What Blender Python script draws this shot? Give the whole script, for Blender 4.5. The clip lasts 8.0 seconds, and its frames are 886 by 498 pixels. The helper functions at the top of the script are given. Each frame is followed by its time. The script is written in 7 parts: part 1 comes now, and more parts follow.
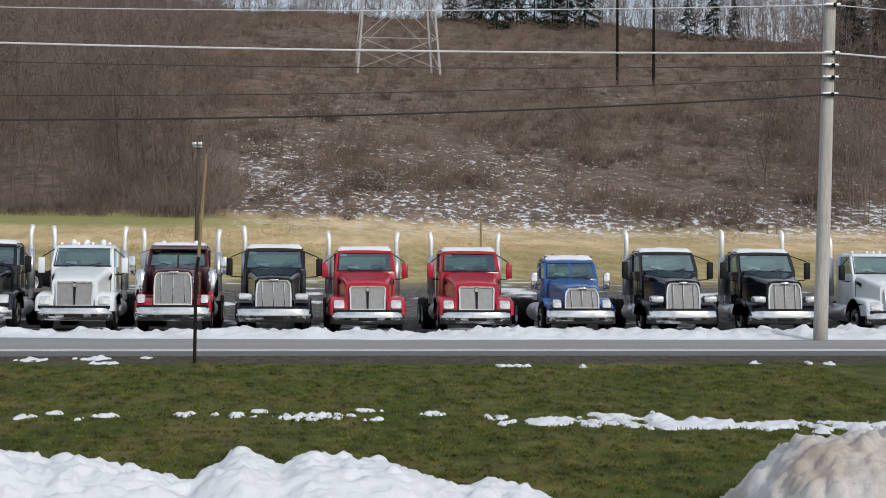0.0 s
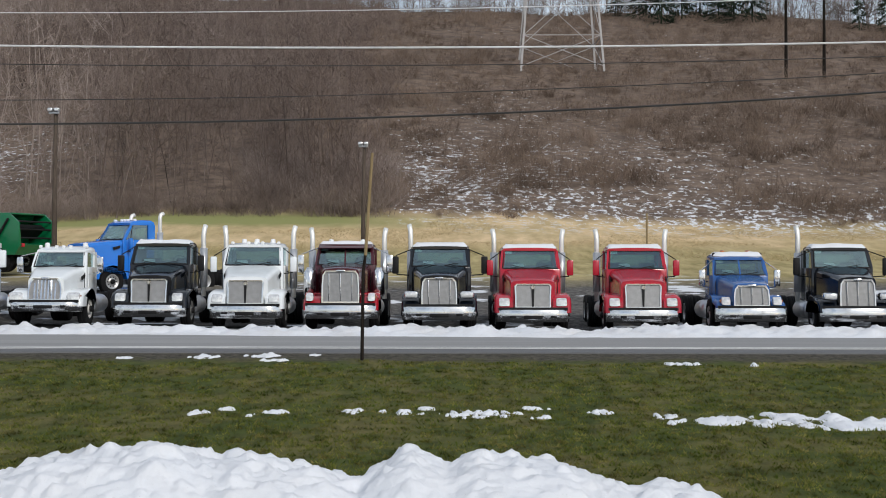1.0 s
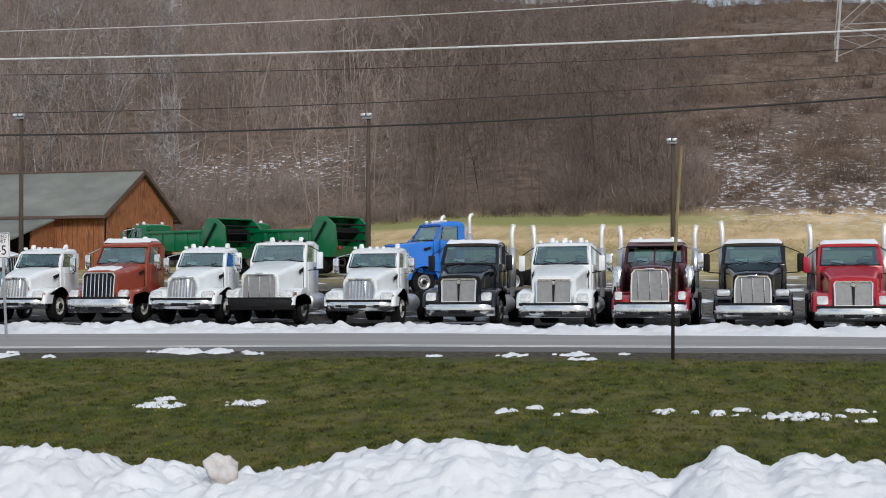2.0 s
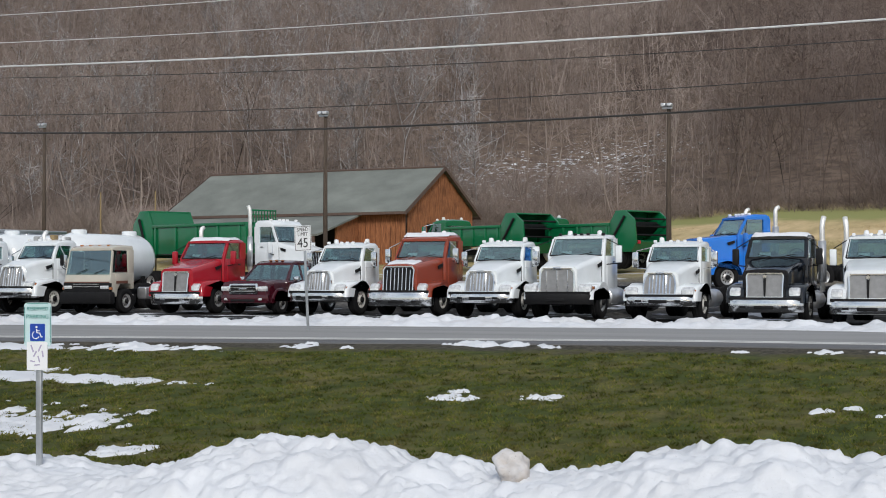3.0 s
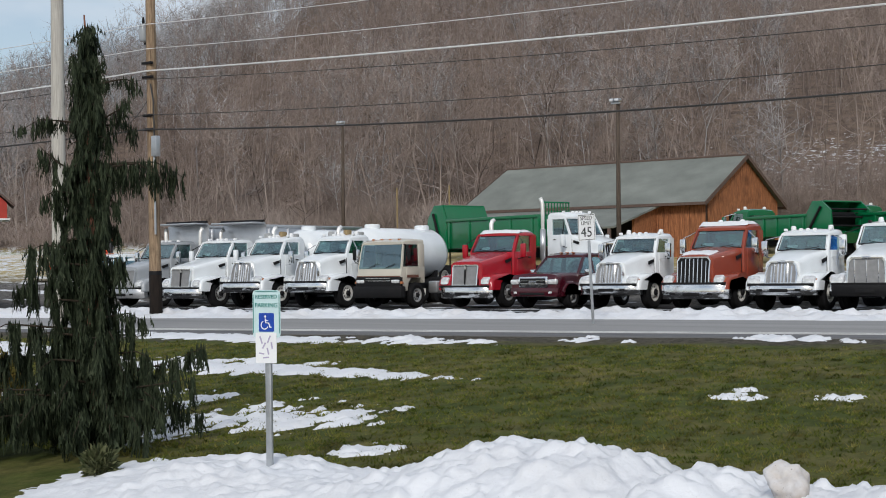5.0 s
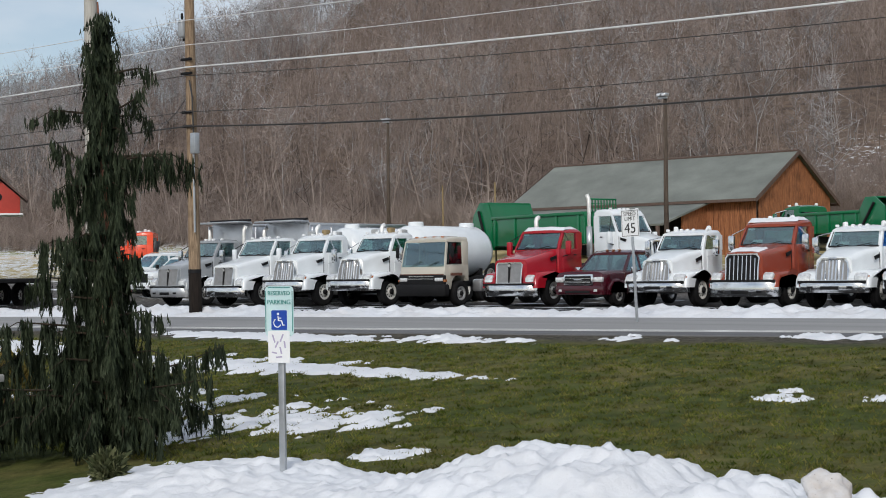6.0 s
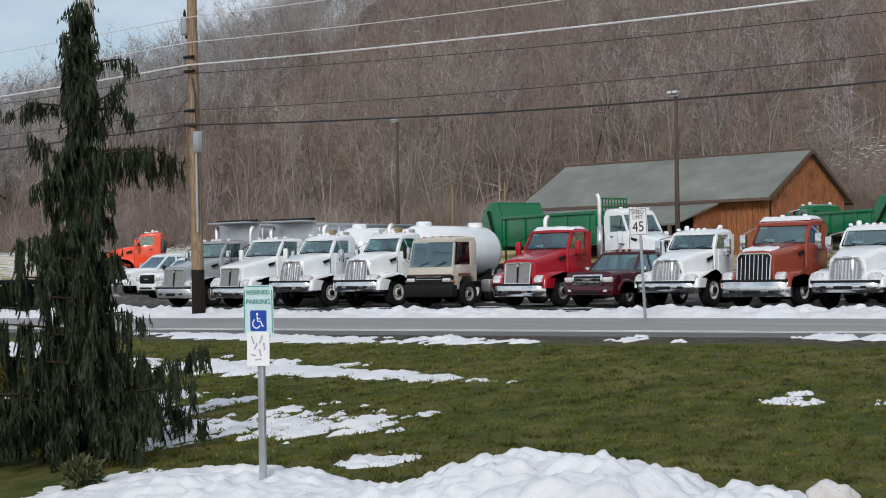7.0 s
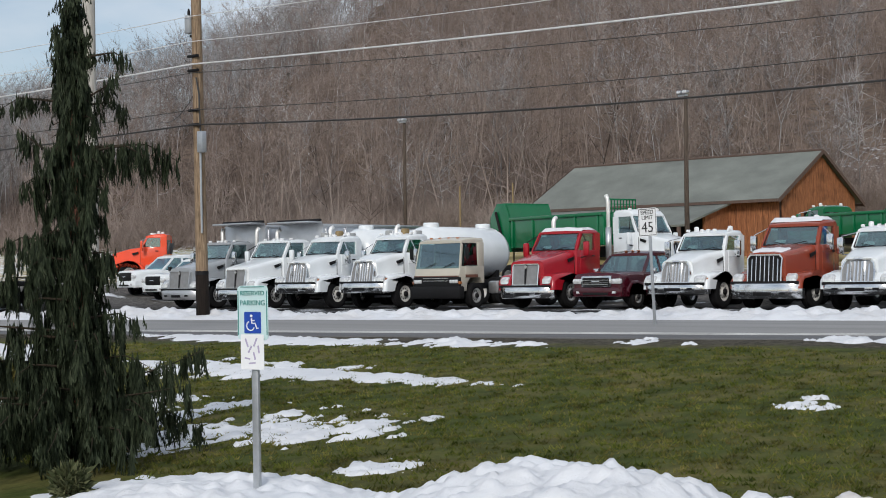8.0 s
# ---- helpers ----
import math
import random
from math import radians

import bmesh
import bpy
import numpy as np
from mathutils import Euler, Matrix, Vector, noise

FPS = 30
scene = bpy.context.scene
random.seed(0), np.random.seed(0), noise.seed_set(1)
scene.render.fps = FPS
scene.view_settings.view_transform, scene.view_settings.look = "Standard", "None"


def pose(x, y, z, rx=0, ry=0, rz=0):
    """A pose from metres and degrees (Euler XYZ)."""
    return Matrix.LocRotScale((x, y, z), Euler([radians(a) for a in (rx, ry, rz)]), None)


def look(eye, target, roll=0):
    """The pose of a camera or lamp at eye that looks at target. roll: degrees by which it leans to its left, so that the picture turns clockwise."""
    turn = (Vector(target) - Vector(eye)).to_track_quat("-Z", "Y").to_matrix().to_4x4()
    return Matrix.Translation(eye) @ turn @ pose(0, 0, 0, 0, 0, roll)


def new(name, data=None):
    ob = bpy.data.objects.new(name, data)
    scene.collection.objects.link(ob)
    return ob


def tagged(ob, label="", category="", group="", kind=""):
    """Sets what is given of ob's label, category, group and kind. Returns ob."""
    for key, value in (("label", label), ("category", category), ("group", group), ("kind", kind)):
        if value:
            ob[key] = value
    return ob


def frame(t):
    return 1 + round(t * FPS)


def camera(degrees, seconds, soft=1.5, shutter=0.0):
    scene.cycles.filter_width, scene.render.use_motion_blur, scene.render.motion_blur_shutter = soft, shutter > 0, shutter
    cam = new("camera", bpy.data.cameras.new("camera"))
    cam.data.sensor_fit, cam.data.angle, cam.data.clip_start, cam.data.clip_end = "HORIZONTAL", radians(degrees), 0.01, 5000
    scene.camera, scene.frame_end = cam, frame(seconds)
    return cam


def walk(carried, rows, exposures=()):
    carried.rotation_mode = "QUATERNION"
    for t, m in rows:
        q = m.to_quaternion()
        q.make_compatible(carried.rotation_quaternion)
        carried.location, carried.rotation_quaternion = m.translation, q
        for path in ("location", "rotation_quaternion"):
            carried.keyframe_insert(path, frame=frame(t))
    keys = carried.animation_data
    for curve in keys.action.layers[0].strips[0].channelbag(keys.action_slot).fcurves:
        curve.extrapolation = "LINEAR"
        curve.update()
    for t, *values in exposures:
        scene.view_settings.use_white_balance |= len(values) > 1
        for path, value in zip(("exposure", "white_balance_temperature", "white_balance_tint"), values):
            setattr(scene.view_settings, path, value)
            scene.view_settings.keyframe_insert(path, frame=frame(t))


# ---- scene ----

# ---------------------------------------------------------------- camera
cam = camera(34.18, 8.0, soft=1.0)
ROWS = [  # seconds, x, y, z, yaw, pitch, roll
    (0.0, 0.000, 0.000, 1.596, -6.000, 0.887, 0.316),
    (0.5, -0.002, 0.031, 1.596, -2.752, 0.816, 0.264),
    (1.0, -0.018, 0.121, 1.586, 0.522, 0.785, 0.076),
    (1.5, -0.049, 0.399, 1.549, 6.020, 0.830, -0.159),
    (2.0, -0.045, 0.594, 1.518, 12.763, 0.859, -0.386),
    (2.2, -0.060, 0.700, 1.499, 15.750, 0.848, -0.440),
    (3.3, -0.410, 1.800, 1.365, 26.500, 0.838, -0.220),
    (3.5, -0.440, 1.953, 1.345, 27.487, 0.838, -0.231),
    (4.0, -0.490, 2.369, 1.325, 31.532, 0.837, -0.472),
    (4.5, -0.600, 2.762, 1.304, 34.700, 0.795, -0.655),
    (6.0, -0.901, 3.821, 1.239, 38.778, 0.771, -0.888),
    (6.5, -1.033, 4.122, 1.228, 39.157, 0.749, -0.929),
    (7.0, -1.122, 4.431, 1.208, 39.330, 0.822, -0.980),
    (7.5, -1.214, 4.654, 1.195, 39.527, 0.766, -1.017),
    (8.0, -1.375, 4.823, 1.192, 39.675, 0.902, -0.967),
]
walk(cam, [(t, look((x, y, z), (x - math.sin(radians(a)) * math.cos(radians(p)), y + math.cos(radians(a)) * math.cos(radians(p)), z + math.sin(radians(p))), r))
           for t, x, y, z, a, p, r in ROWS],
     exposures=[(0.0, 0.0), (8.0, 0.0)])

# ---------------------------------------------------------------- sky and sun
SUN_EL, SUN_AZ = 30.0, 152.0  # height, and direction clockwise from +y
world = bpy.data.worlds.new("overcast")
world.use_nodes = True
scene.world = world
wt = world.node_tree
wt.nodes.clear()


def wnode(kind, **values):
    n = wt.nodes.new(kind)
    for key, value in values.items():
        n.inputs[key].default_value = value
    return n


sky = wt.nodes.new("ShaderNodeTexSky")
sky.sky_type, sky.sun_disc = "NISHITA", False
sky.sun_elevation, sky.sun_rotation = radians(SUN_EL), radians(SUN_AZ)
coords = wt.nodes.new("ShaderNodeTexCoord")
stretch = wnode("ShaderNodeMapping", Scale=(1.0, 1.0, 2.6))
clouds = wnode("ShaderNodeTexNoise", Scale=2.6, Detail=6.0, Roughness=0.55)
ramp = wt.nodes.new("ShaderNodeValToRGB")
ramp.color_ramp.elements[0].position, ramp.color_ramp.elements[1].position = 0.40, 0.62
ramp.color_ramp.elements[0].color = (0.25, 0.25, 0.25, 1)
clear = wnode("ShaderNodeBackground", Strength=0.10)
cover = wnode("ShaderNodeBackground", Color=(0.86, 0.92, 1.0, 1), Strength=0.84)
blend = wt.nodes.new("ShaderNodeMixShader")
out = wt.nodes.new("ShaderNodeOutputWorld")
for a, b in ((coords.outputs["Generated"], stretch.inputs["Vector"]), (stretch.outputs[0], clouds.inputs["Vector"]),
             (clouds.outputs["Fac"], ramp.inputs["Fac"]), (sky.outputs[0], clear.inputs["Color"]), (ramp.outputs["Color"], blend.inputs["Fac"]),
             (clear.outputs[0], blend.inputs[1]), (cover.outputs[0], blend.inputs[2]), (blend.outputs[0], out.inputs["Surface"])):
    wt.links.new(a, b)
lamp = bpy.data.lights.new("sun", "SUN")
lamp.energy, lamp.angle, lamp.color = 2.1, radians(12), (1.0, 0.96, 0.9)
sun_dir = Vector((math.sin(radians(SUN_AZ)) * math.cos(radians(SUN_EL)), math.cos(radians(SUN_AZ)) * math.cos(radians(SUN_EL)), math.sin(radians(SUN_EL))))
new("sun", lamp).matrix_world = look(sun_dir * 100, (0, 0, 0))


# ---------------------------------------------------------------- materials
def rgb(c):
    return (*c, 1.0) if len(c) == 3 else c


class Shade:
    """A node material under construction."""

    def __init__(self, name):
        self.m = bpy.data.materials.new(name)
        self.m.use_nodes = True
        self.t = self.m.node_tree
        self.bsdf = self.t.nodes["Principled BSDF"]
        self.out = self.t.nodes["Material Output"]
        self.coord = self.t.nodes.new("ShaderNodeTexCoord").outputs["Object"]

    def add(self, kind, link=None, **values):
        n = self.t.nodes.new(kind)
        for key, value in values.items():
            n.inputs[key].default_value = value
        for key, source in (link or {}).items():
            self.t.links.new(source, n.inputs[key])
        return n

    def noise(self, scale, detail=4.0, rough=0.55, stretch_by=None, world_space=False):
        source = self.t.nodes.new("ShaderNodeNewGeometry").outputs["Position"] if world_space else self.coord
        if stretch_by:
            source = self.add("ShaderNodeMapping", {"Vector": source}, Scale=stretch_by).outputs[0]
        return self.add("ShaderNodeTexNoise", {"Vector": source}, Scale=scale, Detail=detail, Roughness=rough).outputs["Fac"]

    def ramp(self, fac, stops):
        n = self.t.nodes.new("ShaderNodeValToRGB")
        self.t.links.new(fac, n.inputs["Fac"])
        while len(n.color_ramp.elements) < len(stops):
            n.color_ramp.elements.new(0.5)
        for e, (pos, col) in zip(n.color_ramp.elements, stops):
            e.position, e.color = pos, rgb(col) if not isinstance(col, float) else (col, col, col, 1)
        return n.outputs["Color"]

    def mix(self, fac, a, b, mode="MIX"):
        n = self.t.nodes.new("ShaderNodeMix")
        n.data_type, n.blend_type = "RGBA", mode
        for key, value in ((0, fac), (6, a), (7, b)):
            if isinstance(value, bpy.types.NodeSocket):
                self.t.links.new(value, n.inputs[key])
            else:
                n.inputs[key].default_value = value if key == 0 else rgb(value)
        return n.outputs[2]

    def math(self, op, a, b=0.0):
        n = self.t.nodes.new("ShaderNodeMath")
        n.operation = op
        for key, value in ((0, a), (1, b)):
            if isinstance(value, bpy.types.NodeSocket):
                self.t.links.new(value, n.inputs[key])
            else:
                n.inputs[key].default_value = value
        return n.outputs[0]

    def bump(self, height, strength=0.3, distance=0.02):
        n = self.add("ShaderNodeBump", {"Height": height}, Strength=strength, Distance=distance)
        self.t.links.new(n.outputs[0], self.bsdf.inputs["Normal"])

    def set(self, **values):
        for key, value in values.items():
            key = key.replace("_", " ")
            if isinstance(value, bpy.types.NodeSocket):
                self.t.links.new(value, self.bsdf.inputs[key])
            else:
                self.bsdf.inputs[key].default_value = rgb(value) if isinstance(value, tuple) else value
        return self


def surface(name, col, rough=0.5, metal=0.0, vary=0.12, scale=6.0, grain=60.0, bump=0.0, coat=0.0, dirt=None, dirt_amount=0.0):
    """A surface with variation at two scales, and dirt of another colour in patches."""
    s = Shade(name)
    big, small = s.noise(scale, 5.0), s.noise(grain, 3.0)
    tone = s.math("ADD", s.math("MULTIPLY", big, 0.7), s.math("MULTIPLY", small, 0.3))
    lo, hi = tuple(c * (1 - vary) for c in col), tuple(min(1.0, c * (1 + vary)) for c in col)
    colour = s.ramp(tone, [(0.32, lo), (0.68, hi)])
    if dirt:
        patch = s.ramp(s.noise(scale * 0.6, 6.0, 0.65), [(0.5 - 0.2 * dirt_amount, 0.0), (0.8 - 0.2 * dirt_amount, 1.0)])
        colour = s.mix(s.math("MULTIPLY", patch, dirt_amount), colour, dirt)
    s.set(Base_Color=colour, Roughness=s.add("ShaderNodeMapRange", {"Value": big}, **{"To Min": max(0.02, rough - 0.08), "To Max": min(1.0, rough + 0.1)}).outputs[0], Metallic=metal)
    if coat:
        s.set(Coat_Weight=coat, Coat_Roughness=0.08)
    if bump:
        s.bump(small, bump, 0.01)
    return s.m


def paint(name, col, dirt_amount=0.10, rough=0.22):
    return surface(name, col, rough=rough, vary=0.06, scale=1.6, grain=30, coat=0.3, dirt=tuple(0.6 * c + 0.05 for c in col), dirt_amount=dirt_amount)


def glass_pane(name, tint=(0.62, 0.74, 0.72)):
    """Thin tinted glass: clear through, mirror at a slant."""
    s = Shade(name)
    clear_, gloss = s.add("ShaderNodeBsdfTransparent", Color=rgb(tint)), s.add("ShaderNodeBsdfGlossy", Color=(0.80, 0.95, 1.0, 1), Roughness=0.04)
    m = s.add("ShaderNodeMixShader", {0: s.math("ADD", 0.19, s.math("MULTIPLY", s.math("POWER", s.add("ShaderNodeLayerWeight", Blend=0.5).outputs["Facing"], 4.0), 0.8)), 1: clear_.outputs[0], 2: gloss.outputs[0]})
    s.t.links.new(m.outputs[0], s.out.inputs["Surface"])
    return s.m


M = {
    "white": paint("white_paint", (0.73, 0.765, 0.79), 0.12),
    "red": paint("red_paint", (0.40, 0.011, 0.028)),
    "deep_red": paint("deep_red_paint", (0.34, 0.008, 0.018)),
    "black": paint("black_paint", (0.003, 0.005, 0.009), 0.03, 0.10),
    "maroon": paint("maroon_paint", (0.050, 0.005, 0.011), 0.06, 0.15),
    "blue": paint("blue_paint", (0.022, 0.095, 0.30)),
    "bright_blue": paint("bright_blue_paint", (0.015, 0.17, 0.62)),
    "orange": paint("burnt_orange_paint", (0.25, 0.043, 0.02)),
    "hot_orange": paint("orange_red_paint", (0.75, 0.07, 0.02)),
    "beige": paint("beige_paint", (0.50, 0.47, 0.40)),
    "brown_paint": paint("brown_stripe_paint", (0.16, 0.08, 0.06)),
    "green": paint("green_paint", (0.002, 0.125, 0.045), 0.15),
    "silver": surface("brushed_silver", (0.55, 0.56, 0.58), 0.35, 0.8, 0.1, 3, 40, 0.05),
    "grey_paint": paint("grey_paint", (0.30, 0.32, 0.34)),
    "chrome": surface("chrome", (0.80, 0.81, 0.82), 0.14, 1.0, 0.10, 3, 30, dirt=(0.30, 0.29, 0.27), dirt_amount=0.25),
    "mesh": surface("grille_mesh_metal", (0.27, 0.272, 0.275), 0.5, 0.4, 0.15, 8, 90, 0.3),
    "bars": surface("grille_bars_metal", (0.30, 0.30, 0.30), 0.4, 0.6, 0.1, 8, 60),
    "dark": surface("dark_plastic", (0.008, 0.008, 0.009), 0.6, 0.0, 0.25, 5, 60, 0.1, dirt=(0.04, 0.037, 0.035), dirt_amount=0.15),
    "chassis": surface("chassis_steel", (0.007, 0.007, 0.008), 0.7, 0.0, 0.3, 4, 50, 0.2, dirt=(0.04, 0.035, 0.03), dirt_amount=0.2),
    "tyre": surface("tyre_rubber", (0.008, 0.008, 0.009), 0.9, 0.0, 0.25, 5, 80, 0.3, dirt=(0.035, 0.032, 0.03), dirt_amount=0.2),
    "rim": surface("steel_rim", (0.55, 0.55, 0.55), 0.35, 0.7, 0.15, 7, 60, dirt=(0.2, 0.18, 0.15), dirt_amount=0.5),
    "white_rim": surface("white_rim", (0.7, 0.7, 0.68), 0.5, 0.0, 0.1, 7, 60, dirt=(0.25, 0.22, 0.18), dirt_amount=0.5),
    "seat": surface("seat_cloth", (0.12, 0.125, 0.13), 0.9, 0.0, 0.2, 8, 120),
    "cab_trim": surface("cab_lining", (0.34, 0.35, 0.35), 0.8, 0.0, 0.15, 5, 60),
    "lens": surface("headlamp_lens", (0.74, 0.76, 0.78), 0.12, 0.4, 0.35, 14, 60, coat=1.0),
    "amber": surface("amber_lens", (0.38, 0.14, 0.05), 0.2, 0.0, 0.1, 20, 60, coat=0.8),
    "glass": glass_pane("window_glass", (0.60, 0.72, 0.71)),
    "dark_glass": glass_pane("smoked_glass", (0.16, 0.18, 0.19)),
    "stack": surface("exhaust_chrome", (0.88, 0.87, 0.84), 0.5, 0.6, 0.08, 3, 30),
    "wood_pole": None, "grey_pole": None,
}


def wood(name, a, b, dark=0.0, grain=(14, 14, 0.7), rough=0.85):
    s = Shade(name)
    g, knots = s.noise(3.0, 7.0, 0.62, grain), s.noise(1.2, 4.0)
    col = s.mix(s.ramp(g, [(0.35, 0.0), (0.66, 1.0)]), a, b)
    col = s.mix(s.math("MULTIPLY", s.ramp(knots, [(0.55, 0.0), (0.75, 1.0)]), dark), col, tuple(c * 0.25 for c in a))
    s.set(Base_Color=col, Roughness=rough, Specular_IOR_Level=0.2)
    s.bump(g, 0.5, 0.01)
    return s.m


M["wood_pole"] = wood("brown_pole_wood", (0.12, 0.078, 0.050), (0.36, 0.265, 0.175), 0.8)
M["pole_dark"] = wood("tarred_pole_wood", (0.006, 0.005, 0.004), (0.020, 0.014, 0.011), 0.5)
M["grey_pole"] = wood("weathered_pole_wood", (0.36, 0.34, 0.31), (0.52, 0.50, 0.46), 0.25)
M["lamp_pole"] = wood("lamp_pole_wood", (0.050, 0.038, 0.030), (0.115, 0.090, 0.070), 0.4)
M["tan_stick"] = wood("tan_stick_wood", (0.20, 0.145, 0.075), (0.33, 0.25, 0.135), 0.2)
M["board"] = wood("barn_board_wood", (0.125, 0.050, 0.026), (0.43, 0.18, 0.082), 0.5)
M["fascia"] = wood("fascia_wood", (0.08, 0.055, 0.045), (0.14, 0.10, 0.085), 0.3)
M["bark"] = wood("bark", (0.07, 0.055, 0.048), (0.17, 0.14, 0.125), 0.3)
M["cedar_bark"] = wood("cedar_bark", (0.10, 0.045, 0.03), (0.22, 0.10, 0.07), 0.3)
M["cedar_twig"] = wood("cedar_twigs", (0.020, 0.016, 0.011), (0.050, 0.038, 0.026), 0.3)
M["wire"] = surface("wire_black", (0.035, 0.033, 0.032), 0.35, 0.0)
M["wire_pale"] = surface("wire_pale", (0.72, 0.72, 0.72), 0.5, 0.3)
M["tower_steel"] = surface("tower_steel", (0.36, 0.35, 0.35), 0.6, 0.2)
M["galv"] = surface("galvanised_steel", (0.45, 0.47, 0.49), 0.4, 0.7, 0.12, 10, 60)
M["sign_white"] = surface("sign_white", (0.78, 0.79, 0.80), 0.45, 0.0, 0.05, 6, 40)
M["sign_black"] = surface("sign_black", (0.02, 0.02, 0.02), 0.5)
M["sign_blue"] = surface("sign_blue", (0.012, 0.06, 0.36), 0.4)
M["sign_green"] = surface("sign_green", (0.02, 0.22, 0.20), 0.4)
M["sign_teal"] = surface("sign_pale_teal", (0.54, 0.70, 0.71), 0.4, 0.0, 0.08)
M["sign_ink"] = surface("sign_purple_ink", (0.40, 0.36, 0.50), 0.5)
M["shingle"] = surface("green_grey_roofing", (0.165, 0.178, 0.160), 0.8, 0.0, 0.30, 0.6, 20, 0.4)
M["red_barn"] = surface("red_barn_paint", (0.42, 0.045, 0.03), 0.7, 0.0, 0.15, 2, 30)

for dull in ("dark", "chassis", "tyre"):
    M[dull].node_tree.nodes["Principled BSDF"].inputs["Specular IOR Level"].default_value = 0.22


def snow_material(name, dirt=(0.42, 0.37, 0.32), amount=0.3, centre=0.55):
    s = Shade(name)
    n, fine = s.noise(0.9, 7.0, 0.62, None, True), s.noise(14.0, 6.0, 0.6, None, True)
    d = s.ramp(s.math("ADD", s.math("MULTIPLY", n, 0.75), s.math("MULTIPLY", fine, 0.25)), [(centre - 0.12, 0.0), (centre + 0.16, 1.0)])
    specks = s.ramp(s.noise(60.0, 3.0, 0.6, None, True), [(0.66, 0.0), (0.72, 1.0)])
    col = s.mix(s.math("MULTIPLY", d, amount), (0.69, 0.71, 0.75), dirt)
    col = s.mix(s.math("MULTIPLY", specks, min(1.0, amount * 1.2)), col, (0.12, 0.10, 0.08))
    s.set(Base_Color=col, Roughness=0.75)
    s.bump(fine, 0.4, 0.03)
    return s.m


M["snow"] = snow_material("snow", amount=0.16)
M["plough_snow"] = snow_material("ploughed_snow", amount=0.42, centre=0.54)
M["dirty_snow"] = snow_material("dirty_snow", (0.42, 0.36, 0.305), 1.0, 0.40)


# ---------------------------------------------------------------- mesh helpers
def mesh_object(name, bm, material, smooth=False):
    me = bpy.data.meshes.new(name)
    bm.to_mesh(me)
    bm.free()
    me.materials.append(material)
    me.shade_smooth()
    if not smooth:
        me.set_sharp_from_angle(angle=radians(38))
    return new(name, me)


def part(name, bm, material, parent, label="", smooth=False):
    ob = mesh_object(name, bm, material, smooth)
    ob.parent = parent
    return tagged(ob, label)


def thing(name, m, label, category, group="", kind=""):
    ob = new(name)
    ob.matrix_world = m
    ob.empty_display_size = 0.2
    return tagged(ob, label, category, group, kind)


def box(x0, x1, y0, y1, z0, z1, bevel=0.0, bm=None, segments=2):
    bm = bm or bmesh.new()
    vs = bmesh.ops.create_cube(bm, size=1.0, matrix=Matrix.Translation(((x0 + x1) / 2, (y0 + y1) / 2, (z0 + z1) / 2)) @ Matrix.Diagonal((abs(x1 - x0), abs(y1 - y0), abs(z1 - z0), 1)))["verts"]
    if bevel:
        es = list({e for v in vs for e in v.link_edges})
        bmesh.ops.bevel(bm, geom=es, offset=bevel, segments=segments, affect="EDGES", profile=0.5)
    return bm


def rod(a, b, ra, rb=None, n=10, bm=None):
    """A tapered round bar from a to b."""
    bm = bm or bmesh.new()
    a, b = Vector(a), Vector(b)
    m = Matrix.Translation((a + b) / 2) @ (b - a).to_track_quat("Z", "Y").to_matrix().to_4x4()
    bmesh.ops.create_cone(bm, cap_ends=True, segments=n, radius1=ra, radius2=ra if rb is None else rb, depth=(b - a).length, matrix=m)
    return bm


def tube(points, r, n=8, bm=None):
    """A round bar through points; r may be one radius or one a point."""
    bm = bm or bmesh.new()
    ps = [Vector(p) for p in points]
    rs = r if isinstance(r, (list, tuple)) else [r] * len(ps)
    rings = []
    for i, (p, q) in enumerate(zip(ps, rs)):
        d = (ps[min(i + 1, len(ps) - 1)] - ps[max(i - 1, 0)]).normalized()
        u = d.orthogonal().normalized() if not rings else (prev - d * prev.dot(d)).normalized()
        prev, v = u, d.cross(u)
        rings.append([bm.verts.new(p + (u * math.cos(k * math.tau / n) + v * math.sin(k * math.tau / n)) * q) for k in range(n)])
    for r0, r1 in zip(rings, rings[1:]):
        for k in range(n):
            bm.faces.new((r0[k], r0[(k + 1) % n], r1[(k + 1) % n], r1[k]))
    bm.faces.new(rings[0][::-1])
    bm.faces.new(rings[-1])
    return bm


def loft(rings, bm=None, caps=True):
    """Skin over rings of equally many points."""
    bm = bm or bmesh.new()
    vs = [[bm.verts.new(p) for p in ring] for ring in rings]
    for r0, r1 in zip(vs, vs[1:]):
        for k in range(len(r0)):
            bm.faces.new((r0[k], r0[(k + 1) % len(r0)], r1[(k + 1) % len(r0)], r1[k]))
    if caps:
        bm.faces.new(vs[0][::-1])
        bm.faces.new(vs[-1])
    bmesh.ops.recalc_face_normals(bm, faces=bm.faces)
    return bm


def prism(outline, x0, x1, bevel=0.0, bm=None):
    """An outline in (y, z) drawn out along x."""
    bm = bm or bmesh.new()
    a, b = [bm.verts.new((x0, y, z)) for y, z in outline], [bm.verts.new((x1, y, z)) for y, z in outline]
    n = len(outline)
    fs = [bm.faces.new(a), bm.faces.new(b[::-1])] + [bm.faces.new((a[k], b[k], b[(k + 1) % n], a[(k + 1) % n])) for k in range(n)]
    bmesh.ops.recalc_face_normals(bm, faces=fs)
    if bevel:
        es = list({e for f in fs[:2] for e in f.edges})
        bmesh.ops.bevel(bm, geom=es, offset=bevel, segments=2, affect="EDGES", profile=0.5)
    return bm


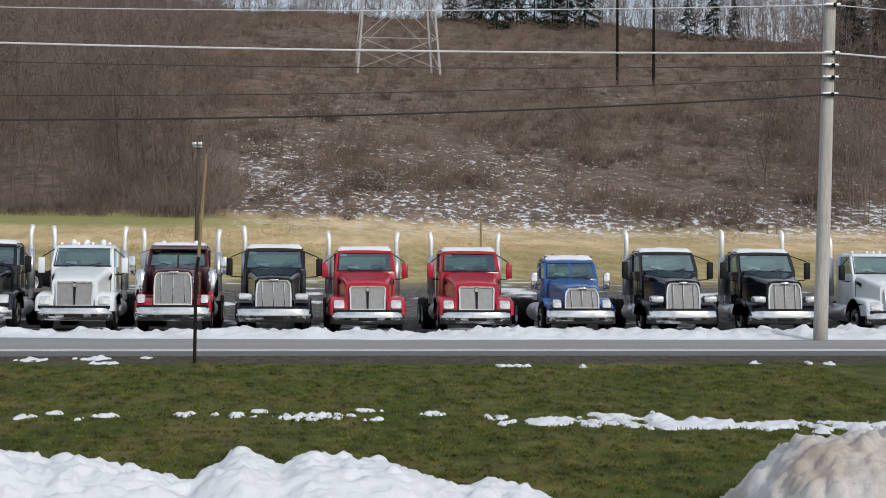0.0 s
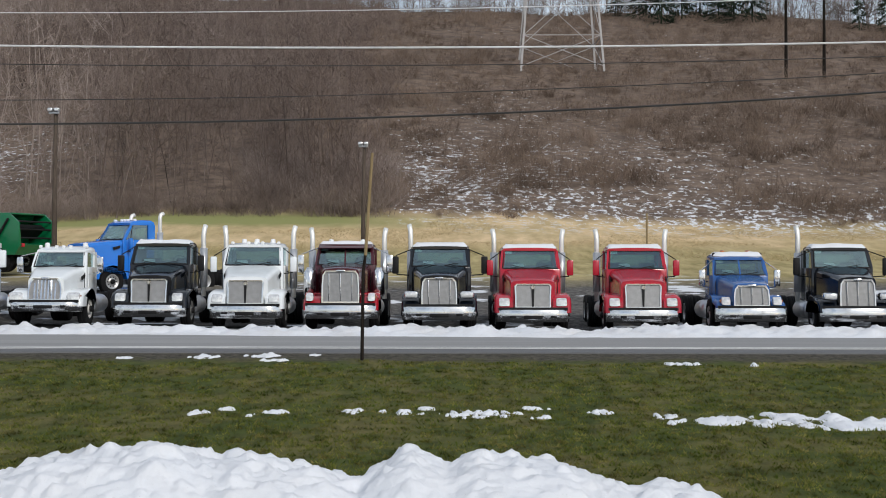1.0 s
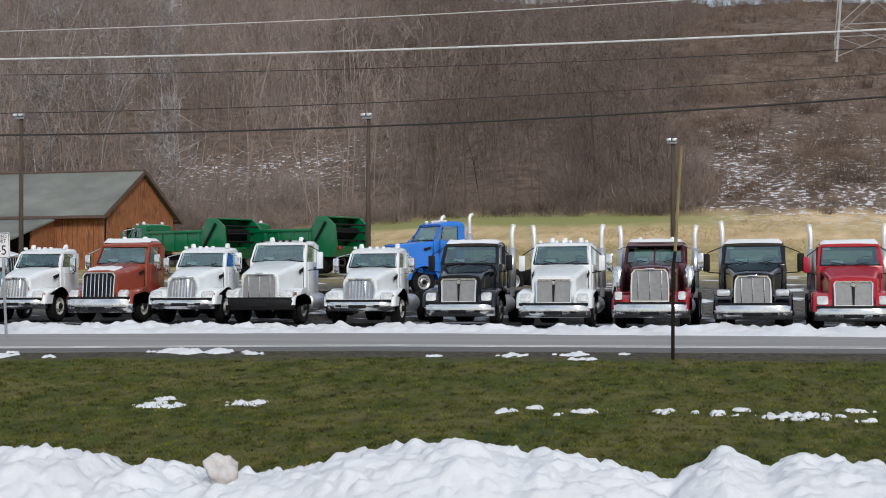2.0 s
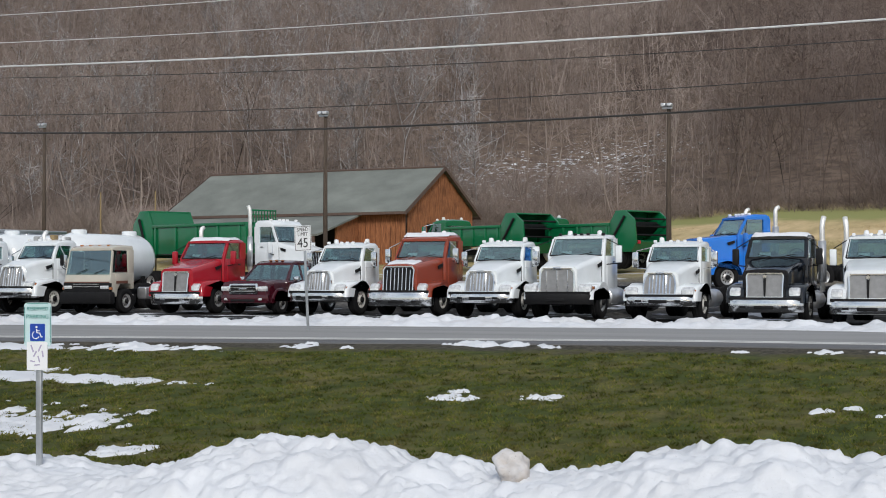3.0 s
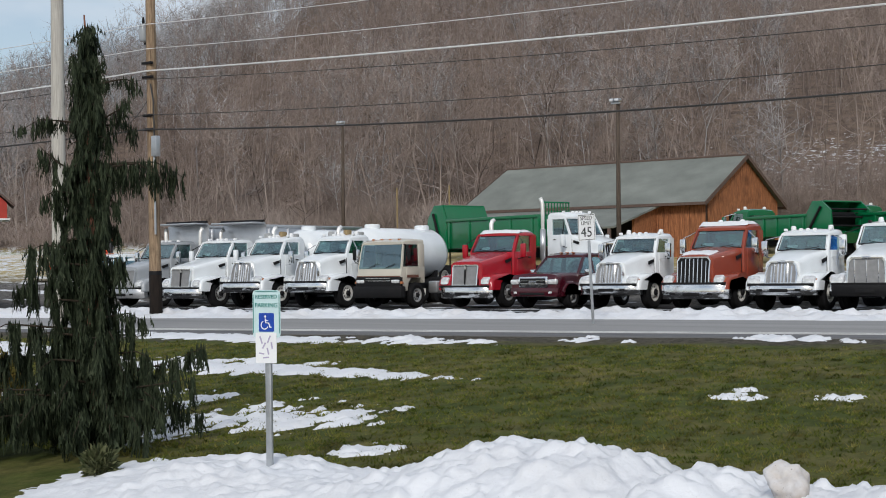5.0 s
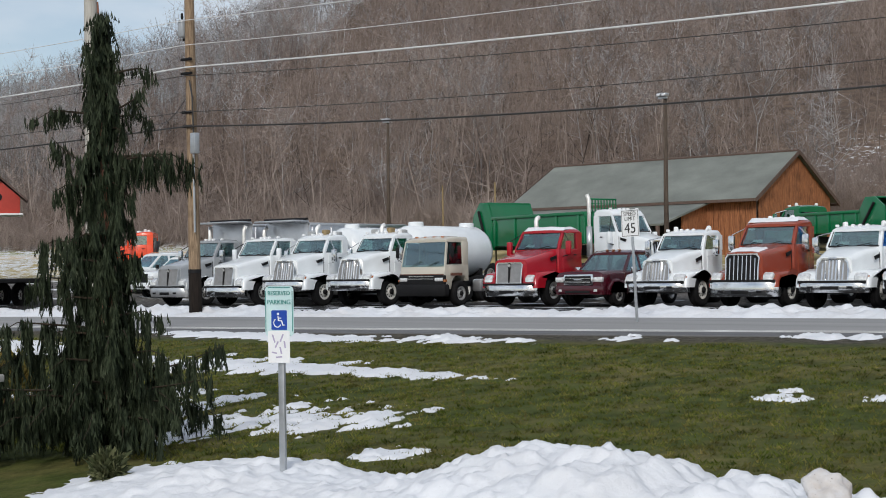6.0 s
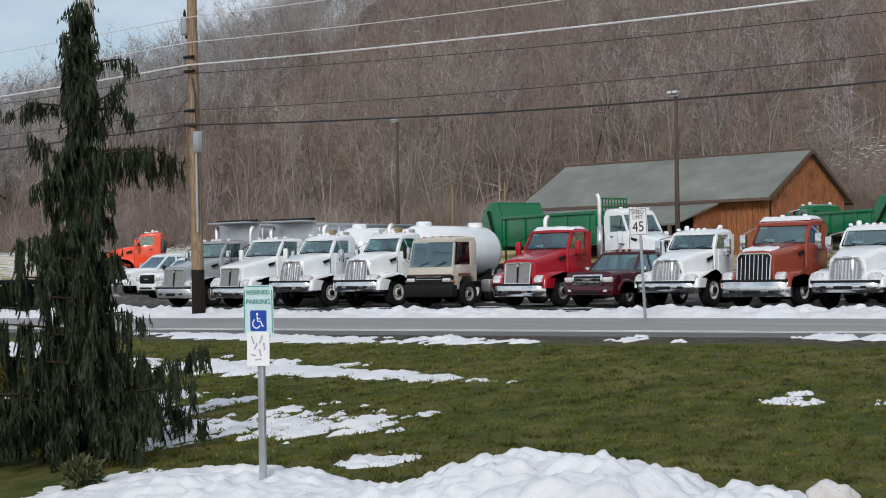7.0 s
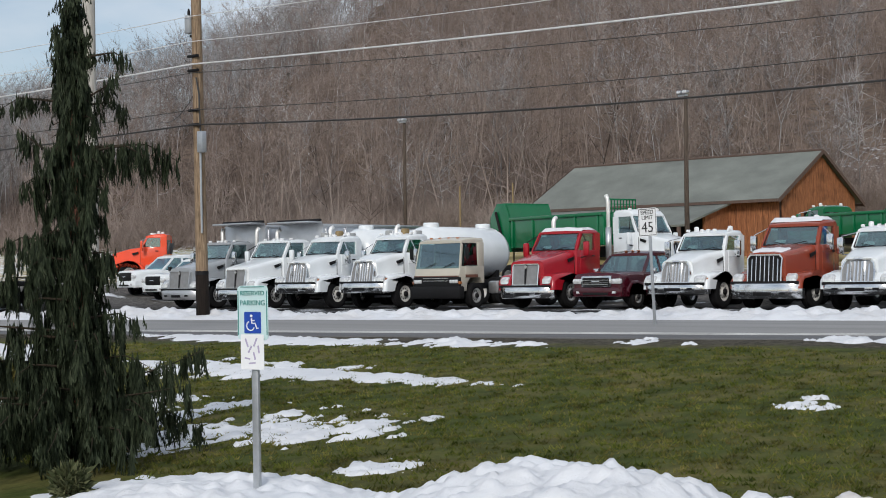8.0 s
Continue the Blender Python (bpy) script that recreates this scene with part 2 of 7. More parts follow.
def pane(corners, depth=0.012, bm=None):
    """A thin sheet on four or more corners, with thickness."""
    bm = bm or bmesh.new()
    ps = [Vector(c) for c in corners]
    n = (ps[1] - ps[0]).cross(ps[2] - ps[0]).normalized() * depth
    a, b = [bm.verts.new(p) for p in ps], [bm.verts.new(p - n) for p in ps]
    k = len(ps)
    bm.faces.new(a)
    bm.faces.new(b[::-1])
    for i in range(k):
        bm.faces.new((a[i], b[i], b[(i + 1) % k], a[(i + 1) % k]))
    bmesh.ops.recalc_face_normals(bm, faces=bm.faces)
    return bm


def lathe(profile, axis="x", n=20, bm=None):
    """A profile of (along, radius) turned round an axis."""
    bm = bm or bmesh.new()
    rings = []
    for h, r in profile:
        ring = []
        for k in range(n):
            c, s = math.cos(k * math.tau / n) * r, math.sin(k * math.tau / n) * r
            ring.append(bm.verts.new((h, c, s) if axis == "x" else (c, s, h)))
        rings.append(ring)
    for r0, r1 in zip(rings, rings[1:]):
        for k in range(n):
            bm.faces.new((r0[k], r0[(k + 1) % n], r1[(k + 1) % n], r1[k]))
    bmesh.ops.recalc_face_normals(bm, faces=bm.faces)
    return bm


def raw_object(name, verts, faces, material, smooth=False):
    me = bpy.data.meshes.new(name)
    me.from_pydata(verts, [], faces)
    me.materials.append(material)
    if smooth:
        me.shade_smooth()
    return new(name, me)


def soup(name, verts, tris, material):
    """Many triangles from arrays, as one mesh."""
    me = bpy.data.meshes.new(name)
    me.vertices.add(len(verts))
    me.vertices.foreach_set("co", np.ascontiguousarray(verts, np.float32).ravel())
    me.loops.add(len(tris) * 3)
    me.loops.foreach_set("vertex_index", np.ascontiguousarray(tris, np.int32).ravel())
    me.polygons.add(len(tris))
    me.polygons.foreach_set("loop_start", np.arange(0, len(tris) * 3, 3, dtype=np.int32))
    me.update(calc_edges=True)
    me.materials.append(material)
    return new(name, me)


def text_mesh(words, size, material, parent, m, name="lettering", spacing=1.0):
    """Flat raised letters as a mesh part."""
    c = bpy.data.curves.new(name, "FONT")
    c.body, c.size, c.extrude, c.align_x, c.align_y, c.space_character = words, size, 0.002, "CENTER", "CENTER", spacing
    ob = bpy.data.objects.new(name, c)
    me = bpy.data.meshes.new_from_object(ob)
    bpy.data.objects.remove(ob)
    bpy.data.curves.remove(c)
    me.materials.clear()
    me.materials.append(material)
    made = new(name, me)
    made.parent, made.matrix_local = parent, m
    return made


def field(x, y, scale, seed=0.0, octaves=4):
    """Smooth noise of a place, about -1 to 1."""
    return noise.fractal(Vector((x * scale + seed * 17.3, y * scale - seed * 9.1, seed * 3.7)), 1.0, 2.0, octaves)


# ---------------------------------------------------------------- the lie of the land
CREST_AT = ((-40, 215), (2, 232), (10, 262), (18, 340), (39, 340), (43, 220), (46, 180), (50, 153), (53, 138), (56, 127), (64, 121), (75, 118))
ROAD_NEAR, ROAD_FAR = 27.4, 33.1


def bend(x):
    """How far the road swings towards the lawn on its way to -x."""
    return -0.21 * max(0.0, -8.0 - x)


def lot_level(x):
    return float(np.interp(x, (-20, 2), (-0.08, -0.34)))


def toe_dist(x, y):
    return y + max(0.0, -40.0 - x) * 0.5


def land(x, y):
    """Height of the ground."""
    if y < 46 and x > -120:
        y -= bend(x) * min(1.0, max(0.0, (y - 13) / 9)) * (1.0 if y < 34 else max(0.0, (46 - y) / 12))
    if y < 34.5:
        return float(np.interp(y, (8, 11, 13, 20, 25, ROAD_NEAR, 34.5), (-0.78, -0.72, -0.60, -0.36, -0.12, -0.02, -0.02)))
    h, low = toe_dist(x, y), lot_level(x)
    toe = float(np.interp(x, (-90, -40, -20, 5, 15), (2.9, 3.8, 5.2, 5.0, 4.3)))
    z = float(np.interp(h, (34.5, 40, 48, 60, 76, 98), (-0.02, low, low, 1.0, 2.0, toe)))
    if h > 98:
        crest = float(np.interp(math.degrees(math.atan2(-x, max(y, 1.0))), *zip(*CREST_AT)))
        d = min(h, crest) - 98
        z += 0.285 * d
        z += 1.6 * field(x, y, 0.02, 3) * min(1.0, d / 25.0)
        z -= 0.03 * max(0.0, h - crest)
    return z


def spread(stops):
    """Grid lines with a step of their own for each stretch."""
    vals = []
    for a, b, step in stops:
        vals += list(np.arange(a, b, step))
    return vals + [stops[-1][1]]


gx = spread([(-1500, -260, 60), (-260, -90, 6), (-90, -30, 2), (-30, 10, 0.8), (10, 60, 2.5), (60, 140, 8), (140, 1500, 80)])
gy = spread([(-1500, -20, 80), (-20, 10, 3), (10, 34.5, 0.5), (34.5, 50, 1.5), (50, 110, 2), (110, 350, 5), (350, 2000, 110)])
verts = [(x, y, land(x, y)) for y in gy for x in gx]
nx = len(gx)
quads = [(j * nx + i, j * nx + i + 1, (j + 1) * nx + i + 1, (j + 1) * nx + i) for j in range(len(gy) - 1) for i in range(nx - 1)]


def ground_material():
    s = Shade("ground_cover")
    pos = s.t.nodes.new("ShaderNodeNewGeometry").outputs["Position"]
    xyz = s.add("ShaderNodeSeparateXYZ", {0: pos})
    px, py = xyz.outputs[0], xyz.outputs[1]
    pb = s.math("ADD", py, s.math("MULTIPLY", s.math("MAXIMUM", s.math("SUBTRACT", -8.0, px), 0.0), 0.21))
    wob = s.noise(0.35, 5.0, 0.6, None, True)
    far = s.math("ADD", py, s.math("MULTIPLY", s.math("MAXIMUM", s.math("SUBTRACT", -40.0, px), 0.0), 0.5))
    edge = s.math("ADD", far, s.math("MULTIPLY", s.math("SUBTRACT", wob, 0.5), 5.0))
    # lawn: green with straw and bare tufts
    fine, mid = s.noise(22.0, 5.0, 0.65, (1, 0.6, 1), True), s.noise(0.9, 5.0, 0.6, (1, 0.8, 1), True)
    grass = s.mix(s.ramp(mid, [(0.42, 0.0), (0.64, 1.0)]), (0.056, 0.076, 0.014), (0.172, 0.140, 0.054))
    grass = s.mix(s.ramp(fine, [(0.40, 0.0), (0.60, 1.0)]), s.mix(0.4, grass, (0.026, 0.034, 0.008)), grass)
    tufts = s.ramp(s.noise(5.0, 5.0, 0.7, (0.75, 0.36, 1), True), [(0.36, 0.0), (0.50, 0.55), (0.66, 1.0)])
    grass = s.mix(tufts, s.mix(0.5, grass, (0.018, 0.026, 0.006)), s.mix(0.25, grass, (0.15, 0.16, 0.05)))
    asphalt = s.mix(s.ramp(s.noise(40.0, 3.0, 0.6, None, True), [(0.4, 0.0), (0.6, 1.0)]), (0.012, 0.012, 0.013), (0.030, 0.030, 0.031))
    gravel = s.mix(s.ramp(s.noise(5.0, 6.0, 0.7, None, True), [(0.4, 0.0), (0.62, 1.0)]), (0.055, 0.052, 0.05), (0.17, 0.16, 0.15))
    straw = s.mix(s.ramp(s.noise(1.3, 6.0, 0.65, (1, 0.25, 1), True), [(0.36, 0.0), (0.64, 1.0)]), (0.26, 0.215, 0.095), (0.46, 0.375, 0.19))
    litter = s.mix(s.ramp(s.noise(0.8, 7.0, 0.7, None, True), [(0.36, 0.0), (0.66, 1.0)]), (0.090, 0.067, 0.054), (0.215, 0.160, 0.125))

    def step(value, a, b):
        return s.add("ShaderNodeMapRange", {"Value": value}, **{"From Min": a, "From Max": b}).outputs[0]
    col = s.mix(step(py, 10.2, 10.5), asphalt, grass)
    soil = s.mix(s.ramp(s.noise(9.0, 5.0, 0.7, None, True), [(0.38, 0.0), (0.62, 1.0)]), (0.030, 0.026, 0.022), (0.105, 0.095, 0.072))
    col = s.mix(step(s.math("ADD", pb, s.math("MULTIPLY", s.math("SUBTRACT", s.noise(1.2, 6.0, 0.7, None, True), 0.5), 3.0)), 25.7, 26.6), col, soil)
    lot = s.mix(step(edge, 42.5, 48.0), asphalt, gravel)
    col = s.mix(step(pb, 33.3, 33.6), col, lot)
    col = s.mix(step(edge, 58.0, 64.0), col, straw)
    tan = s.mix(s.ramp(s.noise(0.8, 6.0, 0.65, (1, 0.3, 1), True), [(0.36, 0.0), (0.64, 1.0)]), (0.46, 0.345, 0.19), (0.70, 0.53, 0.32))
    col = s.mix(s.math("MULTIPLY", step(edge, 80.0, 85.0), s.ramp(s.noise(0.06, 3.0, 0.5, None, True), [(0.40, 0.35), (0.55, 1.0)])), col, tan)
    green_strip = s.math("MULTIPLY", step(edge, 91.0, 94.0), s.math("SUBTRACT", 1.0, step(far, 98.0, 100.0)))
    col = s.mix(s.math("MULTIPLY", green_strip, step(px, 2.0, -8.0)), col, (0.27, 0.275, 0.11))
    col = s.mix(step(edge, 97.5, 100.5), col, litter)
    # old snow: streaks on the cleared slope, flecks in the woods
    streak = s.noise(2.4, 7.0, 0.70, (0.8, 0.6, 1.0), True)
    broad = s.noise(0.045, 3.0, 0.5, None, True)
    band = s.math("MULTIPLY", step(px, -6.0, 0.0), s.math("SUBTRACT", 1.0, step(far, 104.0, 118.0)))
    knoll = s.math("MULTIPLY", s.math("MULTIPLY", step(s.math("ADD", px, s.math("MULTIPLY", far, 0.03)), -3.0, 0.0), s.math("SUBTRACT", 1.0, step(px, 8.0, 15.0))), s.math("SUBTRACT", 1.0, step(far, 122.0, 145.0)))
    fleck = s.math("MULTIPLY", s.math("MULTIPLY", step(px, -60.0, -46.0), s.math("SUBTRACT", 1.0, step(px, -38.0, -26.0))), s.math("MULTIPLY", step(far, 106.0, 110.0), s.math("SUBTRACT", 1.0, step(far, 118.0, 134.0))))
    slope_ = s.math("MULTIPLY", step(px, -4.0, 2.0), s.math("SUBTRACT", 1.0, step(far, 130.0, 170.0)))
    open_slope = s.math("MAXIMUM", s.math("MAXIMUM", s.math("MULTIPLY", band, 0.125), s.math("MULTIPLY", knoll, 0.105)), s.math("MAXIMUM", s.math("MULTIPLY", slope_, 0.065), s.math("MULTIPLY", fleck, 0.13)))
    amount = s.math("ADD", open_slope, s.math("MULTIPLY", s.math("SUBTRACT", broad, 0.5), 0.18))
    snow = s.math("MULTIPLY", step(s.math("ADD", streak, amount), 0.665, 0.69), step(far, 88.0, 97.0))
    field_snow = s.math("MULTIPLY", step(s.math("ADD", streak, s.math("MULTIPLY", step(px, -45.0, -75.0), 0.12)), 0.60, 0.63), s.math("MULTIPLY", step(px, -38.0, -60.0), step(far, 56.0, 64.0)))
    lot_snow = s.math("MULTIPLY", step(s.noise(0.7, 6.0, 0.6, (0.5, 1, 1), True), 0.56, 0.60), s.math("MULTIPLY", step(pb, 36.0, 37.0), s.math("SUBTRACT", 1.0, step(far, 62.0, 66.0))))
    white = s.math("MAXIMUM", s.math("MAXIMUM", snow, s.math("MULTIPLY", field_snow, s.math("SUBTRACT", 1.0, step(far, 98.0, 101.0)))), lot_snow)
    col = s.mix(white, col, (0.66, 0.68, 0.71))
    s.set(Base_Color=col, Roughness=0.95, Specular_IOR_Level=0.12)
    s.bump(fine, 0.5, 0.03)
    return s.m


tagged(raw_object("ground", verts, quads, ground_material(), True), "sloping ground with green lawn, gravel lot and brown hillside", "ground", kind="structure")

# ---------------------------------------------------------------- road
def road_material(name, lo, hi):
    s = Shade(name)
    fine, wear = s.noise(55.0, 4.0, 0.65, None, True), s.noise(0.5, 5.0, 0.6, (0.12, 2.0, 1.0), True)
    col = s.mix(s.ramp(s.math("ADD", s.math("MULTIPLY", fine, 0.4), s.math("MULTIPLY", wear, 0.6)), [(0.36, 0.0), (0.64, 1.0)]), lo, hi)
    s.set(Base_Color=col, Roughness=0.72)
    s.bump(fine, 0.4, 0.008)
    return s.m


road = thing("road", Matrix(), "grey asphalt road with painted lines beside a snowbank", "road", kind="structure")


def widen(x):
    """How much wider the far side of the road grows towards the entrance of the lot."""
    return float(np.interp(x, (-40, -22, -16, -10, -4, 2), (1.9, 2.2, 2.0, 1.5, 0.5, 0.0)))


def strip(name, y0, y1, z0, z1, material, label="", x0=-900.0, x1=900.0):
    xs = spread([(x0, -60, 40), (-60, 30, 1.5), (30, x1, 40)])
    bm = bmesh.new()
    rows = []
    for x in xs:
        a, b = y0 + 0.04 * field(x, 0, 0.4, 5) + bend(max(x, -120)), y1 + bend(max(x, -120)) + (widen(x) if y1 >= ROAD_FAR else 0.0)
        rows.append([bm.verts.new(c) for c in ((x, a, z0), (x, a + 0.02, z1), (x, b - 0.02, z1), (x, b, z0))])
    for a, b in zip(rows, rows[1:]):
        for k in range(3):
            bm.faces.new((a[k], b[k], b[k + 1], a[k + 1]))
    bmesh.ops.recalc_face_normals(bm, faces=bm.faces)
    return part(name, bm, material, road, label)


strip("far_lane", 28.75, ROAD_FAR + 0.5, -0.1, 0.0, road_material("worn_asphalt", (0.215, 0.212, 0.21), (0.30, 0.296, 0.292)), "dry grey asphalt")
strip("near_lane", ROAD_NEAR, 28.75, -0.1, -0.004, road_material("damp_asphalt", (0.085, 0.085, 0.088), (0.14, 0.14, 0.145)), "darker damp asphalt")
line_paint = surface("road_paint", (0.62, 0.62, 0.60), 0.7, 0.0, 0.2, 1.5, 25, 0.2, dirt=(0.2, 0.2, 0.2), dirt_amount=0.4)
for y in (28.8, 29.2):
    strip("painted_line", y, y + 0.13, 0.0, 0.006, line_paint, "white painted line")


# ---------------------------------------------------------------- snow
def snow_field(name, x0, x1, y0, y1, step, height, material, label):
    """A snow body over a grid, where height(x, y) says how far it stands above the ground; none where that is not positive."""
    xs, ys = np.arange(x0, x1 + step, step), np.arange(y0, y1 + step, step)
    top = np.array([[height(x, y) for x in xs] for y in ys])
    index, vs, fs = {}, [], []

    def vert(j, i):
        if (j, i) not in index:
            index[j, i] = len(vs)
            x, y = xs[i], ys[j]
            vs.append((x, y, land(x, y) + max(top[j, i], -0.02)))
        return index[j, i]
    for j in range(len(ys) - 1):
        for i in range(len(xs) - 1):
            if max(top[j, i], top[j + 1, i], top[j, i + 1], top[j + 1, i + 1]) > 0:
                fs.append((vert(j, i), vert(j, i + 1), vert(j + 1, i + 1), vert(j + 1, i)))
    return tagged(raw_object(name, vs, fs, material, True), label, "snow", kind="stuff")


# crest of the ploughed bank beside the parking place: x, height
BANK = ((-13.4, -0.66), (-12.3, -0.60), (-11.3, -0.49), (-10.5, -0.39), (-10.0, -0.31), (-9.6, -0.36), (-9.0, -0.38), (-8.4, -0.35), (-7.95, -0.23), (-7.55, -0.16), (-7.38, -0.06),
        (-7.15, -0.01), (-6.95, -0.05), (-6.5, -0.02), (-6.15, 0.03), (-5.95, 0.0), (-5.8, -0.12), (-5.65, -0.17), (-5.45, -0.09), (-5.25, -0.07), (-5.05, -0.15), (-4.85, -0.18), (-4.4, -0.13),
        (-4.05, -0.07), (-3.75, -0.02), (-3.5, 0.07), (-3.1, 0.14), (-2.4, 0.17), (-2.2, 0.11), (-2.03, 0.05), (-1.78, 0.09), (-1.3, 0.0), (-1.05, -0.06), (-0.83, -0.14), (-0.65, -0.01),
        (-0.5, 0.09), (-0.38, 0.14), (-0.22, 0.06), (-0.1, 0.02), (0.05, 0.085), (0.22, 0.11), (0.9, 0.0), (1.27, -0.13), (1.46, -0.21), (1.7, -0.16), (2.0, -0.23), (2.4, -0.36), (2.9, -0.75))
PILE = ((3.86, -0.8), (3.98, -0.26), (4.1, -0.16), (4.24, -0.02), (4.32, 0.06), (4.44, 0.11), (4.52, 0.19), (5.2, 0.27), (6.2, 0.33), (7.6, 0.25), (9.5, -0.2), (10.5, -0.8))


def bank_height(crest, mid, half):
    xs, zs = zip(*crest)

    rough_ = 1.25 if mid > 12.2 else 1.0

    def height(x, y):
        across = (y - mid - 0.15 * field(x, 3.0, 0.5, 7)) / half
        shape = max(0.0, 1 - abs(across) ** 2.2)
        rise = float(np.interp(x, xs, zs)) - land(x, mid)
        lump = 0.05 * field(x, y, 1.3, 11, 2)
        for size, freq in ((0.11, 2.4), (0.10, 5.0), (0.05, 10.0)):  # rounded lumps with soft clefts between
            lump += size * (math.sqrt(field(x, y, freq, 12 + freq, 1) ** 2 + 0.006) - 0.26)
        lump += 0.022 * field(x, y, 22.0, 15, 2)
        return rise * shape ** 0.8 + rough_ * lump * min(1.0, shape * 1.6) * min(1.0, max(0.0, rise) * 2.5) - 0.09
    return height


snow_field("snowbank", -13.4, 3.0, 10.4, 13.7, 0.034, bank_height(BANK, 12.15, 1.45), M["snow"], "lumpy white ploughed snowbank beside the lawn")
snow_field("snow_pile", 3.5, 10.4, 10.5, 14.0, 0.035, bank_height(PILE, 12.25, 1.25), M["dirty_snow"], "dirty grey-brown ploughed snow pile on the grass")


def far_bank(x, y):
    mid = bend(x) + 35.0 + widen(x)
    if abs(y - mid) > 2.1:
        return -0.02
    across = (y - mid + 0.2 * field(x, 1.0, 0.3, 21)) / 1.6
    if abs(across) > 1.02:
        return -0.02
    shape = max(0.0, 1 - abs(across) ** 2.4)
    return shape * (0.21 + 0.09 * field(x, y, 0.35, 22) + 0.12 * field(x, y, 1.4, 23)) - 0.025 + (0.08 * field(x, y, 4.5, 24) + 0.12 * (abs(field(x, y, 3.2, 25, 1)) - 0.2)) * shape


snow_field("roadside_snowbank", -62, 30, 23.0, 39.2, 0.09, far_bank, M["plough_snow"], "long low snowbank along the far edge of the road")

PATCHES = (  # x, y, half length, half width
    (3.7, 18.75, 0.95, 0.35), (4.35, 18.95, 0.95, 0.6), (5.0, 18.45, 0.8, 0.36), (5.5, 18.7, 0.5, 0.55), (6.2, 18.45, 0.95, 0.45), (7.4, 18.35, 1.3, 0.5), (0.3, 19.5, 0.55, 0.5),
    (-4.66, 26.65, 0.42, 0.32), (-3.6, 26.85, 0.38, 0.35), (-3.35, 26.1, 0.36, 0.28), (3.96, 25.6, 0.45, 0.28), (-8.48, 19.65, 0.42, 0.34), (-7.34, 20.0, 0.42, 0.36), (-10.75, 26.75, 1.2, 0.5),
    (-14.05, 25.4, 0.8, 0.4), (-17.3, 24.25, 1.45, 0.75), (-21.6, 23.75, 3.3, 0.62), (-16.1, 19.95, 3.1, 0.42), (-18.4, 20.0, 2.4, 0.95), (-12.7, 15.5, 1.25, 1.6), (-15.3, 17.1, 1.0, 0.4),
    (-10.1, 14.4, 0.5, 0.5), (-14.5, 14.9, 1.7, 1.1), (-17.0, 16.6, 2.0, 0.9), (-25.5, 20.5, 3.0, 0.9))
CRUMBS = ((-3.5, 19.63), (-3.15, 19.96), (-2.79, 19.44), (-2.45, 19.65), (-1.42, 19.79), (-1.01, 19.72), (-0.66, 19.59), (-0.44, 20.04), (1.11, 20.09), (1.07, 19.19), (1.98, 19.72), (2.75, 19.35),
          (-2.62, 27.0), (5.17, 25.3), (8.54, 26.0), (9.59, 26.0), (9.9, 25.8), (-6.1, 26.4), (-9.7, 26.6), (-8.66, 20.3), (-14.4, 26.0))
PATCHES += tuple((x, y, 0.17 + 0.06 * math.sin(7 * x), 0.20 + 0.06 * math.cos(9 * x)) for x, y in CRUMBS)


def patch_height(px_, py_, lx, ly, seed):
    def height(x, y):
        dx, dy = (x - px_) / lx, (y - py_) / ly
        f, g = (1.0, 0.85 if lx < 2.5 else 0.42) if lx > 0.6 else (2.0, 0.45)
        m = (0.42 if lx < 2.5 else 0.95) - dx * dx - dy * dy + g * (1.5 * field(x * 1.0, y * 0.7, 1.7 * f, seed) + 1.9 * field(x * 1.2, y * 0.55, 4.0 * f, seed + 1, 5))
        return min(m * 0.10, 0.02 + 0.025 * m) + 0.035 * field(x, y, 8.0, seed, 3) * min(1.0, m) if m > 0 else -0.02
    return height


for k, (px_, py_, lx, ly) in enumerate(PATCHES):
    snow_field("snow_patch", px_ - lx * 1.5, px_ + lx * 1.5, py_ - ly * 1.6, py_ + ly * 1.6, 0.022 if lx < 0.6 else 0.04 if lx < 1.7 else 0.055, patch_height(px_, py_, lx, ly, 30 + k), M["snow"],
               "melting patch of white snow on the lawn" if py_ < 23 else "melting snow patch on grass beside the road")

bm = bmesh.new()
bmesh.ops.create_icosphere(bm, subdivisions=4, radius=0.155)
for v in bm.verts:
    v.co *= 0.95 + 0.5 * noise.fractal(v.co * 5, 1, 2, 4)
    v.co.z *= 0.9
lump = mesh_object("snow_lump", bm, M["dirty_snow"], True)
lump.location = (-4.6, 12.1, -0.15)
tagged(lump, "dirty grey-brown lump of frozen snow on the snowbank", "snow")


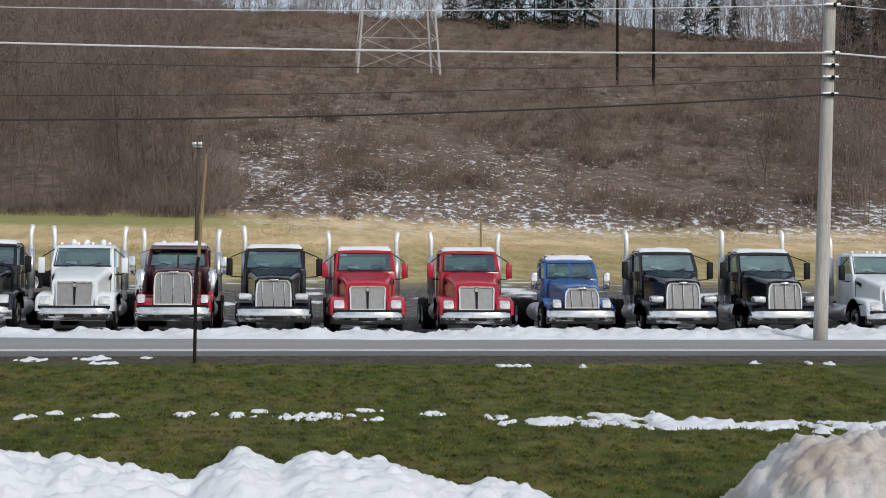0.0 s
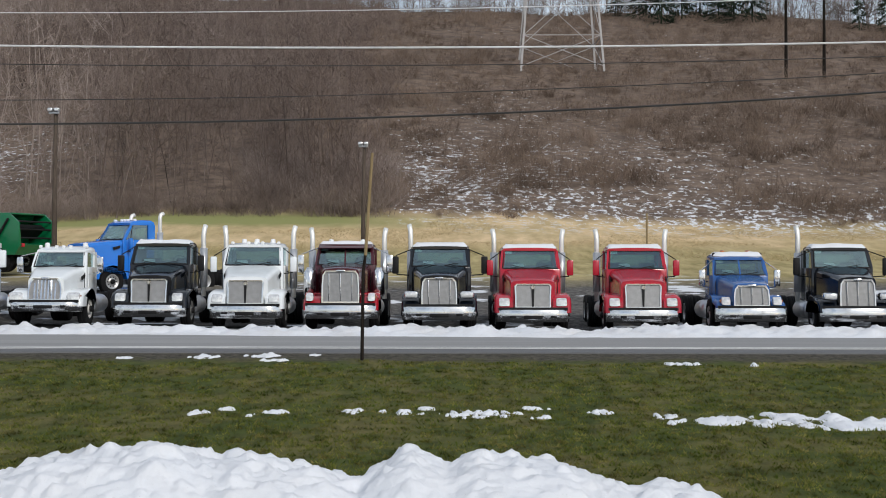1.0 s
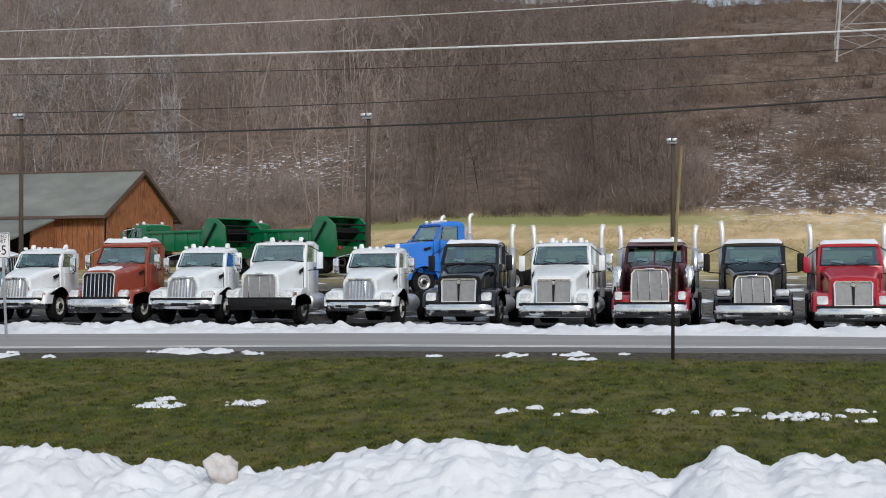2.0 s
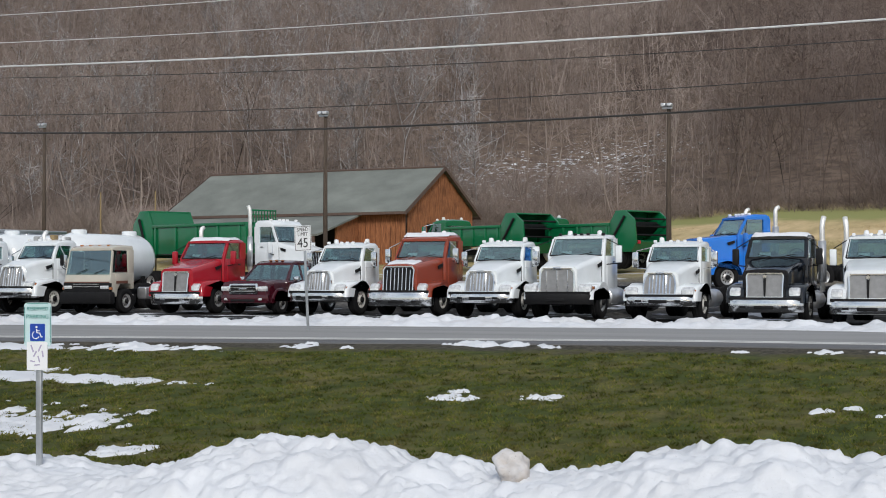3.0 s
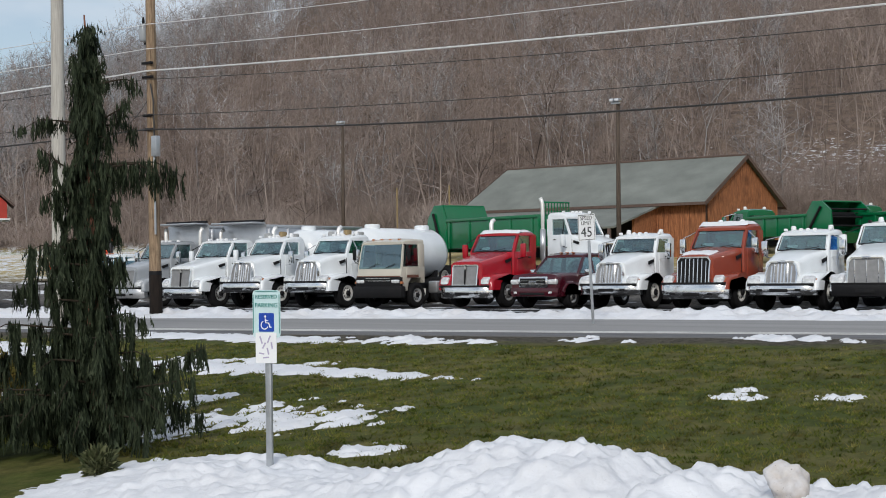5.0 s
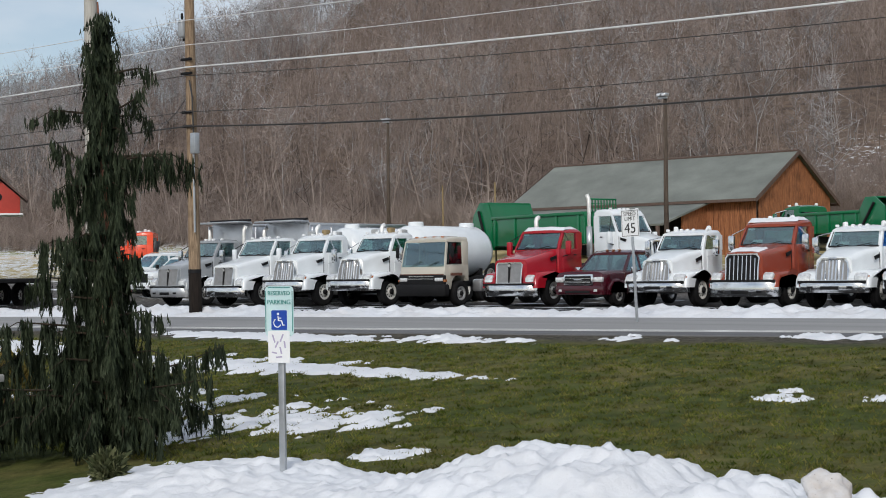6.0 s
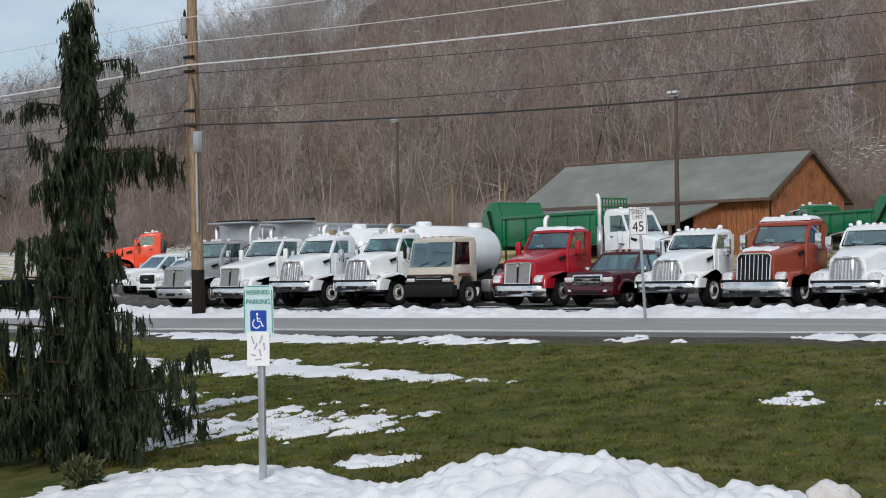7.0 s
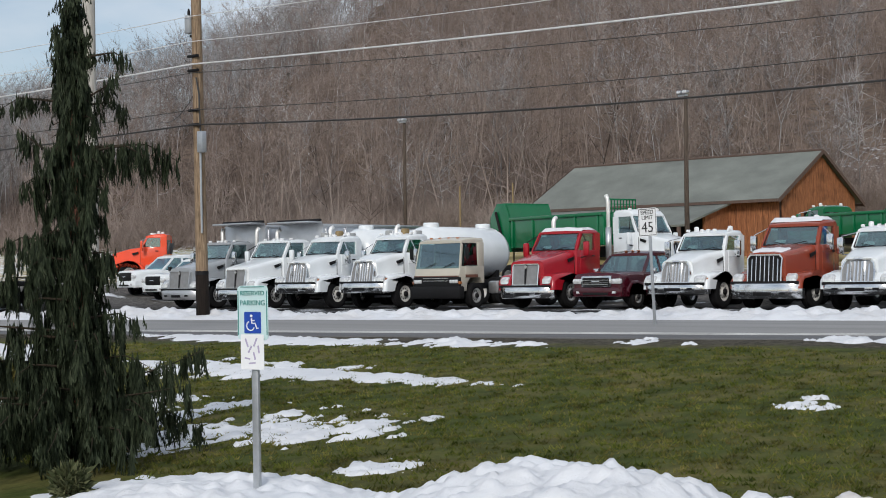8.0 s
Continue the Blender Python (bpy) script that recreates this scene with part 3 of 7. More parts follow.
# ---------------------------------------------------------------- grass
def island_shade(name, stops, rough=0.8, patchy=0.35, tufted=False, size=0.7):
    s = Shade(name)
    spread = s.noise(size, 4.0, 0.6, None, True)
    if size < 0.2:
        spread = s.ramp(spread, [(0.34, 0.1), (0.66, 0.9)])
    tone = s.math("ADD", s.math("MULTIPLY", s.t.nodes.new("ShaderNodeNewGeometry").outputs["Random Per Island"], 1 - patchy), s.math("MULTIPLY", spread, patchy))
    col = s.ramp(tone, stops)
    if tufted:
        dark = s.ramp(s.noise(5.0, 5.0, 0.7, (0.75, 0.36, 1), True), [(0.36, 0.36), (0.50, 0.95), (0.64, 1.4)])
        col = s.mix(1.0, col, dark, "MULTIPLY")
    s.set(Base_Color=col, Roughness=rough, Specular_IOR_Level=0.15)
    if tufted:  # thin blades let light through
        thin = s.add("ShaderNodeBsdfTranslucent", {"Color": s.mix(1.0, col, (1.9, 1.9, 1.5), "MULTIPLY")})
        both = s.add("ShaderNodeMixShader", {1: s.bsdf.outputs[0], 2: thin.outputs[0]}, Fac=0.55)
        s.t.links.new(both.outputs[0], s.out.inputs["Surface"])
    return s.m


rng = np.random.default_rng(7)


def blades(x, y, z, tall, wide, lean):
    """One leaning blade at each place: arrays of corners and triangles."""
    n = len(x)
    a, d = rng.uniform(0, math.tau, n), rng.uniform(0, math.tau, n)
    base = np.stack([x, y, z - 0.01], -1)
    side = np.stack([np.cos(a), np.sin(a), 0 * a], -1) * (wide * rng.uniform(0.6, 1.4, n))[:, None]
    h = tall * rng.uniform(0.5, 1.3, n)
    tip = base + np.stack([np.cos(d) * lean * h, np.sin(d) * lean * h, h], -1)
    vs = np.stack([base - side, base + side, tip], 1).reshape(-1, 3)
    return vs, np.arange(len(vs)).reshape(-1, 3)


n = 190000
n_tufts = n // 8
tx, ty = rng.uniform(-27, 9.5, n_tufts), 13.0 + 14.2 * rng.uniform(0, 1, n_tufts) ** 1.2
bx, by = np.repeat(tx, 8) + rng.normal(0, 0.045, n_tufts * 8), np.repeat(ty, 8) + rng.normal(0, 0.045, n_tufts * 8)
keep = np.array([y - bend(x) < 25.6 + 0.7 * field(x, y, 1.0, 44, 3) for x, y in zip(bx, by)])
bx, by = bx[keep], by[keep]
bz = np.array([land(x, y) for x, y in zip(bx, by)])
lawn = soup("lawn_grass", *blades(bx, by, bz, 0.046, 0.014, 0.9),
            island_shade("grass_blades", [(0.34, (0.038, 0.055, 0.010)), (0.45, (0.100, 0.119, 0.024)), (0.56, (0.158, 0.150, 0.046)), (0.70, (0.21, 0.172, 0.072))], patchy=0.85, tufted=True, size=5.0))
tagged(lawn, "short green and straw winter lawn grass", "grass", kind="stuff")

n = 110000
bx, by = rng.uniform(-45, 45, n), rng.uniform(76, 98, n)
keep = np.array([field(x * 0.5, y, 0.16, 43, 3) > -0.1 + 0.3 * r for x, y, r in zip(bx, by, rng.uniform(0, 1, n))]) & ~((bx < -2) & (by > 91))
bx, by = bx[keep], by[keep]
bz = np.array([land(x, y) for x, y in zip(bx, by)])
tall = soup("tall_dry_grass", *blades(bx, by, bz, 0.13, 0.012, 1.7), island_shade("dry_grass", [(0.2, (0.30, 0.235, 0.12)), (0.55, (0.50, 0.39, 0.22)), (0.9, (0.68, 0.54, 0.33))]))
tagged(tall, "tall dry tan grass below the hillside", "grass", kind="stuff")


# ---------------------------------------------------------------- woods on the hill
def prism_arrays(segs):
    """Three-sided tapered sticks from rows of p0, p1, r0, r1."""
    vs, ts = [], []
    for p0, p1, r0, r1 in segs:
        d = (p1 - p0) / (np.linalg.norm(p1 - p0) + 1e-9)
        u = np.cross(d, (0.3, 0.9, 0.2))
        u /= np.linalg.norm(u) + 1e-9
        w = np.cross(d, u)
        o = len(vs)
        for p, r in ((p0, r0), (p1, r1)):
            for k in range(3):
                vs.append(p + r * (u * math.cos(k * 2.094) + w * math.sin(k * 2.094)))
        for k in range(3):
            m = (k + 1) % 3
            ts += [(o + k, o + m, o + 3 + m), (o + k, o + 3 + m, o + 3 + k)]
    return vs, ts


def slivers(pairs, width):
    vs, ts = [], []
    for p, q in pairs:
        d = np.cross(q - p, rng.normal(size=3))
        d = d / (np.linalg.norm(d) + 1e-9) * width
        o = len(vs)
        vs += [p - d, p + d, q]
        ts.append((o, o + 1, o + 2))
    return vs, ts


def joined(*groups):
    vs, ts = [], []
    for v, t in groups:
        ts += [tuple(i + len(vs) for i in tri) for tri in t]
        vs += list(v)
    return np.array(vs, float), np.array(ts, int)


def bare_tree(h, n_limbs, n_twigs, spread_=0.26):
    """A leafless tree of height h: a trunk that may fork, crooked limbs and a haze of twigs."""
    segs, twigs = [], []
    r = 0.0036 * h + 0.010
    lean_ = rng.normal(0, 0.13, 2)
    fork = rng.uniform(0.22, 0.5)
    stems = []
    foot, crotch = np.zeros(3), np.array([lean_[0] * fork * h, lean_[1] * fork * h, fork * h])
    segs.append((foot, crotch, r, r * 0.72))
    for _ in range(rng.integers(1, 4)):
        q = crotch + np.array([*rng.normal(0, 0.07 * h, 2), (1 - fork) * h * rng.uniform(0.45, 0.6)])
        top_ = q + np.array([*rng.normal(0, 0.06 * h, 2), (1 - fork) * h * rng.uniform(0.3, 0.45)])
        segs += [(crotch, q, r * 0.6, r * 0.36), (q, top_, r * 0.36, 0.012)]
        stems += [(crotch, q), (q, top_)]
    stems.append((crotch * 0.35, crotch))
    for k in range(n_limbs):
        p0, p1 = stems[rng.integers(len(stems))]
        root = p0 + (p1 - p0) * rng.uniform(0.05, 1)
        f = root[2] / h
        a, reach = rng.uniform(0, math.tau), h * spread_ * rng.uniform(0.5, 1.1) * (1.3 - f)
        d = np.array([math.cos(a), math.sin(a), rng.uniform(0.15, 1.3)])
        mid = root + d * reach * 0.5
        tip = mid + (d * rng.uniform(0.4, 1.0) + rng.normal(size=3) * 0.25 + np.array([0, 0, 0.4])) * reach * 0.5
        segs.append((root, mid, r * (1 - f) * 0.42 + 0.012, r * (1 - f) * 0.2 + 0.010))
        twigs.append((mid, tip))
        for _ in range(n_twigs):
            s0 = root + (mid - root) * rng.uniform(0.5, 1) if rng.uniform() < 0.4 else mid + (tip - mid) * rng.uniform(0.0, 0.9)
            twigs.append((s0, s0 + (rng.normal(size=3) * 0.6 + np.array([0, 0, 0.45])) * rng.uniform(0.5, 1.5)))
    return joined(prism_arrays(segs), slivers(twigs, 0.016))


def bush(h, n_stems):
    pairs = []
    for _ in range(n_stems):
        root = np.array([*rng.normal(0, 0.25 * h, 2), 0.0])
        a = root + np.array([*rng.normal(0, 0.22 * h, 2), h * rng.uniform(0.3, 0.7)])
        pairs += [(root, a)] + [(root + (a - root) * rng.uniform(0.3, 0.9), a + np.array([*rng.normal(0, 0.25 * h, 2), h * rng.uniform(0.05, 0.4)])) for _ in range(3)]
    return joined(slivers(pairs, 0.013))


def conifer(h):
    segs, twigs = [(np.zeros(3), np.array([0, 0, h]), 0.014 * h, 0.01)], []
    for k in range(int(h * 11)):
        f = rng.uniform(0.03, 1)
        a, reach = rng.uniform(0, math.tau), h * 0.25 * (1.04 - f) * rng.uniform(0.6, 1.2)
        root, tip = np.array([0, 0, f * h]), np.array([math.cos(a) * reach, math.sin(a) * reach, f * h - 0.25 * reach])
        for _ in range(16):
            s0 = root + (tip - root) * rng.uniform(0.15, 1)
            twigs.append((s0, s0 + rng.normal(size=3) * 0.22 + (tip - root) * 0.18 + np.array([0, 0, -0.15])))
    return joined(prism_arrays(segs), slivers(twigs, 0.075))


def stamp(name, kinds, places, material, label, category):
    """Copies of several shapes, turned and scaled, at many places of the hill, as one mesh."""
    vs, ts, o = [], [], 0
    for x, y, size in places:
        v, t = kinds[rng.integers(len(kinds))]
        a = rng.uniform(0, math.tau)
        c, s = math.cos(a), math.sin(a)
        w = v * size
        vs.append(np.stack([w[:, 0] * c - w[:, 1] * s + x, w[:, 0] * s + w[:, 1] * c + y, w[:, 2] + land(x, y) - 0.15], -1))
        ts.append(t + o)
        o += len(v)
    return tagged(soup(name, np.concatenate(vs), np.concatenate(ts), material), label, category, kind="stuff")


def crest_at(th):
    return float(np.interp(th, *zip(*CREST_AT)))


def sites(n, test):
    """Places on the hill, over the whole sweep of the view."""
    made = []
    while len(made) < n:
        th, h = rng.uniform(-24, 64), 98 + 262 * rng.uniform(0, 1) ** 1.25
        k = math.tan(radians(th))
        y = h if k * h < 40 else (h + 20) / (1 + 0.5 * k)
        x = -k * y
        if toe_dist(x, y) < crest_at(th) + 14 and test(th, toe_dist(x, y), x, y):
            made.append((x, y, rng.uniform(0.7, 1.15)))
    return made


def in_woods(th, h, x, y):
    wall = 3.2 + 1.6 * field(x, y, 0.03, 51) + (h - 110) * 0.004
    if th > wall or th < -18.5 + 2.5 * field(x, y, 0.03, 59, 2):
        return True
    return h > crest_at(th) - 14 + 10 * field(x, y, 0.05, 52)


def in_clearing(th, h, x, y):
    clump = field(x, y, 0.09, 54, 3) + 0.5 * field(x, y, 0.35, 57, 2)
    return th < 5.5 + 1.5 * field(x, y, 0.05, 53) and clump > float(np.interp(h, (98, 118, 150), (0.16, -0.05, -0.5)))


def low_left(places):
    """Lower growth on the far shoulder of the hill."""
    return [(x, y, s * float(np.interp(math.degrees(math.atan2(-x, y)), (38, 44, 52), (1.0, 0.88, 0.78)))) for x, y, s in places]


def thin_snow(th, h, x, y):
    """Open ground right of the barn, where old snow shows between the trees."""
    return 8 < th < 26 and 100 < h < 128


def undergrowth(th, h, x, y):
    if th < 2.5:
        return False
    return field(x, y, 0.05, 55, 2) > (0.40 if thin_snow(th, h, x, y) else -0.35)


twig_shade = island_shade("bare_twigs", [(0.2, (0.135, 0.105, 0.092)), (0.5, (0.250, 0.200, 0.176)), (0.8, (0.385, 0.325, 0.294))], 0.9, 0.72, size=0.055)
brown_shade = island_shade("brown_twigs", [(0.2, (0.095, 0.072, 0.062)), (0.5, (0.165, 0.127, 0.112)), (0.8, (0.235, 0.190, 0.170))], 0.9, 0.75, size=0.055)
# pale grey puts the ridge's haze into the twigs; also greys the broad trees
grey_haze_shade = island_shade("haze_grey_twigs", [(0.2, (0.13, 0.12, 0.118)), (0.5, (0.30, 0.285, 0.285)), (0.8, (0.54, 0.53, 0.54))], 0.9, 0.45, size=0.09)
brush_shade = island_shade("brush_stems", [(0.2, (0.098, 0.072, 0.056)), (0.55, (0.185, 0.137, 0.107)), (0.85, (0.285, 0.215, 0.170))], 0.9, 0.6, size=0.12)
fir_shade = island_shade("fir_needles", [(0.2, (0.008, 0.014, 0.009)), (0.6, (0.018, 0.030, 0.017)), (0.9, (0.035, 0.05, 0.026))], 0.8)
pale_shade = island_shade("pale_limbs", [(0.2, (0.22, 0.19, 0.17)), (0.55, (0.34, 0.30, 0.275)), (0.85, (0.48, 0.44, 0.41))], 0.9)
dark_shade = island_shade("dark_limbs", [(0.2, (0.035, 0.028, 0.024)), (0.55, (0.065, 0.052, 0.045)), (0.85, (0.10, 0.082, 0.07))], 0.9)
stamp("brown_woods", [bare_tree(h, 13, 9) for h in (8, 9, 10, 11, 12)], sites(1000, lambda th, h, x, y: th < 15 + 3 * field(x, y, 0.03, 58, 2) and in_woods(th, h, x, y)), brown_shade, "leafless dark brown woods beside the cleared slope", "woods")
stamp("bare_woods", [bare_tree(h, 13, 8) for h in (9, 10, 11, 12, 13, 14, 12, 15)], low_left(sites(2000, lambda th, h, x, y: th > 13 + 3 * field(x, y, 0.03, 58, 2) and in_woods(th, h, x, y) and (not thin_snow(th, h, x, y) or field(x, y, 0.2, 56, 2) > 0.0))),
      twig_shade, "leafless brown woods covering the hillside", "woods")
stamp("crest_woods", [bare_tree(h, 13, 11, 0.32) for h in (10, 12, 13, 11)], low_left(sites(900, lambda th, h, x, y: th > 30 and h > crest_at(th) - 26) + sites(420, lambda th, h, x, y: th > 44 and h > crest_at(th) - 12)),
      grey_haze_shade, "leafless woods along the hilltop, haze put into their grey", "woods")
stamp("crest_trees", [bare_tree(h, 15, 9, 0.24) for h in (9, 11, 12)], sites(330, lambda th, h, x, y: th < 4 and h > crest_at(th) - 8), brown_shade, "tall leafless dark trees along the hilltop", "woods")
stamp("broad_trees", [bare_tree(h, 22, 16, 0.42) for h in (9, 11, 13)], low_left(sites(130, lambda th, h, x, y: th > 23 and 103 < h < 230)), grey_haze_shade, "broad-crowned leafless grey trees among the browner woods", "woods")
stamp("pale_trees", [bare_tree(h, 10, 3, 0.3) for h in (11, 13, 15)], sites(34, lambda th, h, x, y: th > 15 and 104 < h < 200), pale_shade, "pale-limbed leafless trees among the darker woods", "woods")
stamp("dark_trees", [bare_tree(h, 12, 3, 0.36) for h in (7, 9, 11)], sites(60, lambda th, h, x, y: th > 8 and 101 < h < 180), dark_shade, "dark crooked leafless trees among the woods", "woods")
stamp("understorey", [bush(h, 16) for h in (1.8, 2.4, 3.2, 4.2)], sites(2500, lambda th, h, x, y: th > 13 and undergrowth(th, h, x, y)), twig_shade, "leafless grey-brown undergrowth in the woods", "brush")
stamp("brown_undergrowth", [bush(h, 18) for h in (1.8, 2.6, 3.6)], sites(900, lambda th, h, x, y: th < 14 and undergrowth(th, h, x, y)), brown_shade, "leafless dark brown undergrowth beside the cleared slope", "brush")
stamp("edge_brush", [bush(h, 20) for h in (1.4, 2.0, 2.8)], sites(1400, lambda th, h, x, y: 98 < h < 116 and undergrowth(th, h, x, y)), twig_shade, "leafless brown thicket along the foot of the woods", "brush")
stamp("crest_brush", [bush(h, 26) for h in (3, 4, 5)], sites(420, lambda th, h, x, y: th > 37 and h > crest_at(th) - 16), grey_haze_shade, "leafless thicket along the hilltop, haze put into its grey", "brush")
stamp("hill_brush", [bush(h, 24) for h in (0.7, 1.0, 1.4, 1.9, 2.6)], sites(3000, in_clearing), brush_shade, "leafless brown brush on the cleared slope", "brush")
stamp("fir_trees", [conifer(h) for h in (9, 11, 13, 10)],
      [(-math.tan(radians(th)) * y, y, size) for th, y, size in ((-6.3, 223, 0.7), (-7.5, 217, 1.15), (-8.1, 214, 1.4), (-8.9, 219, 1.1), (-9.6, 221, 0.9), (-10.3, 216, 1.25), (-10.9, 214, 1.1), (-11.6, 215, 1.45), (-15.6, 215, 0.9), (-16.6, 213, 1.0), (-17.4, 217, 0.8))]
      + sites(26, lambda th, h, x, y: th < -21.3 and h > 160),
      fir_shade, "dark evergreen trees along the hilltop", "tree")


# ---------------------------------------------------------------- utility poles and wires
def utility_pole(x, y, top, r0, r1, material, label, lean=(0.0, 0.0)):
    base = land(x, y)
    ob = thing("utility_pole", Matrix.Translation((x, y, base)), label, "utility pole")
    hts = [-0.3, 0.9, 2.2, 4, 6, 8, top - base]
    part("post", tube([(lean[0] * h, lean[1] * h, h) for h in hts], [r0 + (r1 - r0) * max(0, h) / (top - base) for h in hts], 14), material, ob, smooth=True)
    return ob


gp = utility_pole(12.57, 33.3, 10.2, 0.175, 0.135, M["grey_pole"], "weathered pale grey wooden utility pole in the snowbank", (0.028, 0.0))
for h in (5.88, 6.28, 6.57, 6.87, 8.02):
    part("bolt_bracket", box(-0.20, 0.20, -0.20, -0.12, h - 0.02, h + 0.05, 0.01), M["galv"], gp).location.x = 0.028 * h
    part("insulator", lathe([(h - 0.05, 0.02), (h - 0.03, 0.05), (h, 0.035), (h + 0.03, 0.05), (h + 0.05, 0.02)], "z", 10), M["dark"], gp).location = (0.028 * h + 0.05, -0.21, 0)
bp = utility_pole(-31.9, 31.2, 10.6, 0.175, 0.13, M["wood_pole"], "brown wooden utility pole with a dark foot and transformer", (-0.012, 0.0))
part("dark_foot", tube([(0, 0, -0.4), (0, 0, 0.5), (-0.015, 0, 1.25)], [0.19, 0.185, 0.18], 14), M["pole_dark"], bp, "dark tarred foot", True)
part("band", tube([(-0.016, 0, 1.25), (-0.017, 0, 1.36)], 0.184, 14), M["dark"], bp)
tr = part("transformer", lathe([(8.4, 0.0), (8.4, 0.10), (8.44, 0.12), (8.85, 0.12), (8.9, 0.10), (8.92, 0.0)], "z", 16), M["grey_paint"], bp, "grey can transformer", True)
tr.location = (-0.30, -0.1, -0.45)
part("bushing", lathe([(8.9, 0.03), (8.98, 0.045), (9.06, 0.03), (9.1, 0.02)], "z", 8), M["dark"], tr)
part("bracket", box(-0.34, -0.08, -0.06, 0.06, 7.93, 7.86, 0.01), M["dark"], bp)
part("meter_box", box(0.12, 0.33, -0.24, -0.06, 4.62, 5.20, 0.02), M["galv"], bp, "grey-green metal box")
part("conduit", tube([(0.17, -0.14, 2.4), (0.16, -0.14, 3.5), (0.14, -0.13, 4.62)], 0.03, 8), M["galv"], bp)
part("cable_riser", tube([(0.16, -0.14, 5.16), (0.15, -0.16, 6.2), (0.05, -0.17, 6.7)], 0.022, 8), M["wire"], bp)
for h in (5.4, 5.8, 6.9, 7.3):
    part("bolt_bracket", box(-0.2, 0.2, -0.2, -0.1, h - 0.03, h + 0.04, 0.01), M["dark"], bp).location.x = -0.012 * h
lp_ = utility_pole(-25.3, 22.6, 10.0, 0.16, 0.12, M["grey_pole"], "weathered pale grey wooden pole behind a weeping evergreen", (0.0, 0.0))


def wire(name, pts, sag, r, material, label):
    """A hanging line from pole to pole; sag in metres for each span."""
    line = []
    for (a, b), s in zip(zip(pts, pts[1:]), sag):
        a, b = Vector(a), Vector(b)
        for k in range(24):
            f = k / 24
            line.append(a.lerp(b, f) - Vector((0, 0, 4 * s * f * (1 - f))))
    line.append(Vector(pts[-1]))
    return tagged(mesh_object(name, tube(line, r, 6), material), label, "wire")


for zr, zl, zf, sag, r, mt, label in (
        (5.86, 5.36, 5.6, 0.82, 0.023, "wire", "thick black bundled cable strung between poles"),
        (6.26, 5.77, 6.0, 0.69, 0.010, "wire", "thin black cable strung between poles"),
        (6.55, 6.79, 6.7, 0.55, 0.010, "wire", "thin dark cable strung between poles"),
        (6.85, 7.03, 6.9, 0.41, 0.022, "wire_pale", "pale aluminium power line between poles"),
        (8.00, 7.66, 7.6, 0.56, 0.010, "wire_pale", "thin grey power line between poles"),
        (8.95, 8.36, 8.3, 0.55, 0.010, "wire_pale", "thin grey top power line between poles")):
    wire("power_line" if mt == "wire_pale" else "cable", [(70, 35, zr + 0.2), (12.75, 33.08, zr), (-31.95, 30.98, zl), (-76, 24, zf)], (0.9, sag, 0.55), r, M[mt], label)
wire("cable", [(-31.9, 31.2, 6.55), (-34.6, 32.0, 5.7), (-60, 50, 4.5)], (0.35, 0.6), 0.012, M["wire"], "thin slack service cable from the brown pole")
bm = tube([(-0.0, 0, -0.2), (0.02, 0, 1.6), (0.06, 0, 1.9)], [0.033, 0.03, 0.028], 8)
stake = thing("roadside_stake", Matrix.Translation((-1.72, 26.2, land(-1.72, 26.2))), "tall thin leaning wooden stake beside the road", "post")
part("lower_stake", bm, M["pole_dark"], stake, "dark damp lower length")
part("upper_stake", tube([(0.06, 0, 1.9), (0.18, 0, 3.75)], [0.03, 0.026], 8), M["tan_stick"], stake, "tan bare wood")


def lamp_pole(x, y, top, double=True):
    base = land(x, y)
    ob = thing("light_pole", Matrix.Translation((x, y, base)), "brown wooden pole carrying yard floodlights above the lot", "light pole", "yard light poles")
    part("post", tube([(0, 0, -0.3), (0, 0, (top - base) / 2), (0.04, 0, top - base)], [0.11, 0.09, 0.07], 12), M["lamp_pole"], ob, smooth=True)
    h = top - base
    part("arm", box(-0.19, 0.19, -0.16, -0.07, h - 0.12, h - 0.05, 0.01), M["galv"], ob)
    for sx in ((-0.12, 0.11) if double else (0.0,)):
        lamp_ = part("floodlight", box(sx - 0.09, sx + 0.09, -0.26, 0.02, h - 0.04, h + 0.09, 0.03), M["silver"], ob, "grey floodlight housing")
        part("lens", box(sx - 0.07, sx + 0.07, -0.268, -0.255, h - 0.02, h + 0.06, 0.005), M["lens"], lamp_)
    return ob


for x, y, top in ((-3.84, 59.4, 6.70), (-14.72, 52.7, 7.35), (-28.25, 51.3, 7.6), (-48.9, 59.2, 8.8)):
    lamp_pole(x, y, top)
for x, y, hgt in ((7.9, 60.0, 2.9), (-40.5, 57.0, 4.4), (-46.0, 60.0, 4.2)):
    b = land(x, y)
    tagged(mesh_object("marker_pole", tube([(x, y, b - 0.2), (x, y, b + hgt)], [0.05, 0.04], 8), M["tan_stick"]), "thin plain pole standing behind the parked trucks", "pole")


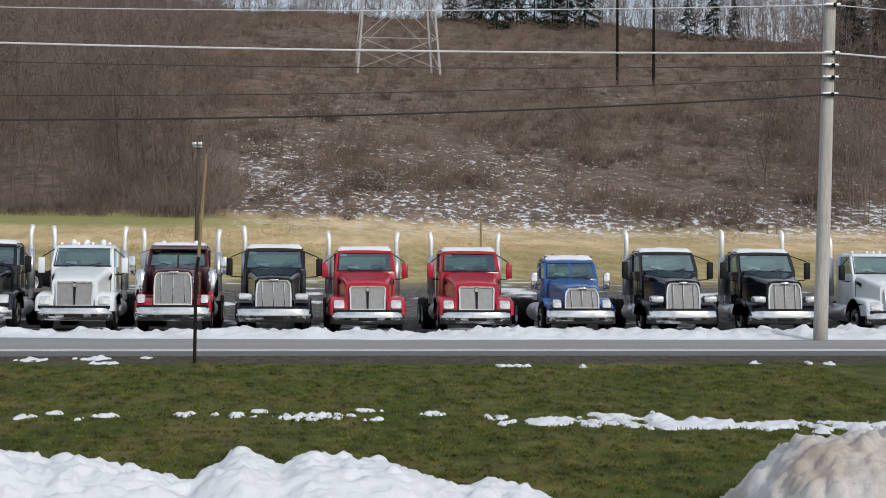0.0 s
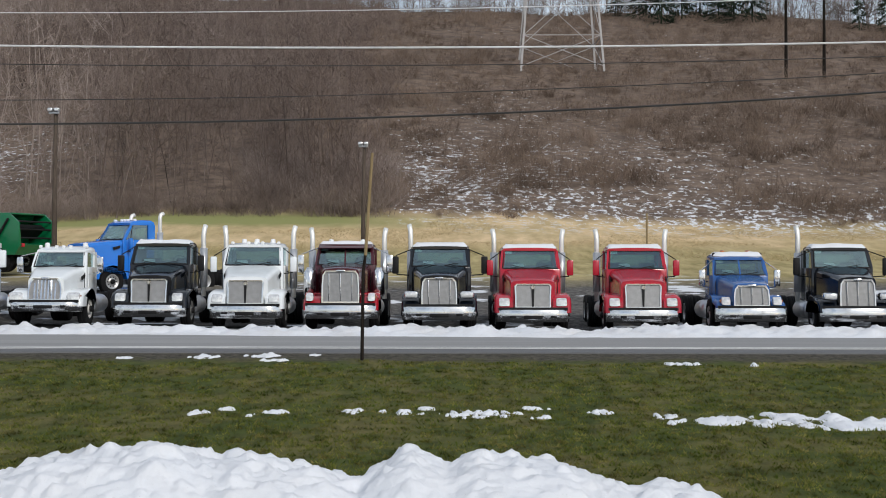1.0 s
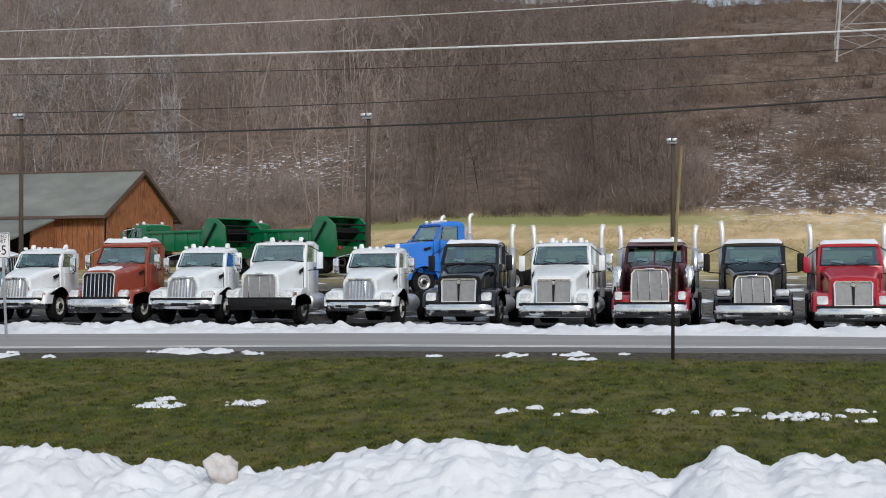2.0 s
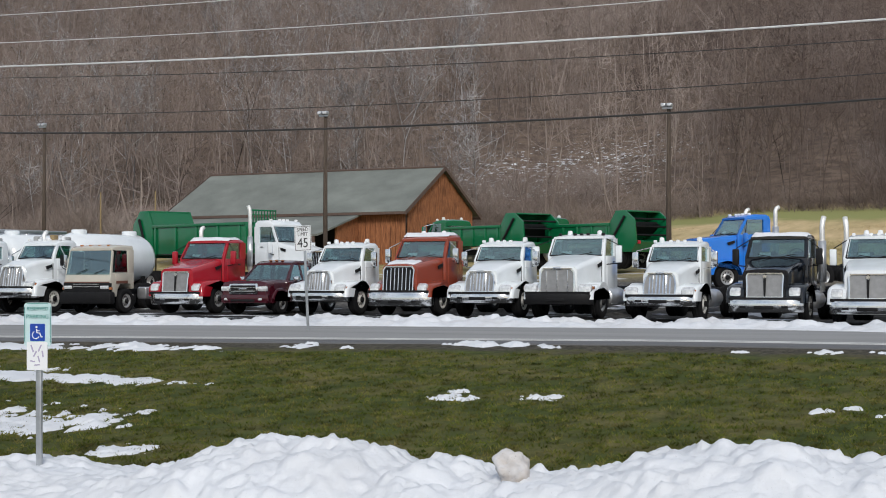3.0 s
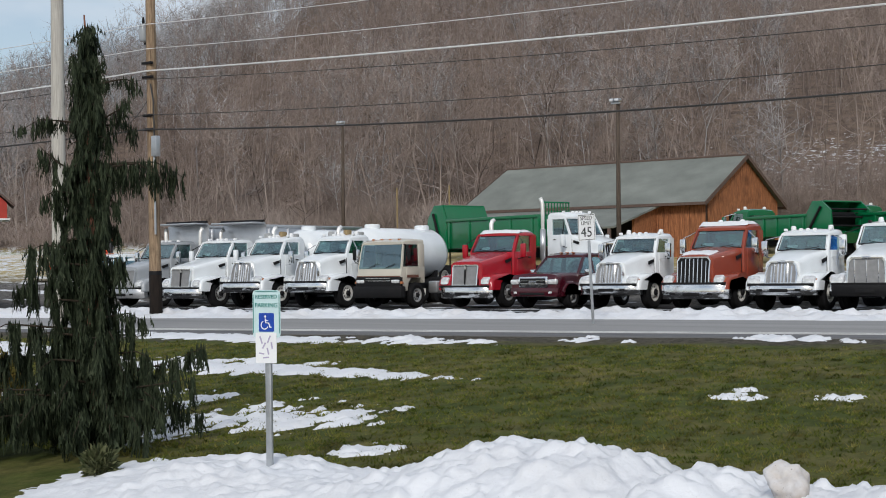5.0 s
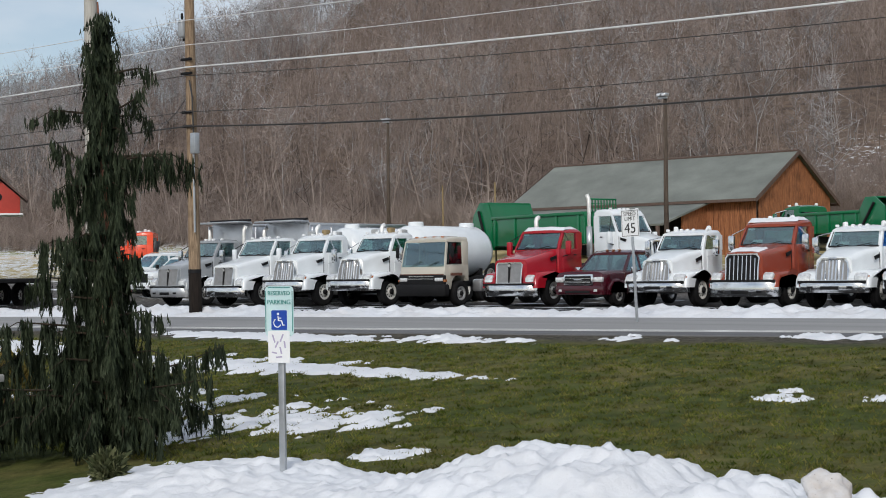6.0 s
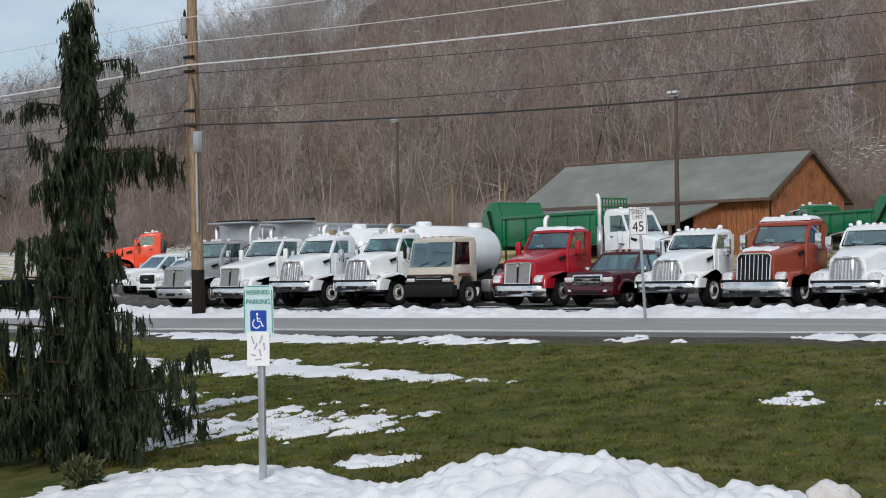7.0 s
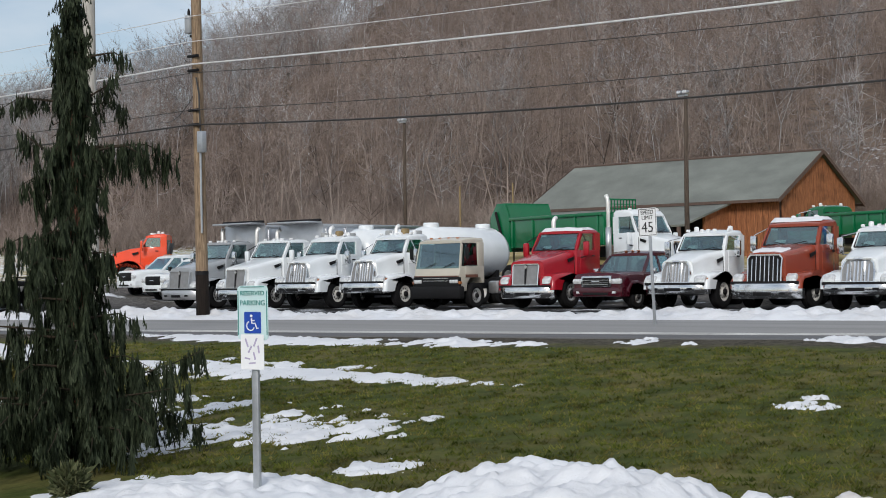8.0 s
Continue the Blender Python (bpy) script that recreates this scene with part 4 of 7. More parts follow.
# ---------------------------------------------------------------- pylon and hill poles
def pylon(x, y):
    ob = thing("transmission_tower", Matrix.Translation((x, y, land(x, y))), "steel lattice transmission tower on the brushy hillside", "tower")
    W, T, H = 4.7, 2.6, 26.0

    def corner(sx, sy, h):
        w = W + (T - W) * min(1.0, h / 26.0)
        return Vector((sx * w, sy * w, h))
    for sx, sy in ((-1, -1), (1, -1), (-1, 1), (1, 1)):
        part("leg", tube([corner(sx, sy, -0.6), corner(sx, sy, 8.5), corner(sx, sy, 17), corner(sx, sy, H)], [0.17, 0.15, 0.14, 0.12], 4), M["tower_steel"], ob)
    faces_ = (((-1, -1), (1, -1)), ((1, -1), (1, 1)), ((1, 1), (-1, 1)), ((-1, 1), (-1, -1)))
    levels = (0.0, 3.6, 11.0, 18.5, 26.0)
    for a, b in faces_:
        for h0, h1 in zip(levels, levels[1:]):
            part("brace", tube([corner(*a, h0), corner(*b, h1)], 0.055, 4), M["tower_steel"], ob)
            part("brace", tube([corner(*b, h0), corner(*a, h1)], 0.055, 4), M["tower_steel"], ob)
            part("strut", tube([corner(*a, h1), corner(*b, h1)], 0.055, 4), M["tower_steel"], ob)
    return ob


pylon(12.1, 169.0)
for x, y in ((37.7, 165.0), (42.3, 166.0)):
    b = land(x, y)
    tagged(mesh_object("hill_pole", tube([(x, y, b - 0.3), (x, y, b + 13)], [0.2, 0.14], 8), M["pole_dark"]), "dark wooden power pole on the hillside", "pole", "hill power poles")


# ---------------------------------------------------------------- barn with plank walls
def barn():
    x0, x1, y0, y1, base, eave, ridge = -49.3, -34.63, 71.6, 80.4, 1.5, 4.95, 7.25
    ob = thing("barn", Matrix(), "brown plank-sided barn with a low green-grey roof", "building")
    ym = (y0 + y1) / 2

    def boards(name, span, place, top_of, skip=None):
        """Upright boards along a wall, each with its own slight set."""
        n = int((span[1] - span[0]) / 0.30)
        top0, mid0 = top_of(span[0]), (span[0] + span[1]) / 2
        ps = [place(span[0], 0.03, base), place(span[1], 0.03, base), place(span[1], 0.03, top_of(span[1])), place(mid0, 0.03, top_of(mid0)), place(span[0], 0.03, top0)]
        if skip:
            ps = [place(span[0], 0.03, skip[2]), place(span[1], 0.03, skip[2])] + ps[2:]
        wall = part(name, pane(ps, 0.03), M["fascia"], ob, "dark sheathing behind upright boards")
        for k in range(n):
            a, b = span[0] + (span[1] - span[0]) * k / n, span[0] + (span[1] - span[0]) * (k + 1) / n
            low = base
            if skip and skip[0] < (a + b) / 2 < skip[1]:
                low = skip[2]
            out_ = rng.uniform(0, 0.025)
            za, zb = top_of(a), top_of(b)
            if min(za, zb) <= low + 0.02:
                continue
            bm = pane([place(a + 0.012, 0.1 + out_, low), place(b - 0.012, 0.1 + out_, low), place(b - 0.012, 0.1 + out_, zb), place(a + 0.012, 0.1 + out_, za)], 0.05)
            part("board", bm, M["board"], wall)
        return wall

    def slope(y):
        return ridge - 0.14 - (ridge - eave) * abs(y - ym) / (ym - y0)
    boards("front_wall", (x0, x1), lambda s, o, z: (s, y0 - o, z), lambda s: eave - 0.08)
    boards("back_wall", (x0, x1), lambda s, o, z: (s, y1 + o, z), lambda s: eave - 0.08)
    boards("gable_wall", (y0, y1), lambda s, o, z: (x1 + o, s, z), slope, (ym - 2.0, ym + 2.2, 4.0))
    boards("gable_wall", (y0, y1), lambda s, o, z: (x0 - o, s, z), slope)
    # near-black panel colours in the shade inside the open doorway
    part("doorway_shade", box(x1 - 0.25, x1 - 0.15, ym - 2.0, ym + 2.2, base, 4.0, 0.01), M["dark"], ob, "dark panel standing for the shade in the open doorway")
    for sy, name in ((-1, "roof"), (1, "roof")):
        ye = y0 - 0.7 if sy < 0 else y1 + 0.7
        k = (ridge - eave) / (ym - y0)
        ze = ridge - k * abs(ye - ym)
        bm = pane([(x0 - 0.8, ye, ze), (x1 + 0.32, ye, ze), (x1 + 0.32, ym, ridge), (x0 - 0.8, ym, ridge)], 0.12)
        part(name, bm, M["shingle"], ob)
        part("fascia", tube([(x0 - 0.8, ye, ze - 0.09), (x1 + 0.32, ye, ze - 0.09)], 0.10, 4), M["fascia"], ob, "dark eave board")
        for xe in (x1 + 0.35, x0 - 0.83):
            part("rake_board", pane([(xe, ye, ze - 0.2), (xe, ym, ridge - 0.2), (xe, ym, ridge + 0.03), (xe, ye, ze + 0.03)], 0.05), M["fascia"], ob, "dark gable trim board")
    part("ridge_cap", tube([(x0 - 0.8, ym, ridge + 0.03), (x1 + 0.32, ym, ridge + 0.03)], 0.07, 6), M["fascia"], ob)
    # lean-to in front
    part("lean_to_roof", pane([(-49.0, 66.4, 3.3), (-37.2, 66.4, 3.3), (-37.2, y0 - 0.15, 4.55), (-49.0, y0 - 0.15, 4.55)], 0.1), M["shingle"], ob, "low lean-to roof")
    part("lean_to_wall", prism([(69.0, base), (y0 - 0.15, base), (y0 - 0.15, 4.4), (69.0, 3.8)], -37.6, -37.45), M["board"], ob)
    for x in (-48.7, -45.0, -41.4, -37.5):
        part("lean_to_post", box(x - 0.08, x + 0.08, 66.4, 66.56, base - 0.3, 3.2, 0.01), M["fascia"], ob)
    part("lean_to_back", box(-48.9, -37.7, 71.0, 71.1, base, 4.3), M["dark"], ob)


barn()


def bird_house(x, y, z, turn):
    ob = thing("bird_house", Matrix.Translation((x, y, 0)) @ Matrix.Rotation(radians(turn), 4, "Z"), "bright red bird house with a dark gable roof on a post", "bird house")
    part("post", box(-0.09, 0.01, -0.21, -0.11, land(x, y) - 0.1, z, 0.008), M["fascia"], ob)
    part("body", prism([(-0.22, z), (0.22, z), (0.22, z + 0.17), (0.0, z + 0.36), (-0.22, z + 0.17)], -0.2, 0.2, 0.004), M["red_barn"], ob)
    for sy in (-1, 1):
        part("roof", pane([(-0.26, sy * 0.29, z + 0.125), (0.26, sy * 0.29, z + 0.125), (0.26, 0, z + 0.385), (-0.26, 0, z + 0.385)], 0.02), M["fascia"], ob)
    part("entry_hole", rod((0.198, 0, z + 0.17), (0.206, 0, z + 0.17), 0.04, n=14), M["dark"], ob)
    part("floor_board", box(-0.24, 0.24, -0.25, 0.25, z - 0.02, z - 0.001, 0.004), M["sign_white"], ob, "white floor board")

# ---------------------------------------------------------------- wheels
SHARED = {}


def shared_part(key, build, material, parent, name, m=None, label=""):
    """A part whose mesh is made once and used again."""
    if key not in SHARED:
        bm = build()
        me = bpy.data.meshes.new(name)
        bm.to_mesh(me)
        bm.free()
        me.materials.append(material)
        me.shade_smooth()
        SHARED[key] = me
    ob = new(name, SHARED[key])
    ob.parent = parent
    if m is not None:
        ob.matrix_local = m
    return tagged(ob, label)


def tyre_shape(r, w, inner):
    tread = [(-w / 2, inner), (-w / 2, r * 0.93), (-w / 2 + 0.03, r - 0.012)]
    for k in range(1, 3):
        x = -w / 2 + 0.03 + (w - 0.06) * k / 3
        tread += [(x - 0.012, r), (x - 0.008, r - 0.018), (x + 0.008, r - 0.018), (x + 0.012, r)]
    return lathe(tread + [(w / 2 - 0.03, r - 0.012), (w / 2, r * 0.93), (w / 2, inner), (0, inner - 0.02), (-w / 2, inner)], n=24)


def rim_shape(r, w, dish):
    return lathe([(-w / 2, r), (w / 2 - 0.01, r), (w / 2, r - 0.015), (w / 2 - 0.02, r - 0.05), (w / 2 - dish, r * 0.72), (w / 2 - dish, r * 0.42), (w / 2 - dish + 0.05, r * 0.36), (w / 2 - dish + 0.06, 0.0)], n=24)


def holes_shape(r, w, dish):
    bm = bmesh.new()
    for k in range(10):
        a = k * math.tau / 10
        rod((w / 2 - dish - 0.004, math.cos(a) * r * 0.62, math.sin(a) * r * 0.62), (w / 2 - dish + 0.006, math.cos(a) * r * 0.62, math.sin(a) * r * 0.62), r * 0.1, n=8, bm=bm)
    return bm


def hub_shape(w, dish, size):
    return lathe([(w / 2 - dish + 0.02, size), (w / 2 - dish + 0.1, size * 0.9), (w / 2 - dish + 0.13, size * 0.5), (w / 2 - dish + 0.13, 0.0)], n=14)


def wheel(parent, x, y, r=0.52, w=0.28, side=1, dish=0.05, rim="rim"):
    m = Matrix.Translation((x, y, r)) @ (Matrix.Identity(4) if side > 0 else Matrix.Rotation(math.pi, 4, "Z"))
    ob = shared_part(("tyre", r, w), lambda: tyre_shape(r, w, r * 0.56), M["tyre"], parent, "wheel", m)
    shared_part(("rim", r, w, dish, rim), lambda: rim_shape(r * 0.565, w, dish), M[rim], ob, "rim", label="steel wheel rim")
    tagged(shared_part(("holes", r, w, dish), lambda: holes_shape(r * 0.565, w, dish), M["dark"], ob, "hole_ring"), kind="stuff")
    shared_part(("hub", r, w, dish), lambda: hub_shape(w, dish, r * 0.2), M["chassis"], ob, "hub")
    return ob


# ---------------------------------------------------------------- trucks
def arch(w, zt, zb, r, y, crown=0.03):
    """A rounded cross-section: half width w, top zt, foot zb, at y."""
    left = [(-w, y, zb), (-w, y, zt - r)] + [(-w + r * (1 - math.cos(a)), y, zt - r + r * math.sin(a)) for a in (0.4, 0.8, 1.2)] + [(-w + r, y, zt)]
    return left + [(-w * 0.35, y, zt + crown), (w * 0.35, y, zt + crown)] + [(-x, yy, z) for x, yy, z in left[::-1]]


def fender_shape(sx, x0, x1, yw, r, front, top, rear):
    a = [(front, 0.62), (front + 0.03, top - 0.26), (front + 0.2, top - 0.10), (yw - 0.35, top - 0.02), (yw, top), (yw + 0.4, top - 0.1), (rear - 0.06, 0.85), (rear, 0.6)]
    b = [(yw + (r + 0.11) * math.cos(t), r + (r + 0.11) * math.sin(t)) for t in np.linspace(0.15, math.pi - 0.15, 9)]
    outline = a + b
    bm = bmesh.new()
    n = len(outline)
    va, vb = [bm.verts.new((sx * x0, y, z)) for y, z in outline], [bm.verts.new((sx * x1, y, z)) for y, z in outline]
    bm.faces.new(va)
    outer = bm.faces.new(vb[::-1])
    for k in range(n):
        bm.faces.new((va[k], vb[k], vb[(k + 1) % n], va[(k + 1) % n]))
    bmesh.ops.recalc_face_normals(bm, faces=bm.faces)
    shoulder = [e for e in outer.edges if all(v in vb[:len(a)] for v in e.verts)]
    bmesh.ops.bevel(bm, geom=shoulder, offset=0.24, segments=6, affect="EDGES", profile=0.5, clamp_overlap=True)
    return bm


def seat_shape(x, y, z):
    bm = box(x - 0.26, x + 0.26, y, y + 0.5, z, z + 0.16, 0.05)
    return prism([(y + 0.42, z + 0.1), (y + 0.58, z + 0.1), (y + 0.70, z + 0.68), (y + 0.6, z + 0.7)], x - 0.25, x + 0.25, 0.04, bm)


def grille(ob, s, mat_):
    """The radiator grille: frame, mesh or bars, and a plain badge."""
    w, z0, z1, y = s["gw"] / 2, s["gz"][0], s["gz"][1], s["gy"]
    lean = s.get("glean", 0.05)
    top_w = w * s.get("gtop", 0.95)
    cut = 0.035 if s["style"] == "kw" else 0.08
    ring_o = [(-w - 0.04, y, z0 - 0.04), (w + 0.04, y, z0 - 0.04), (w + 0.04, y + lean * 0.5, (z0 + z1) / 2), (top_w + 0.04, y + lean, z1 - cut), (top_w - cut * 0.6, y + lean, z1 + 0.045), (-top_w + cut * 0.6, y + lean, z1 + 0.045), (-top_w - 0.04, y + lean, z1 - cut), (-w - 0.04, y + lean * 0.5, (z0 + z1) / 2)]
    ring_i = [(-w, y, z0), (w, y, z0), (w, y + lean * 0.5, (z0 + z1) / 2), (top_w, y + lean, z1 - cut - 0.01), (top_w - cut, y + lean, z1), (-top_w + cut, y + lean, z1), (-top_w, y + lean, z1 - cut - 0.01), (-w, y + lean * 0.5, (z0 + z1) / 2)]
    bm = bmesh.new()
    back = [[bm.verts.new((x, yy + 0.1, z)) for x, yy, z in ring] for ring in (ring_o, ring_i)]
    fro = [[bm.verts.new((x, yy - 0.03, z)) for x, yy, z in ring] for ring in (ring_o, ring_i)]
    for k in range(8):
        m = (k + 1) % 8
        bm.faces.new((fro[0][k], fro[0][m], fro[1][m], fro[1][k]))
        bm.faces.new((fro[0][k], back[0][k], back[0][m], fro[0][m]))
        bm.faces.new((fro[1][k], fro[1][m], back[1][m], back[1][k]))
    bmesh.ops.recalc_face_normals(bm, faces=bm.faces)
    g = part("grille", bm, mat_, ob, "bright metal grille surround")
    part("grille_backing", pane([(x, yy + 0.015, z) for x, yy, z in ring_i], -0.01), M["dark"] if s["style"] == "intl" else M["mesh"], g, "grille backing behind the bars")
    if s["style"] in ("mid", "intl"):
        n = 7
        for k in range(n):
            x = (k - (n - 1) / 2) * 2 * (top_w - 0.05) / n
            thick = 0.022 if s["style"] == "mid" else 0.013
            ztop = z1 - (0.02 if abs(x) < top_w - 0.12 else 0.10)
            part("grille_bar", loft([[(x - thick, y - 0.015, z0), (x + thick, y - 0.015, z0), (x + thick, y + 0.03, z0), (x - thick, y + 0.03, z0)],
                                     [(x - thick, y + lean - 0.015, ztop), (x + thick, y + lean - 0.015, ztop), (x + thick, y + lean + 0.05, ztop), (x - thick, y + lean + 0.05, ztop)]]), M["chrome"], g)
    if s["style"] == "kw":
        part("centre_bar", loft([[(-0.025, y - 0.02, z0), (0.025, y - 0.02, z0), (0.02, y + 0.05, z0), (-0.02, y + 0.05, z0)], [(-0.045, y + lean - 0.03, z1 + 0.02), (0.045, y + lean - 0.03, z1 + 0.02), (0.03, y + lean + 0.05, z1 + 0.02), (-0.03, y + lean + 0.05, z1 + 0.02)]]), M["dark"], g, "dark centre bar")
        part("badge", lathe([(-0.012, 0.0), (-0.012, 0.05), (0.012, 0.06), (0.012, 0.0)], "x", 14), M["chrome"], g, "plain metal badge").matrix_local = Matrix.Translation((0, y + lean - 0.04, z1 - 0.06)) @ Matrix.Rotation(-math.pi / 2, 4, "Z")
    elif s["style"] in ("pete", "mid"):
        for x in ((-0.33, 0.0, 0.33) if s["style"] == "pete" else (-0.2, 0.2)):
            part("grille_rib", box(x * w / 0.5 - 0.010, x * w / 0.5 + 0.010, y - 0.01, y + lean + 0.03, z0, z1 - 0.02, 0.006), M["chrome"], g)
        part("badge", box(-0.13, 0.13, y + lean - 0.055, y + lean - 0.03, z1 + 0.0, z1 + 0.07, 0.02), M["chrome"], g, "plain oval metal badge")
    return g


def conventional(x, y, s, label, group="trucks in the front row", turn=0.0, z=None):
    """A day-cab truck with a hood, nose towards -y, as its settings say."""
    ob = thing("truck", Matrix.Translation((x, y, land(x, y) if z is None else z)) @ Matrix.Rotation(radians(turn), 4, "Z"), label, "truck", group)
    body = M[s["paint"]]
    cw, belt, wz, roof, yc, yr = s["cw"], s["belt"], s["wz"], s["roof"], s["yc"], s["yr"]
    r = 0.52
    yw = s.get("yw", 1.22)
    # bumper
    bw, (b0, b1) = s["bw"] / 2, s["bz"]
    bend = s.get("sweep", 0.16)
    ring = [(0.05, b0), (0.0, b0 + 0.02), (-0.03, b0 + 0.14), (-0.03, b1 - 0.05), (-0.01, b1 - 0.01), (0.05, b1), (0.14, b1), (0.14, b0)]
    bum = part("bumper", loft([[(xx, yy + dy, zz) for yy, zz in ring] for xx, dy in ((-bw, bend), (-bw + 0.12, bend * 0.45), (-bw * 0.6, 0), (bw * 0.6, 0), (bw - 0.12, bend * 0.45), (bw, bend))]), M[s.get("bumper", "chrome")], ob, s.get("bumper_label", "bright steel bumper"))
    part("tow_opening", box(-0.28, 0.28, -0.042, 0.0, b0 + 0.1, b0 + 0.2, 0.01), M["dark"], bum)
    part("bumper_gap", box(-bw + 0.06, bw - 0.06, 0.08, 0.3, b1 - 0.02, b1 + 0.06), M["dark"], bum)
    if s.get("fog", True):
        for sx in (-1, 1):
            part("fog_lamp", box(sx * bw * 0.55 - 0.09, sx * bw * 0.55 + 0.09, -0.044, 0, b0 + 0.13, b0 + 0.2, 0.01), M["dark"], bum)
    if s.get("plate"):
        part("front_plate", box(-0.15, 0.15, -0.055, -0.043, b0 + 0.2, b0 + 0.34, 0.004), M["sign_white"], bum)
    # hood
    hf, hc = s["hf"], s["hc"]
    yf = s["gy"] + s.get("glean", 0.05) + 0.05
    rings = [arch(hf[0], hf[1], 0.72, 0.13, yf), arch(hf[0] * 1.03, hf[1] + 0.035, 0.72, 0.14, yf + 0.12)]
    for f in (0.3, 0.6, 1.0):
        bulge = s.get("bulge", 0.0) * math.sin(f * math.pi)
        rings.append(arch(hf[0] + (hc[0] - hf[0]) * f, hf[1] + 0.035 + (hc[1] - hf[1] - 0.035) * f + bulge, 0.74, 0.15, yf + 0.12 + (yc + 0.02 - yf - 0.12) * f))
    hood = part("hood", loft(rings), body, ob)
    part("hood_seam", box(-hc[0] - 0.012, hc[0] + 0.012, yc - 0.012, yc + 0.004, 0.8, hc[1] - 0.16), M["dark"], hood)
    if s.get("vents"):
        for sx in (-1, 1):
            part("hood_vent", pane([(sx * (hc[0] - 0.02) + sx * 0.02, yc - 0.42, hc[1] - 0.28), (sx * hc[0] + sx * 0.02, yc - 0.1, hc[1] - 0.2), (sx * hc[0] + sx * 0.02, yc - 0.1, hc[1] - 0.3), (sx * (hc[0] - 0.02) + sx * 0.02, yc - 0.36, hc[1] - 0.38)], 0.03), M["dark"], hood, "dark side vent")
    # fenders and lamps
    for sx in (-1, 1):
        fen = part("fender", fender_shape(sx, s.get("fx", 0.62), s.get("fo", 1.17), yw, r, 0.12, s["ft"], yw + 0.76), M[s.get("fender", s["paint"])], ob)
        lz = s.get("lz", 0.94)
        lx0, lx1 = s.get("lx", (0.70, 1.08))
        if s.get("pod"):
            pod = part("headlamp", box(sx * lx0, sx * lx1, 0.0, 0.32, lz - 0.11, lz + 0.11, 0.07, segments=3), M["chrome"], ob, "bright headlamp pod")
            part("lens", box(sx * (lx0 + 0.03), sx * (lx1 - 0.03), -0.012, 0.05, lz - 0.08, lz + 0.08, 0.03), M["lens"], pod)
        else:
            lampo = part("headlamp", prism([(0.09, lz - 0.12), (0.10, lz + 0.03), (0.22, lz + 0.12), (0.3, lz + 0.06), (0.3, lz - 0.12)], sx * lx0, sx * lx1, 0.06), M["lens"], ob, "clear headlamp")
            part("turn_signal", box(sx * (lx1 + 0.003), sx * (lx1 + 0.03), 0.20, 0.40, lz - 0.05, lz + 0.04, 0.012), M["amber"] if s.get("amber", True) else M["lens"], lampo)
    if s.get("cleaners"):
        for sx in (-1, 1):
            part("air_cleaner", lathe([(1.0, 0.0), (1.02, 0.14), (1.1, 0.19), (1.75, 0.19), (1.83, 0.12), (1.9, 0.1), (1.9, 0.0)], "z", 18), M["chrome"], ob, "chrome air cleaner", True).location = (sx * (hc[0] + 0.26), yc - 0.28, 0)
    grille(ob, s, M[s.get("gmat", "chrome")])
    # cab shell
    bm = box(-cw, cw, yc, yr, 0.78, belt, 0.035)
    t = 0.055
    for sx in (-1, 1):
        a0, a1 = (sx * (cw - t), yc + 0.03, belt - 0.02), (sx * (cw - t - 0.06), yc + s["rake"], wz[1])
        loft([[(p[0] + dx, p[1] + dy, p[2]) for dx, dy in ((-t, -0.03), (t, -0.03), (t, 0.07), (-t, 0.07))] for p in (a0, a1)], bm)
        loft([[(sx * (cw - t) + dx, yr - 0.16 + dy, zz) for dx, dy in ((-t, -0.14), (t, -0.14), (t, 0.16), (-t, 0.16))] for zz in (belt - 0.02, wz[1])], bm)
        box(sx * 0.72, sx * (cw - 0.02), yr - 0.06, yr - 0.005, belt - 0.02, wz[1], 0, bm)
    box(-cw + 0.05, cw - 0.05, yr - 0.06, yr - 0.005, wz[1] - 0.12, wz[1] + 0.03, 0, bm)
    rk = yc + s["rake"]
    rings = [arch(cw - 0.10, wz[1] + 0.06, wz[1] - 0.01, 0.03, rk - 0.05, 0.02), arch(cw - 0.06, roof - 0.05, wz[1] - 0.02, 0.09, rk + 0.12, 0.02), arch(cw - 0.03, roof, wz[1] - 0.02, 0.12, rk + 0.45), arch(cw - 0.03, roof, wz[1] - 0.02, 0.12, yr - 0.12), arch(cw - 0.05, roof - 0.06, wz[1] - 0.02, 0.1, yr)]
    loft(rings, bm)
    cab = part("cab", bm, body, ob)
    # glass
    xb, xt = cw - t - 0.03, cw - t - 0.09
    gl = [(-xb, yc + 0.025, belt), (xb, yc + 0.025, belt), (xt, rk - 0.01, wz[1] + 0.01), (-xt, rk - 0.01, wz[1] + 0.01)]
    ws = part("windshield", pane(gl), M["glass"], ob)
    if s.get("split"):
        part("centre_post", loft([[(xx - 0.025, yc + 0.0, belt), (xx + 0.025, yc + 0.0, belt), (xx + 0.025, yc + 0.05, belt), (xx - 0.025, yc + 0.05, belt)] for xx in (0,)] + [[(-0.025, rk - 0.03, wz[1]), (0.025, rk - 0.03, wz[1]), (0.025, rk + 0.02, wz[1]), (-0.025, rk + 0.02, wz[1])]]), body, ob)
    part("windshield_sticker", pane([(-xb + 0.08, rk - 0.035, wz[1] - 0.10), (-xb + 0.30, rk - 0.035, wz[1] - 0.10), (-xb + 0.30, rk - 0.005, wz[1] - 0.02), (-xb + 0.08, rk - 0.005, wz[1] - 0.02)], 0.004), M["sign_white"], ws, "white paper sticker")
    seal = bmesh.new()
    tube([gl[0], gl[1], gl[2], gl[3], gl[0]], 0.03, 5, seal)
    part("window_seal", seal, M["dark"], ws)
